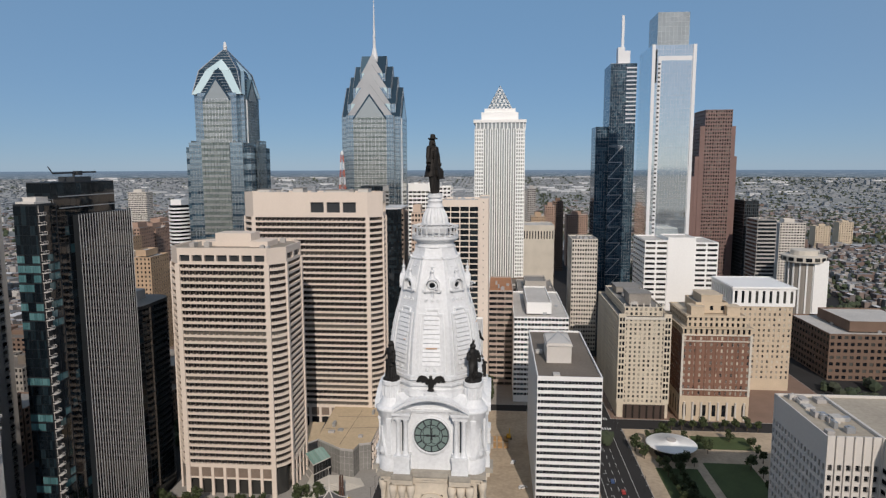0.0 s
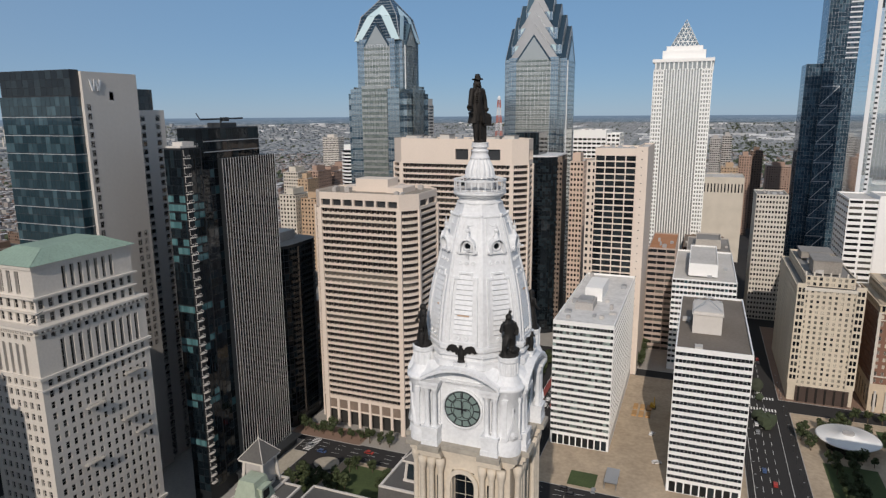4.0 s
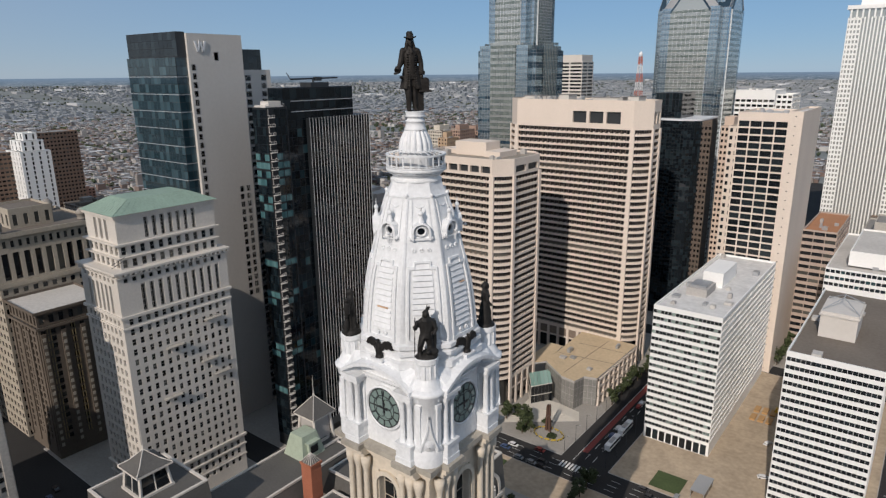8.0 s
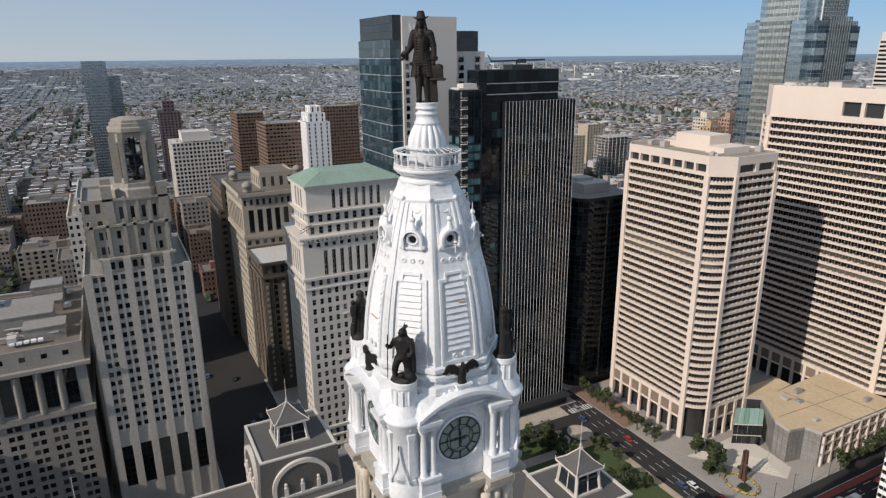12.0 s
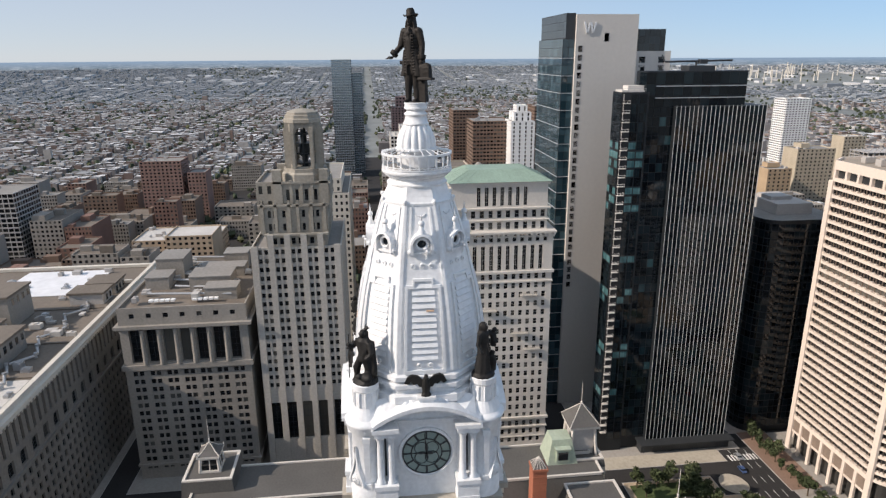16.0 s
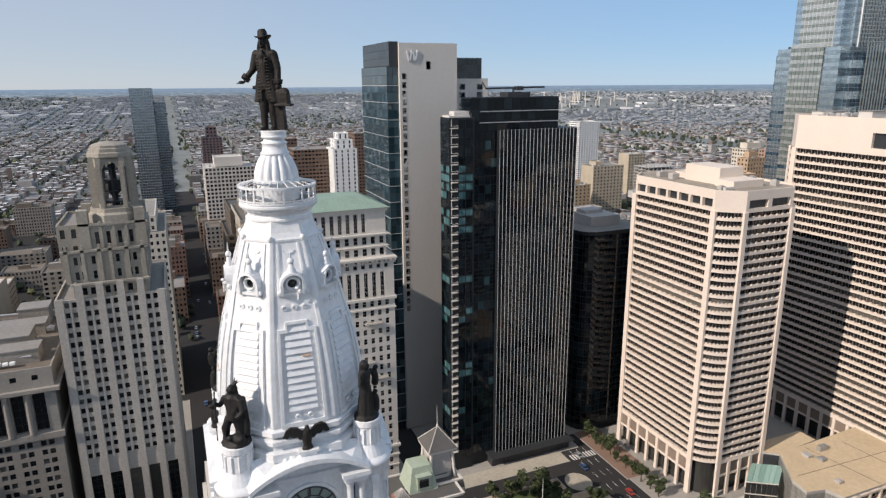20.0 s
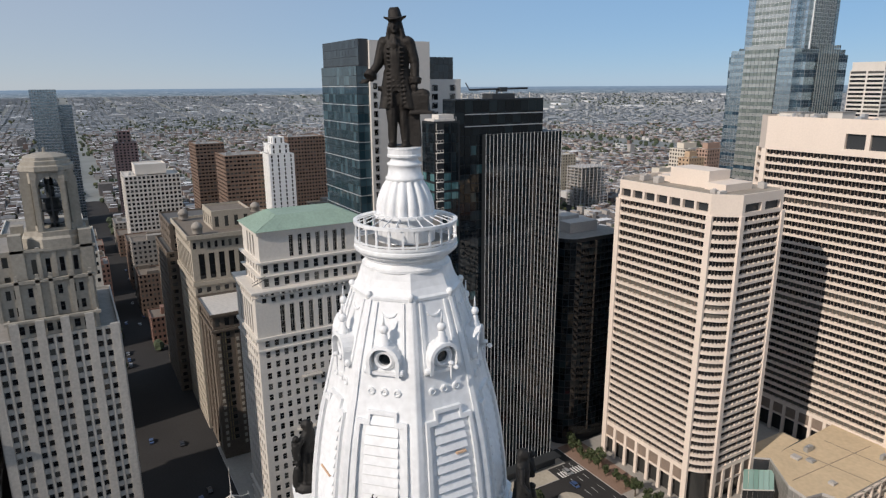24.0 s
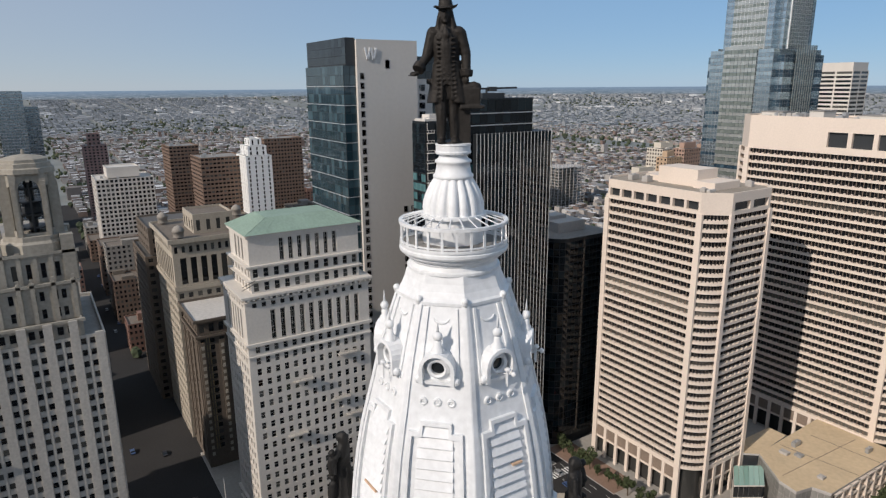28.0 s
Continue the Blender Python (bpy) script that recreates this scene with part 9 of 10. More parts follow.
c4 = [(cx - 5.2, cy - 5.2, 45.2), (cx + 5.2, cy - 5.2, 45.2), (cx + 5.2, cy + 5.2, 45.2), (cx - 5.2, cy + 5.2, 45.2)]
for k in range(4):
    g.poly([c4[k], c4[(k + 1) % 4], (cx, cy, 51.5)])
    g.rod(c4[k], (cx, cy, 51.5), 0.14, n=5, m=1)
part("turret_cap", g, [SLATE, LIME_W], hall)
g = G()
g.rod((cx, cy, 51), (cx, cy, 59), 0.16, 0.05, 6)
g.ball((cx, cy, 51.8), 0.4, 8, 6)
part("flagpole", g, [LIME_W], hall)
pavilion(-99, -59, 8, 32, 38, 47, 55, False)
pavilion(6, 58.6, 8, 32, 38, 47, 55, False)
pavilion(6, -59, 8, 32, 38, 47, 55, False)
for x, y in ((-80, 41),):
    g = G()
    g.box(x - HX - 2.3, y - 2.1, 24, x - HX + 2.3, y + 2.1, 43)
    for k in range(7):
        g.box(x - HX - 2.36, y - 2.16, 26 + k * 2.4, x - HX + 2.36, y + 2.16, 26.2 + k * 2.4)
    g.box(x - HX - 2.6, y - 2.4, 42.4, x - HX + 2.6, y + 2.4, 43.2)
    tip_ = (x - HX, y, 46.2)
    q4 = [(x - HX - 2.3, y - 2.1, 43.2), (x - HX + 2.3, y - 2.1, 43.2), (x - HX + 2.3, y + 2.1, 43.2), (x - HX - 2.3, y + 2.1, 43.2)]
    for k in range(4):
        g.poly([q4[k], q4[(k + 1) % 4], tip_], 1)
        for f in (0.0, 0.25, 0.5, 0.75):
            g.rod(Vector(q4[k]).lerp(Vector(q4[(k + 1) % 4]), f), tip_, 0.09, n=4, m=2)
    part("chimney", g, [BRICK, SLATE, LIME_W], hall, "red brick shaft with a ribbed slate cap")

# low link roofs in the court
g = G()
g.box(-66 - HX, -34, 0, -8.6 - HX, -20, 20, 0)
g.box(-66 - HX, 20, 0, -8.6 - HX, 34, 20, 0)
part("court_range", g, [STONE], hall)


# ---- the park's saucer-roofed visitor hall, trees, lawns ----
own = thing("visitor_hall", "round white saucer-roofed visitor hall in the park", "pavilion", at=(111, 233, 0))
g = G()
g.lathe([(9, 0.2), (9, 4.6)], 32)
part("glass_wall", g, [G_WIN], own)
g = G()
g.lathe([(7, 4.4), (13.5, 5.6), (14, 6.0), (13.5, 6.4), (4, 7.0), (3.6, 7.8), (0.4, 8.0)], 48)
part("saucer_roof", g, [WPANEL], own, "", True)
g = G()
g.lathe([(2.6, 7.8), (2.6, 8.6), (1.6, 8.7)], 20)
part("roof_vent", g, [CONC], own)
for x0, x1, y0, y1 in ((98, 120, 168, 214), (125, 150, 168, 222), (128, 160, 240, 258), (-10, 2, 154, 166), (-108, -64, 84, 134), (-122, -113, 90, 120), (-60, -30, 84, 112)):
    g = G()
    g.box(x0, y0, 0.1, x1, y1, 0.24, bottom=False)
    tagged(part("lawn", g, [GRASS]), "green clipped lawn", "lawn", kind="structure")


def leaf_crown(seed, r, h, n):
    """A crown of many small leaf sprays round a few boughs, uneven and open."""
    rnd = random.Random(seed)
    g = G()
    cl = [(rnd.uniform(-0.6, 0.6) * r, rnd.uniform(-0.6, 0.6) * r, h * rnd.uniform(0.45, 0.95), rnd.uniform(0.35, 0.6) * r) for _ in range(9)]
    for k in range(n):
        cx, cy, cz, cr = cl[k % 9]
        d = Vector((rnd.gauss(0, 1), rnd.gauss(0, 1), rnd.gauss(0, 0.8))).normalized() * cr * rnd.uniform(0.6, 1.05)
        p = Vector((cx, cy, cz)) + d
        a = Vector((rnd.gauss(0, 1), rnd.gauss(0, 1), rnd.gauss(0, 0.6))).normalized() * rnd.uniform(0.35, 0.75)
        b = a.cross(d if d.length > 0.01 else Vector((0, 0, 1))).normalized() * rnd.uniform(0.3, 0.6)
        g.quad(tuple(p - a), tuple(p - b * 0.8), tuple(p + a), tuple(p + b * 0.8))
    return g.mesh("crown", [LEAF]), cl


TREES = []
for k in range(4):
    r, h = (3.2, 9) if k < 2 else (2.4, 7)
    crown, cl = leaf_crown(40 + k, r, h, 520)
    g = G()
    g.rod((0, 0, 0), (0.1, 0, h * 0.45), 0.28, 0.18)
    for c in cl[:6]:
        g.rod((0.1, 0, h * 0.4), (c[0] * 0.8, c[1] * 0.8, c[2]), 0.13, 0.03, 5)
    TREES.append((g.mesh("trunk", [BARK]), crown))


def tree(x, y, k, s, a, where):
    own = thing("tree", "leafy green street tree " + where, "tree", "street trees", at=(x, y, 0.1))
    own.rotation_euler = (0, 0, a)
    own.scale = (s, s, s)
    for nm, me in zip(("trunk", "crown"), TREES[k % 4]):
        put(nm, me, own, Matrix())


rnd = random.Random(77)
spots = []
for k in range(13):
    spots.append((103 + rnd.uniform(-0.8, 0.8), 160 + 7.4 * k, "along the park's edge"))
    spots.append((108.5 + rnd.uniform(-0.8, 0.8), 163 + 7.4 * k, "along the park's edge"))
for k in range(9):
    spots.append((120 + 6.5 * k, 268 + rnd.uniform(-2, 1), "before old stone blocks"))
for k in range(16):
    spots.append((rnd.uniform(-106, -76), rnd.uniform(98, 133), "on the plaza lawn"))
for k in range(9):
    spots.append((rnd.uniform(-121, -112), rnd.uniform(92, 119), "on the plaza lawn"))
for k in range(9):
    spots.append((rnd.uniform(-58, -32), rnd.uniform(86, 110), "on the plaza lawn"))
for k in range(10):
    spots.append((-146 + 5.4 * k, 155 + rnd.uniform(-0.6, 0.6), "before the beige towers"))
for k in range(14):
    spots.append((-48 + rnd.uniform(-0.5, 0.5), 206 + 6.6 * k, "along the avenue"))
for k in range(10):
    spots.append((148 + rnd.uniform(-4, 12), 170 + 9 * k, "in the park"))
for k in range(12):
    spots.append((111 + 19 * math.cos(k * 0.52) + rnd.uniform(-2, 2), 233 + 19 * math.sin(k * 0.52) + rnd.uniform(-2, 2), "round the visitor hall"))
for k in range(7):
    spots.append((-78 + rnd.uniform(-6, 14), 160 + rnd.uniform(-4, 10), "on the sunken plaza"))
for k in range(8):
    spots.append((-28.5, 100 + 6 * k, "by the street"))
    spots.append((8, 304 + 9 * k, "by the street"))
spots = [q for q in spots if math.hypot(q[0] - 111, q[1] - 233) > 17]
for k, (x, y, w) in enumerate(spots):
    tree(x, y, rnd.randrange(4), rnd.uniform(0.7, 1.15), rnd.uniform(0, 6.3), w)


# ---- the city round about: mid-rise blocks, row houses, trees, skyline ----
KEEP = [(-296, -254, 340, 384), (-374, -310, 416, 530), (-440, -404, 655, 695), (-660, -615, 990, 1025), (40, 120, 780, 1035), (120, 162, 930, 965), (-296, -268, 436, 470), (30, 70, 645, 705), (-96, -56, 340, 390), (620, 664, 1172, 1212), (712, 755, 1268, 1305), (270, 305, 552, 645), (378, 424, 752, 806), (20, 66, 405, 552), (96, 132, 374, 436), (-612, -572, 455, 512), (-580, -545, 405, 445), (-712, -676, 590, 632), (-840, -792, 582, 635), (-630, -588, 553, 614), (-340, -280, 680, 735), (-252, -215, 12, 50), (-305, -245, 10, 70), (-230, -140, 60, 150), (-240, -140, 10, 70), (-270, -140, -110, -10), (-262, -60, -210, -110), (-150, -50, 150, 310), (-60, 66, 180, 425), (84, 240, 275, 425), (128, 200, 415, 470), (110, 220, 40, 130), (84, 210, 140, 270),
        (-115, 30, -80, 125), (-212, -150, 145, 200), (-212, -150, 305, 362), (-128, -66, 425, 485), (-18, 45, 545, 606), (150, 200, 498, 545), (130, 185, 690, 745), (222, 285, 615, 670), (255, 335, 365, 445), (284, 332, 498, 546), (50, 100, 435, 485), (-75, -22, 465, 515),
        (-350, -235, 10, 66), (-625, -570, 10, 66), (-885, -850, 22, 60), (-690, -515, 85, 150), (-625, -580, 160, 210), (-875, -810, -56, -8), (-335, -262, -66, -12), (-625, -585, -240, -165), (-435, -365, -185, -112), (-485, -435, -335, -275), (-565, -540, 325, 376)]
XS = [-5000, -1100, -1010, -925, -840, -735, -610, -490, -365, -232, -140, -38, 75, 190, 300, 410, 520, 640, 760, 900, 5000]
YS = [-5000, -620, -480, -340, -205, -110, 0, 135, 305, 430, 565, 700, 840, 980, 1120, 1260, 5000]


def near_line(v, lines, d):
    return min(abs(v - q) for q in lines) < d


def free(x0, x1, y0, y1):
    return not any(x0 < b and x1 > a and y0 < d and y1 > c for a, b, c, d in KEEP)


rnd = random.Random(5)
BRICK_M = mat("dull_red_brick", (0.205, 0.118, 0.092), 0.85, var=0.28, fine=1.5, broad=0.08)
WALLS = [TANB, BUFF, BRICK_B, LIME_D, CONC, BRICK_M, LIME]
ROOFS = [ROOF_G, ROOF_L, ROOF_B, ROOF_G, ROOF_B]
NAMES = {0: "tan brick", 1: "soot-streaked buff stone", 2: "brown brick", 3: "sooty stone", 4: "grey concrete", 5: "red brick", 6: "pale stone"}
made = 0
for i in range(1, len(XS) - 2):
    for j in range(1, len(YS) - 2):
        x, xe = XS[i] + 9, XS[i + 1] - 9
        while x < xe - 14:
            w = min(rnd.uniform(18, 42), xe - x)
            y, ye = YS[j] + 8, YS[j + 1] - 8
            while y < ye - 14:
                d = min(rnd.uniform(18, 45), ye - y)
                cx, cy = x + w / 2, y + d / 2
                r = math.hypot(cx, cy)
                west = cy > 300 and -330 < cx < 420 and r < 1250
                south = -760 < cx < -150 and -420 < cy < 420
                if (west or south) and free(x, x + w, y, y + d) and rnd.random() < (0.85 if r < 650 else 0.5) and made < 330 and w > 8 and d > 8:
                    base = 34 if r < 550 else 24 if r < 800 else 17
                    h = base * rnd.uniform(0.45, 1.35)
                    if rnd.random() < 0.08 and r > 420:
                        h *= 1.7
                    if cx < -140 and abs(cy) < 200 and cx > -330:
                        h = rnd.uniform(20, 42)
                    k = rnd.randrange(7)
                    if south:
                        k = {0: 1, 3: 1, 4: 2, 6: 2}.get(k, k)
                    own = thing("city_block", f"{NAMES[k]} mid-rise city block with a flat roof", "building", "mid-rise blocks", at=(x, y, 0))
                    g = G()
                    block(g, [], 0, w - 1, 0, d - 1, 0, h, {}, roof=1, parapet=0.9)
                    for _ in range(rnd.randrange(1, 4)):
                        a, b = rnd.uniform(3, w * 0.4), rnd.uniform(3, d * 0.4)
                        u, v = rnd.uniform(1, w - a - 2), rnd.uniform(1, d - b - 2)
                        g.box(u, v, h - 0.9, u + a, v + b, h + rnd.uniform(1.5, 4.5), rnd.choice((0, 1)), bottom=False)
                    part("wall", g, [WALLS[k], rnd.choice(ROOFS) if not south else rnd.choice((ROOF_G, ROOF_B, ROOF_B))], own)
                    g = G()
                    fl = max(2, round(h / 3.6))
                    for sd in ("E", "N", "S"):
                        P, u, W = SIDES[sd](0, w - 1, 0, d - 1)
                        n = max(2, round(W / rnd.choice((2.6, 3.4, 4.2))))
                        nx, ny = u[1], -u[0]
                        for f in range(fl):
                            z = f * h / fl + 1.2
                            for c in range(n):
                                s0 = W * (c + 0.26) / n
                                s1 = W * (c + 0.74) / n
                                o = 0.03
                                g.quad((P[0] + u[0] * s0 + nx * o, P[1] + u[1] * s0 + ny * o, z), (P[0] + u[0] * s1 + nx * o, P[1] + u[1] * s1 + ny * o, z), (P[0] + u[0] * s1 + nx * o, P[1] + u[1] * s1 + ny * o, z + 1.8), (P[0] + u[0] * s0 + nx * o, P[1] + u[1] * s0 + ny * o, z + 1.8))
                    tagged(part("window_field", g, [G_WIN], own), kind="stuff")
                    made += 1
                y += d
            x += w

# the rest of the city, to the north and east: it shows in the glass fronts
g = G()
rnd = random.Random(19)
for k in range(420):
    r, a = 240 + 900 * rnd.random() ** 1.2, radians(rnd.uniform(48, 222))
    x, y = r * math.sin(a), r * math.cos(a)
    w, d, h = rnd.uniform(9, 24), rnd.uniform(9, 24), rnd.uniform(14, 44) * (1.9 if rnd.random() < 0.16 and r > 330 else 1.0)
    if free(x - w, x + w, y - d, y + d) and r - 24 > 210:
        m_ = rnd.randrange(4)
        g.box(x - w, y - d, 0, x + w, y + d, h, m_, 4, bottom=False)
        g.box(x - w * 0.4, y - d * 0.4, h, x + w * 0.3, y + d * 0.2, h + 3, m_, 4, bottom=False)
tagged(part("city_beyond", g, [BUFF, BRICK_B, TANB, CONC, ROOF_G]), "brick and stone city blocks mirrored in the glass towers", "buildings", kind="stuff")

# row houses: one sheet of small blocks with lanes between, coarser farther out
def tones(name, stops, rough_=0.9):
    """Each piece takes one tone of the ramp, with fine stains over it."""
    m = mat(name, (1, 1, 1), rough_, var=0.22, fine=0.25, broad=0.02)
    n, l = m.node_tree.nodes, m.node_tree.links
    ge, cr = n.new("ShaderNodeNewGeometry"), n.new("ShaderNodeValToRGB")
    cr.color_ramp.interpolation = "CONSTANT"
    e = cr.color_ramp.elements
    for k, (p, c) in enumerate(stops):
        q = e[k] if k < 2 else e.new(p)
        q.position, q.color = p, (*c, 1)
    l.new(ge.outputs["Random Per Island"], cr.inputs[0])
    mx = [q for q in n if q.bl_idname == "ShaderNodeMix"][0]
    l.new(cr.outputs[0], mx.inputs[6])
    return m


FARROOF = tones("row_house_roofs", [(0.0, (0.133, 0.136, 0.143)), (0.16, (0.218, 0.222, 0.229)), (0.36, (0.285, 0.292, 0.302)), (0.56, (0.246, 0.235, 0.229)), (0.62, (0.43, 0.435, 0.44)), (0.78, (0.159, 0.143, 0.133)), (0.83, (0.62, 0.625, 0.63))])
FARW = [tones("brick_row_walls", [(0.0, (0.180, 0.130, 0.112)), (0.4, (0.223, 0.176, 0.155)), (0.75, (0.144, 0.133, 0.130))]), tones("pale_row_walls", [(0.0, (0.360, 0.338, 0.317)), (0.35, (0.274, 0.248, 0.230)), (0.6, (0.461, 0.454, 0.439)), (0.75, (0.209, 0.198, 0.194))])]
# bluer, flatter copies of the house tones: distance haze put into the colour
HAZEROOF = tones("distant_pale_roofs", [(0.0, (0.238, 0.264, 0.290)), (0.3, (0.290, 0.317, 0.343)), (0.55, (0.257, 0.277, 0.297)), (0.72, (0.40, 0.42, 0.44)), (0.9, (0.58, 0.59, 0.60))])
HAZEWALL = tones("distant_pale_walls", [(0.0, (0.218, 0.238, 0.257)), (0.4, (0.277, 0.294, 0.310)), (0.75, (0.198, 0.221, 0.238))])
rng = np.random.default_rng(11)
cells, gaps = [], []
for r0, r1, du, dv, lane, hh in ((300, 1300, 6.0, 12.5, 13, 9.5), (1300, 2500, 10, 14, 15, 9.5), (2500, 4600, 22, 22, 22, 10)):
    bx, by = 10 * du + lane, 2 * dv + lane + 5
    pitch = max(bx, by)
    nb = int(2 * r1 / pitch) + 1
    I, J = np.meshgrid(np.arange(nb), np.arange(nb), indexing="ij")
    across = (np.sin(I * 0.71 + 1.3) + np.sin(J * 0.53 + 0.4) + rng.normal(0, 0.5, I.shape)) > 0.4
    rows = max(2, int((pitch - lane) / (dv + 2)) )
    A, B = np.meshgrid(np.arange(int((pitch - lane) / du)), np.arange(rows), indexing="ij")
    u = (A * du + du / 2).ravel()
    v = (B * (pitch - lane) / rows + dv / 2).ravel()
    X0, Y0 = (-r1 + I * pitch)[..., None], (-r1 + J * pitch)[..., None]
    ac = across[..., None]
    x = np.where(ac, X0 + v, X0 + u).ravel()
    y = np.where(ac, Y0 + u, Y0 + v).ravel()
    turn = np.repeat(across.ravel(), len(u))
    x = x + rng.normal(0, 0.6, len(x))
    y = y + rng.normal(0, 0.9, len(x))
    rr, ang = np.hypot(x, y), np.degrees(np.arctan2(x, y))
    ok = (rr > r0) & (rr < r1) & (ang > -132) & (ang < 44)
    ok &= rng.random(len(x)) < 0.8 + 0.12 * np.sin(x * 0.004) * np.sin(y * 0.005)
    ok &= (np.abs(y) > 18) & (np.abs(x - 75) > 16) & (np.abs(x + 38) > 14)
    ok &= ~((x > 60) & (y > 700) & (rng.random(len(x)) < 0.3))
    ok &= ~((y > 1250) & (y < 1420))
    ok &= ~(np.hypot(x + 3100, y - 2100) < 500)
    ok &= ~((np.sin(x * 0.0021 + 1.0) * np.sin(y * 0.0026 + 0.4) > 0.72) & (rr > 2300) & (rng.random(len(x)) < 0.6))
    ok &= ~(np.sin(x * 0.011 + 2.0) * np.sin(y * 0.013 + 0.9) > 0.93)
    if r0 < 1300:
        core = ((y > 300) & (x > -340) & (x < 430) & (rr < 1000)) | ((x > -770) & (x < -140) & (np.abs(y) < 425))
        ok &= ~core
        for a, b, c, d in KEEP:
            ok &= ~((x > a - 8) & (x < b + 8) & (y > c - 8) & (y < d + 8))
    x, y, turn = x[ok], y[ok], turn[ok]
    n = len(x)
    w = du * rng.uniform(0.42, 0.52, n)
    d = dv * rng.uniform(0.3, 0.5, n)
    h = hh * rng.uniform(0.5, 1.0, n)
    h = np.where(rng.random(n) < 0.01, h * rng.uniform(1.5, 2.8, n), h)
    wide = rng.random(n) < 0.05
    w = np.where(wide, w * rng.uniform(1.8, 4.0, n), w)
    d = np.where(wide, d * rng.uniform(1.0, 1.8, n), d)
    cells.append((x, y, np.where(turn, d, w), np.where(turn, w, d), h))
x, y, w, d, h = [np.concatenate(c) for c in zip(*cells)]
n = len(x)


def sheet(name, V, F, mats_, mi=None):
    """One mesh from arrays of corners and four-cornered or three-cornered faces."""
    k = F.shape[1]
    me = bpy.data.meshes.new(name)
    me.vertices.add(len(V))
    me.vertices.foreach_set("co", V.ravel())
    me.loops.add(F.size)
    me.loops.foreach_set("vertex_index", F.ravel().astype(np.int32))
    me.polygons.add(len(F))
    me.polygons.foreach_set("loop_start", np.arange(len(F), dtype=np.int32) * k)
    me.polygons.foreach_set("loop_total", np.full(len(F), k, dtype=np.int32))
    for q in mats_:
        me.materials.append(q)
    if mi is not None:
        me.polygons.foreach_set("material_index", mi.ravel())
    me.update(calc_edges=True)
    me.shade_flat()
    return me


lift = 92.0 * (np.maximum(np.hypot(x, y) - 2700, 0) / 2000) ** 1.25
V = np.stack([np.stack([x + sx * w, y + sy * d, lift + h * (1.2 * sz - 0.2)], -1) for sz in (0, 1) for sx, sy in ((-1, -1), (1, -1), (1, 1), (-1, 1))], 1).reshape(-1, 3)
q = np.array([(0, 1, 5, 4), (1, 2, 6, 5), (2, 3, 7, 6), (3, 0, 4, 7), (4, 5, 6, 7)])
F = (np.arange(n)[:, None, None] * 8 + q[None]).reshape(-1, 4)
mi = np.zeros((n, 5), dtype=np.int32)
mi[:, :4] = rng.choice([1, 2], n)[:, None]
# houses farther out take the haze-tinted copies
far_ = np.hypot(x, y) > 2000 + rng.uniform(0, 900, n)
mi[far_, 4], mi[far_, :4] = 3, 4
tagged(new("row_houses", sheet("row_houses", V, F, (FARROOF, *FARW, HAZEROOF, HAZEWALL), mi)), "miles of low brick row houses with pale and dark flat roofs", "houses", kind="stuff")

# far trees in the lanes, yards and parks: ragged clumps
N = 90000
r = 250 + 4350 * rng.random(N) ** 1.3
a = np.radians(rng.uniform(-132, 44, N))
x, y = r * np.sin(a), r * np.cos(a)
green = ((np.sin(x * 0.0021 + 1.0) * np.sin(y * 0.0026 + 0.4) > 0.7) & (r > 2300) & (rng.random(N) < 0.5)) | ((x > 150) & (y > 560) & (rng.random(N) < 0.5)) | (np.sin(x * 0.011 + 2.0) * np.sin(y * 0.013 + 0.9) > 0.9)
ok = (green | (rng.random(N) < (0.30 + 0.16 * np.sin(x * 0.006 + 0.7) * np.sin(y * 0.007)) * np.interp(r, [1800, 3200], [1.0, 0.35]))) & (np.abs(y) > 9)
ok &= ~((y > 300) & (np.abs(x) < 140) & (r < 1250)) & ~((x > -330) & (x < -120) & (np.abs(y) < 220))
for p0, p1, p2, p3 in KEEP:
    ok &= ~((x > p0 - 6) & (x < p1 + 6) & (y > p2 - 6) & (y < p3 + 6))
x, y, r = x[ok][:26000], y[ok][:26000], r[ok][:26000]
n = len(x)
s = rng.uniform(1.8, 4.6, n) * np.where(r < 1500, 1.0, 1.3)
g = G()
g.ball((0, 0, 0), (1, 1, 1), 6, 4)
base = np.array(g.v)
tri_ = []
for f in g.f:
    for k in range(1, len(f) - 1):
        tri_.append((f[0], f[k], f[k + 1]))
tri_ = np.array(tri_)
jit = rng.uniform(0.62, 1.3, (n, len(base), 1))
V = base[None] * jit * s[:, None, None] * np.array([1, 1, 0.85]) + np.stack([x, y, s * 1.05 + 92.0 * (np.maximum(r - 2700, 0) / 2000) ** 1.25], -1)[:, None]
F = (np.arange(n)[:, None, None] * len(base) + tri_[None]).reshape(-1, 3)
tagged(new("far_woods", sheet("far_woods", V.reshape(-1, 3), F, (tones("far_foliage", [(0.0, (0.045, 0.06, 0.036)), (0.35, (0.06, 0.078, 0.045)), (0.7, (0.05, 0.058, 0.038)), (0.9, (0.085, 0.092, 0.045))], 0.95),))), "scattered dark green trees among far houses", "trees", kind="stuff")

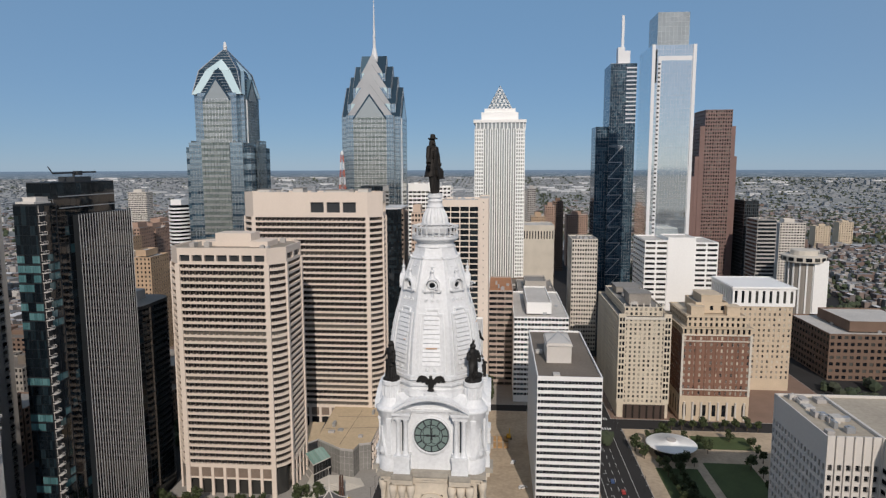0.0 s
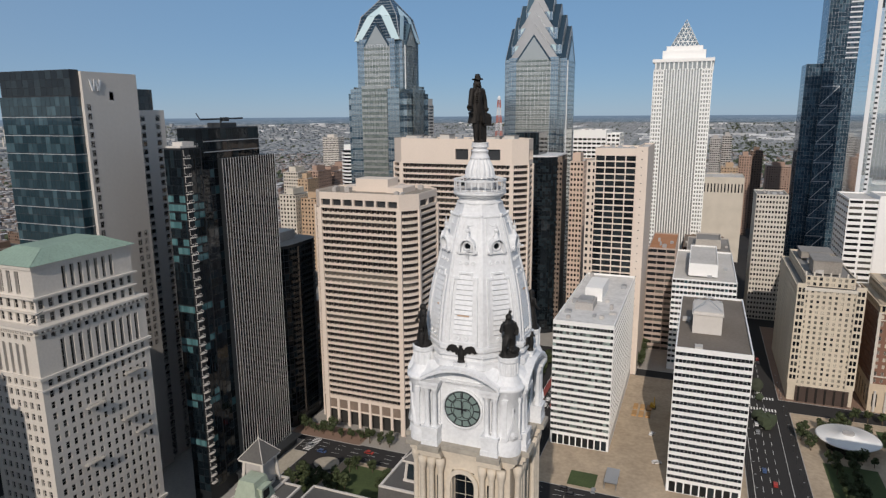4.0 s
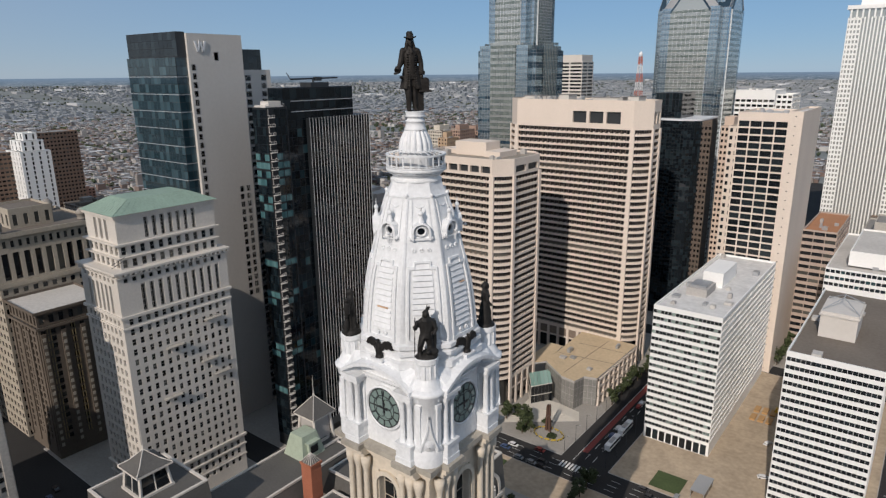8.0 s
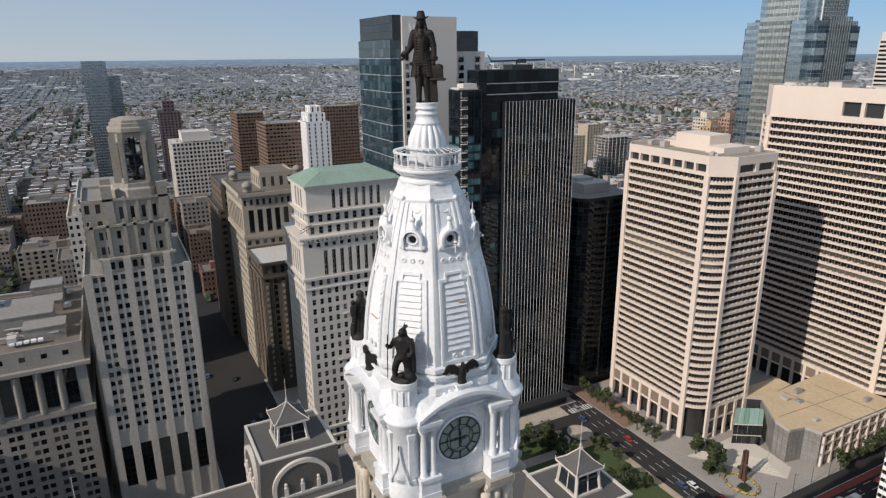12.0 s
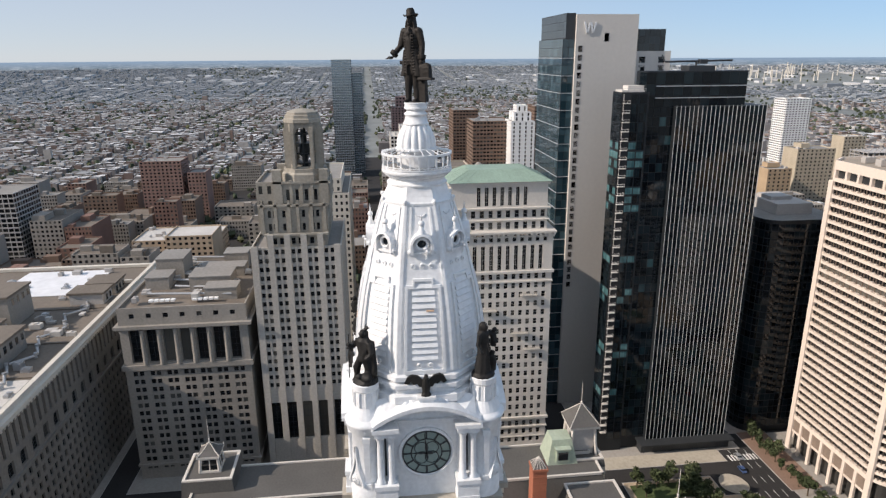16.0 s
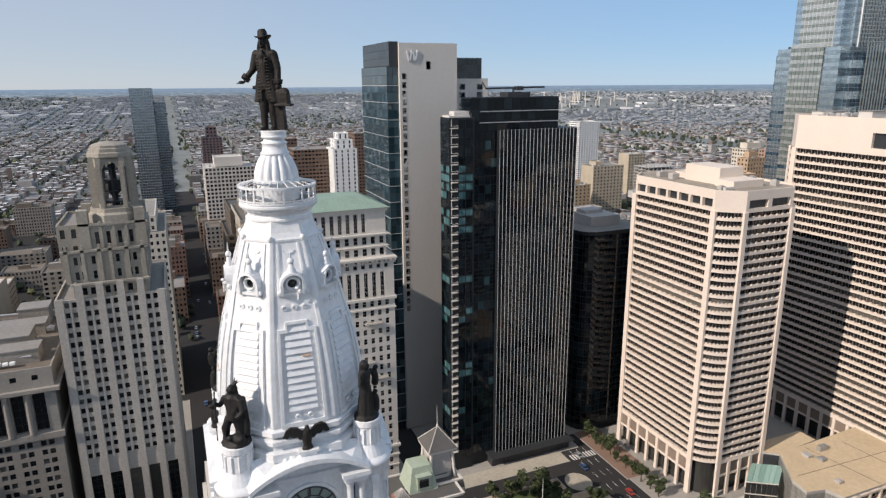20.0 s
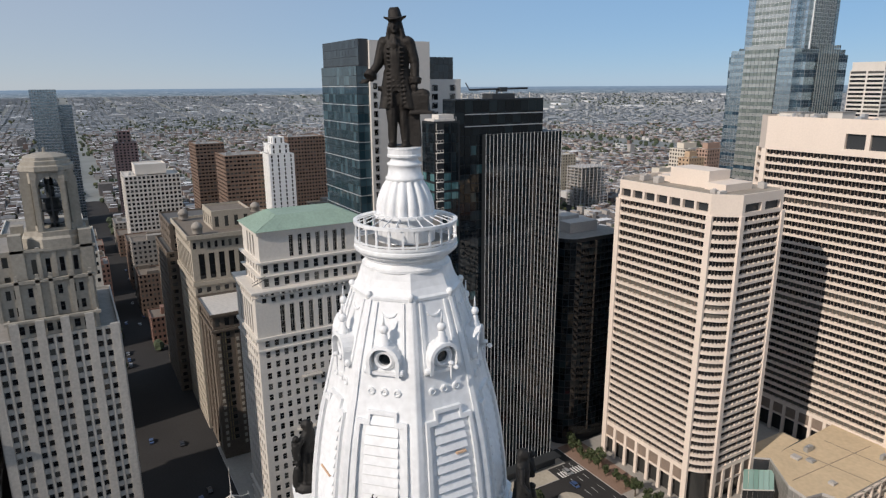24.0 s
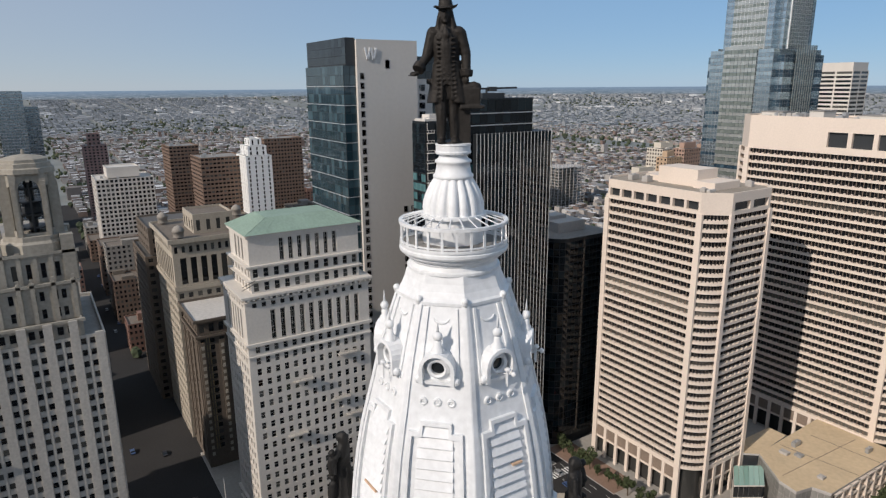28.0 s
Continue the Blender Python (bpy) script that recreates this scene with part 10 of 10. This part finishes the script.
# river, pale industrial roofs, works chimneys far off
g = G()
g.quad((620, 1700, 0.4), (900, 1500, 0.4), (1750, 2050, 0.5), (1500, 2230, 0.5))
tagged(part("water", g, [mat("river_water", (0.10, 0.14, 0.17), 0.12, var=0.1, spec=0.6)]), "pale river reach beyond the trees", "river", kind="structure")
g = G()
rnd = random.Random(3)
for k in range(420):
    r, a = rnd.uniform(3300, 4640), radians(rnd.uniform(-132, 30))
    w, d = rnd.uniform(25, 110), rnd.uniform(20, 60)
    x, y = r * math.sin(a), r * math.cos(a)
    z = rise(r)
    g.box(x - w / 2, y - d / 2, z - 3, x + w / 2, y + d / 2, z + rnd.uniform(7, 13), bottom=False)
tagged(part("far_sheds", g, [mat("pale_shed_roofs", (0.48, 0.49, 0.50), 0.8, var=0.1, fine=0.02, rand=0.35)]), "pale flat industrial sheds on the far plain", "sheds", kind="stuff")
g = G()
for k in range(34):
    x, y = -3100 + rnd.uniform(-260, 260), 2100 + rnd.uniform(-320, 320)
    z = rise(math.hypot(x, y))
    g.rod((x, y, z - 2), (x, y, z + rnd.uniform(30, 62)), 3.2, 2.4, 7)
tagged(part("far_chimneys", g, [LIME]), "cluster of slender refinery columns far off", "chimneys", kind="stuff")

# glowing backdrop ring: the country beyond and its haze are painted, up to the skyline
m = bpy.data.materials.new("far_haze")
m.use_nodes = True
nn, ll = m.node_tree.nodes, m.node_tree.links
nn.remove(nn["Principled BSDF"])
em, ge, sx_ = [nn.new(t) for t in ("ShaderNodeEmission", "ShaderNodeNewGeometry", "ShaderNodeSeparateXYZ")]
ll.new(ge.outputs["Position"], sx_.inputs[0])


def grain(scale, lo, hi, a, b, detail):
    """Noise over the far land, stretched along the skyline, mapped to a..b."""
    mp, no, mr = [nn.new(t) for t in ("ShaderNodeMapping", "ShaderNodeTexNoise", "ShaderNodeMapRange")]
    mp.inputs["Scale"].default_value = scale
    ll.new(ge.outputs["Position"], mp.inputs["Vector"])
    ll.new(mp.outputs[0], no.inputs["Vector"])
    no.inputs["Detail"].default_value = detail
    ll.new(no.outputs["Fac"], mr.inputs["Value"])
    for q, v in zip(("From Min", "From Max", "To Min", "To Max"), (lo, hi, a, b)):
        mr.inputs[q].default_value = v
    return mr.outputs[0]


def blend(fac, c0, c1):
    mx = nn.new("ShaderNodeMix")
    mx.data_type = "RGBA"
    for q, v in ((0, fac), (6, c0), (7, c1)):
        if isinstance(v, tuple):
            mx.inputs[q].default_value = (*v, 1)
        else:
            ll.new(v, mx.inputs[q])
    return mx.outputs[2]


# painted woods and fields, then roofs, then a haze colour mixed in towards the skyline
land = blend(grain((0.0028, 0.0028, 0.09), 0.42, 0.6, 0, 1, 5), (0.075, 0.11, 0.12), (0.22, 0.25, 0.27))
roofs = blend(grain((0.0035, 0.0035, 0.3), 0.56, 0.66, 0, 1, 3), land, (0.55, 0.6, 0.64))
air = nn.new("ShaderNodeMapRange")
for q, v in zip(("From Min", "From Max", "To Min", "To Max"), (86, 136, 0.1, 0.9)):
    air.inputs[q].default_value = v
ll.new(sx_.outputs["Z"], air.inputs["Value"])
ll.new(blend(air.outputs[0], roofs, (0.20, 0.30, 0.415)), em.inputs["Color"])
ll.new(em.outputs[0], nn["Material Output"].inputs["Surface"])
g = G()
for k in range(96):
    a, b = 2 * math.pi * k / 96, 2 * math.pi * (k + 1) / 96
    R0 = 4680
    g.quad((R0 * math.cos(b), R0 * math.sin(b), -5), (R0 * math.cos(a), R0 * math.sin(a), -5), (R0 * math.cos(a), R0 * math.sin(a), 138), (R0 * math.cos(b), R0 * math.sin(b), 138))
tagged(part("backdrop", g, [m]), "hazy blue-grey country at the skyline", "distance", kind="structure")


# ---- street life ----
CARCOL = [mat("car_paint_" + n, c, 0.3, var=0.05, spec=0.6) for n, c in (("white", (0.75, 0.75, 0.75)), ("black", (0.03, 0.03, 0.035)), ("grey", (0.25, 0.26, 0.27)), ("red", (0.35, 0.04, 0.03)), ("blue", (0.05, 0.09, 0.2)))]
TYRE = mat("tyre", (0.02, 0.02, 0.02), 0.9)


def car_mesh(paint):
    g = G()
    P = [(-2.2, 0.35), (2.2, 0.35), (2.25, 0.75), (1.5, 0.95), (0.8, 1.42), (-1.2, 1.45), (-1.9, 0.98), (-2.25, 0.85)]
    for y in (-0.88, 0.88):
        g.poly([(x, y, z) for x, z in (P if y < 0 else P[::-1])])
    for a, b in zip(P, P[1:] + P[:1]):
        g.quad((b[0], -0.88, b[1]), (a[0], -0.88, a[1]), (a[0], 0.88, a[1]), (b[0], 0.88, b[1]))
    return g.mesh("body", [paint])


BODIES = [car_mesh(c) for c in CARCOL]
g = G()
lo = [(1.52, -0.89), (1.52, 0.89), (-1.92, 0.89), (-1.92, -0.89)]
hi = [(0.86, -0.89), (0.86, 0.89), (-1.26, 0.89), (-1.26, -0.89)]
g.v += [(x, y, 0.97) for x, y in lo] + [(x, y, 1.4) for x, y in hi]
for q in range(4):
    g.f.append((q, (q + 1) % 4, 4 + (q + 1) % 4, 4 + q))
    g.m.append(0)
CARGLASS = g.mesh("windows", [G_BLK])
g = G()
g.rod((0, -0.12, 0), (0, 0.12, 0), 0.33, n=12)
WHEEL = g.mesh("wheel", [TYRE])
CARWORD = ["white", "black", "grey", "red", "dark blue"]


def car(x, y, a, k):
    own = thing("car", CARWORD[k] + " car on the asphalt street", "car", "street cars", at=(x, y, 0.02))
    own.rotation_euler = (0, 0, a)
    put("body", BODIES[k], own, Matrix())
    put("windows", CARGLASS, own, Matrix())
    for sx in (-1.35, 1.35):
        for sy in (-0.8, 0.8):
            put("wheel", WHEEL, own, Matrix.Translation((sx, sy, 0.33)))


rnd = random.Random(8)
for k in range(15):
    car(-36.2 + rnd.choice((0, 3.6)), 160 + rnd.uniform(0, 140), math.pi / 2, rnd.randrange(5))
for k in range(16):
    car(68.5 + rnd.choice((0, 3.6, 7.2, 10.6)), 155 + rnd.uniform(0, 260), math.pi / 2, rnd.randrange(5))
for k in range(15):
    car(rnd.uniform(-138, 60), rnd.choice((138.8, 142.2, 145.8, 149.2)), 0, rnd.randrange(5))
for k in range(10):
    car(rnd.uniform(-140, -110), rnd.choice((76, 80, 82)), 0, rnd.randrange(5))
for k in range(14):
    car(rnd.uniform(-700, -160), rnd.choice((-8, -4, 4, 8)), 0, rnd.randrange(5))
car(26, 186, 0.4, 0)
car(22, 214, 1.2, 0)
car(2, 152, 1.57, 2)
for x, y in ((-33, 172), (-33.2, 187)):
    own = thing("bus", "white city bus at the kerb", "bus", "buses", at=(x, y, 0))
    g = G()
    g.box(-1.25, -6, 0.4, 1.25, 6, 3.1)
    part("body", g, [WPANEL], own)
    g = G()
    g.box(-1.27, -5.6, 1.5, 1.27, 5.6, 2.5)
    part("windows", g, [G_BLK], own)
    g = G()
    g.box(-0.8, -3, 3.1, 0.8, 2, 3.45)
    part("roof_unit", g, [METAL], own)
    for sx in (-1.1, 1.1):
        for sy in (-3.8, 3.6):
            put("wheel", WHEEL, own, Matrix.Translation((sx, sy, 0.45)) @ Matrix.Rotation(math.pi / 2, 4, "Z") @ Matrix.Scale(1.35, 4))

# street lamps
g = G()
g.rod((0, 0, 0), (0, 0, 8.5), 0.11, 0.07, 8)
POLE = g.mesh("pole", [IRON])
g = G()
g.rod((0, 0, 8.4), (1.8, 0, 8.8), 0.05, n=6)
ARM = g.mesh("arm", [IRON])
g = G()
g.box(1.4, -0.14, 8.7, 2.1, 0.14, 8.85)
HEAD = g.mesh("lamp_head", [METAL])
for k in range(14):
    for x, a in ((-47.5, 0), (-28.3, math.pi), (64.6, 0), (86.6, math.pi)):
        own = thing("street_lamp", "dark steel street lamp at the kerb", "street lamp", "street lamps", at=(x, 154 + 11 * k, 0.1))
        own.rotation_euler = (0, 0, a)
        for nm, me in (("pole", POLE), ("arm", ARM), ("lamp_head", HEAD)):
            put(nm, me, own, Matrix())

# tall rusted steel sculpture on the plaza
own = thing("plaza_sculpture", "tall rusted steel two-legged sculpture on the plaza", "sculpture", at=(-62, 166, 0.1))
for s in (-1, 1):
    g = G()
    g.poly([(s * 0.3, 0.6, 0), (s * 1.5, 0.6, 0), (s * 1.1, 0.6, 6), (s * 0.9, 0.6, 13), (s * 0.3, 0.6, 13.6), (s * 0.15, 0.6, 7)])
    g.poly([(s * 0.3, -0.6, 0), (s * 1.5, -0.6, 0), (s * 1.1, -0.6, 6), (s * 0.9, -0.6, 13), (s * 0.3, -0.6, 13.6), (s * 0.15, -0.6, 7)])
    pts = [(s * 0.3, 0), (s * 1.5, 0), (s * 1.1, 6), (s * 0.9, 13), (s * 0.3, 13.6), (s * 0.15, 7)]
    for a, b in zip(pts, pts[1:] + pts[:1]):
        g.quad((a[0], -0.6, a[1]), (b[0], -0.6, b[1]), (b[0], 0.6, b[1]), (a[0], 0.6, a[1]))
    part("leg", g, [mat("rusted_steel", (0.10, 0.055, 0.04), 0.8)], own)
g = G()
g.rod((-1.4, 0, 7.4), (1.4, 0, 7.4), 0.35)
part("spring", g, [METAL], own)

# works on the plaza between the slabs: planters, sand heap, digger
for k in range(6):
    g = G()
    x, y = 10 + 3.6 * (k % 3), 232 + 9 * (k // 3)
    g.box(x, y, 0.15, x + 2.4, y + 6, 1.0)
    tagged(part("timber_stack", g, [mat("raw_timber", (0.45, 0.27, 0.12), 0.85)]), "stack of raw timber boards on the plaza", "timber stack", "plaza works")
own = thing("digger", "yellow tracked digger on the plaza", "digger", at=(20, 246, 0.15))
DIG = mat("digger_yellow", (0.6, 0.36, 0.04), 0.5)
g = G()
g.box(-1.3, -1.6, 0.8, 1.3, 1.6, 2.2)
g.box(-1.2, -1.4, 2.2, 0, 0.2, 3.1)
part("body", g, [DIG], own)
g = G()
g.rod((0.6, 1.4, 2), (0.6, 4.2, 4.4), 0.25)
g.rod((0.6, 4.2, 4.4), (0.6, 6.4, 1.4), 0.2)
part("arm", g, [DIG], own)
for s in (-1, 1):
    g = G()
    g.box(s * 1.35 - 0.3, -2, 0, s * 1.35 + 0.3, 2, 0.85)
    part("track", g, [TYRE], own)
# planted yellow-green beds round the sunken court
for x, y, w in ((-72, 160, 5), (-66, 172, 4), (-80, 170, 5), (-58, 162, 4)):
    g = G()
    rnd2 = random.Random(int(x * 7 + y))
    for k in range(160):
        px, py = rnd2.uniform(-w / 2, w / 2), rnd2.uniform(-w / 2, w / 2)
        s = rnd2.uniform(0.2, 0.5)
        g.quad((px - s, py, 0.2), (px, py - s, 0.9), (px + s, py, 0.3), (px, py + s, 1.0 + s))
    o = part("shrub_bed", g, [LEAF])
    o.location = (x, y, 0)
    tagged(o, "green and yellowish shrub bed on the plaza", "shrubs", kind="stuff")

# glazed stair kiosk beside the little lawn
own = thing("stair_kiosk", "grey glazed stair kiosk on the tan plaza", "kiosk", at=(6, 156, 0.15))
g = G()
g.box(-0.3, -0.3, 3.2, 5.3, 12.3, 3.5)
part("roof", g, [METAL], own)
for x, y in ((0, 0), (5, 0), (0, 6), (5, 6), (0, 12), (5, 12)):
    g = G()
    g.box(x - 0.12, y - 0.12, 0, x + 0.12, y + 0.12, 3.2)
    part("post", g, [METAL], own)
for e in ((0, 0, 0, 12), (5, 0, 5, 12)):
    g = G()
    g.box(e[0] - 0.03, e[1] + 0.15, 0.1, e[2] + 0.03, e[3] - 0.15, 3.1)
    part("glass_side", g, [G_WIN], own)
# low fences and yellow barriers of the works by the sculpture
YB = mat("barrier_yellow", (0.55, 0.40, 0.05), 0.6, var=0.2)
for k in range(14):
    a = k * 0.45
    own = thing("barrier", "yellow plastic works barrier on the plaza", "barrier", "works barriers", at=(-60 + 7 * math.cos(a), 163 + 5 * math.sin(a), 0.15))
    own.rotation_euler = (0, 0, a + 1.57)
    g = G()
    g.box(-1.1, -0.05, 0.35, 1.1, 0.05, 1.05)
    part("panel", g, [YB], own)
    for sx in (-0.8, 0.8):
        g = G()
        g.box(sx - 0.08, -0.3, 0, sx + 0.08, 0.3, 0.36)
        part("foot", g, [TYRE], own)
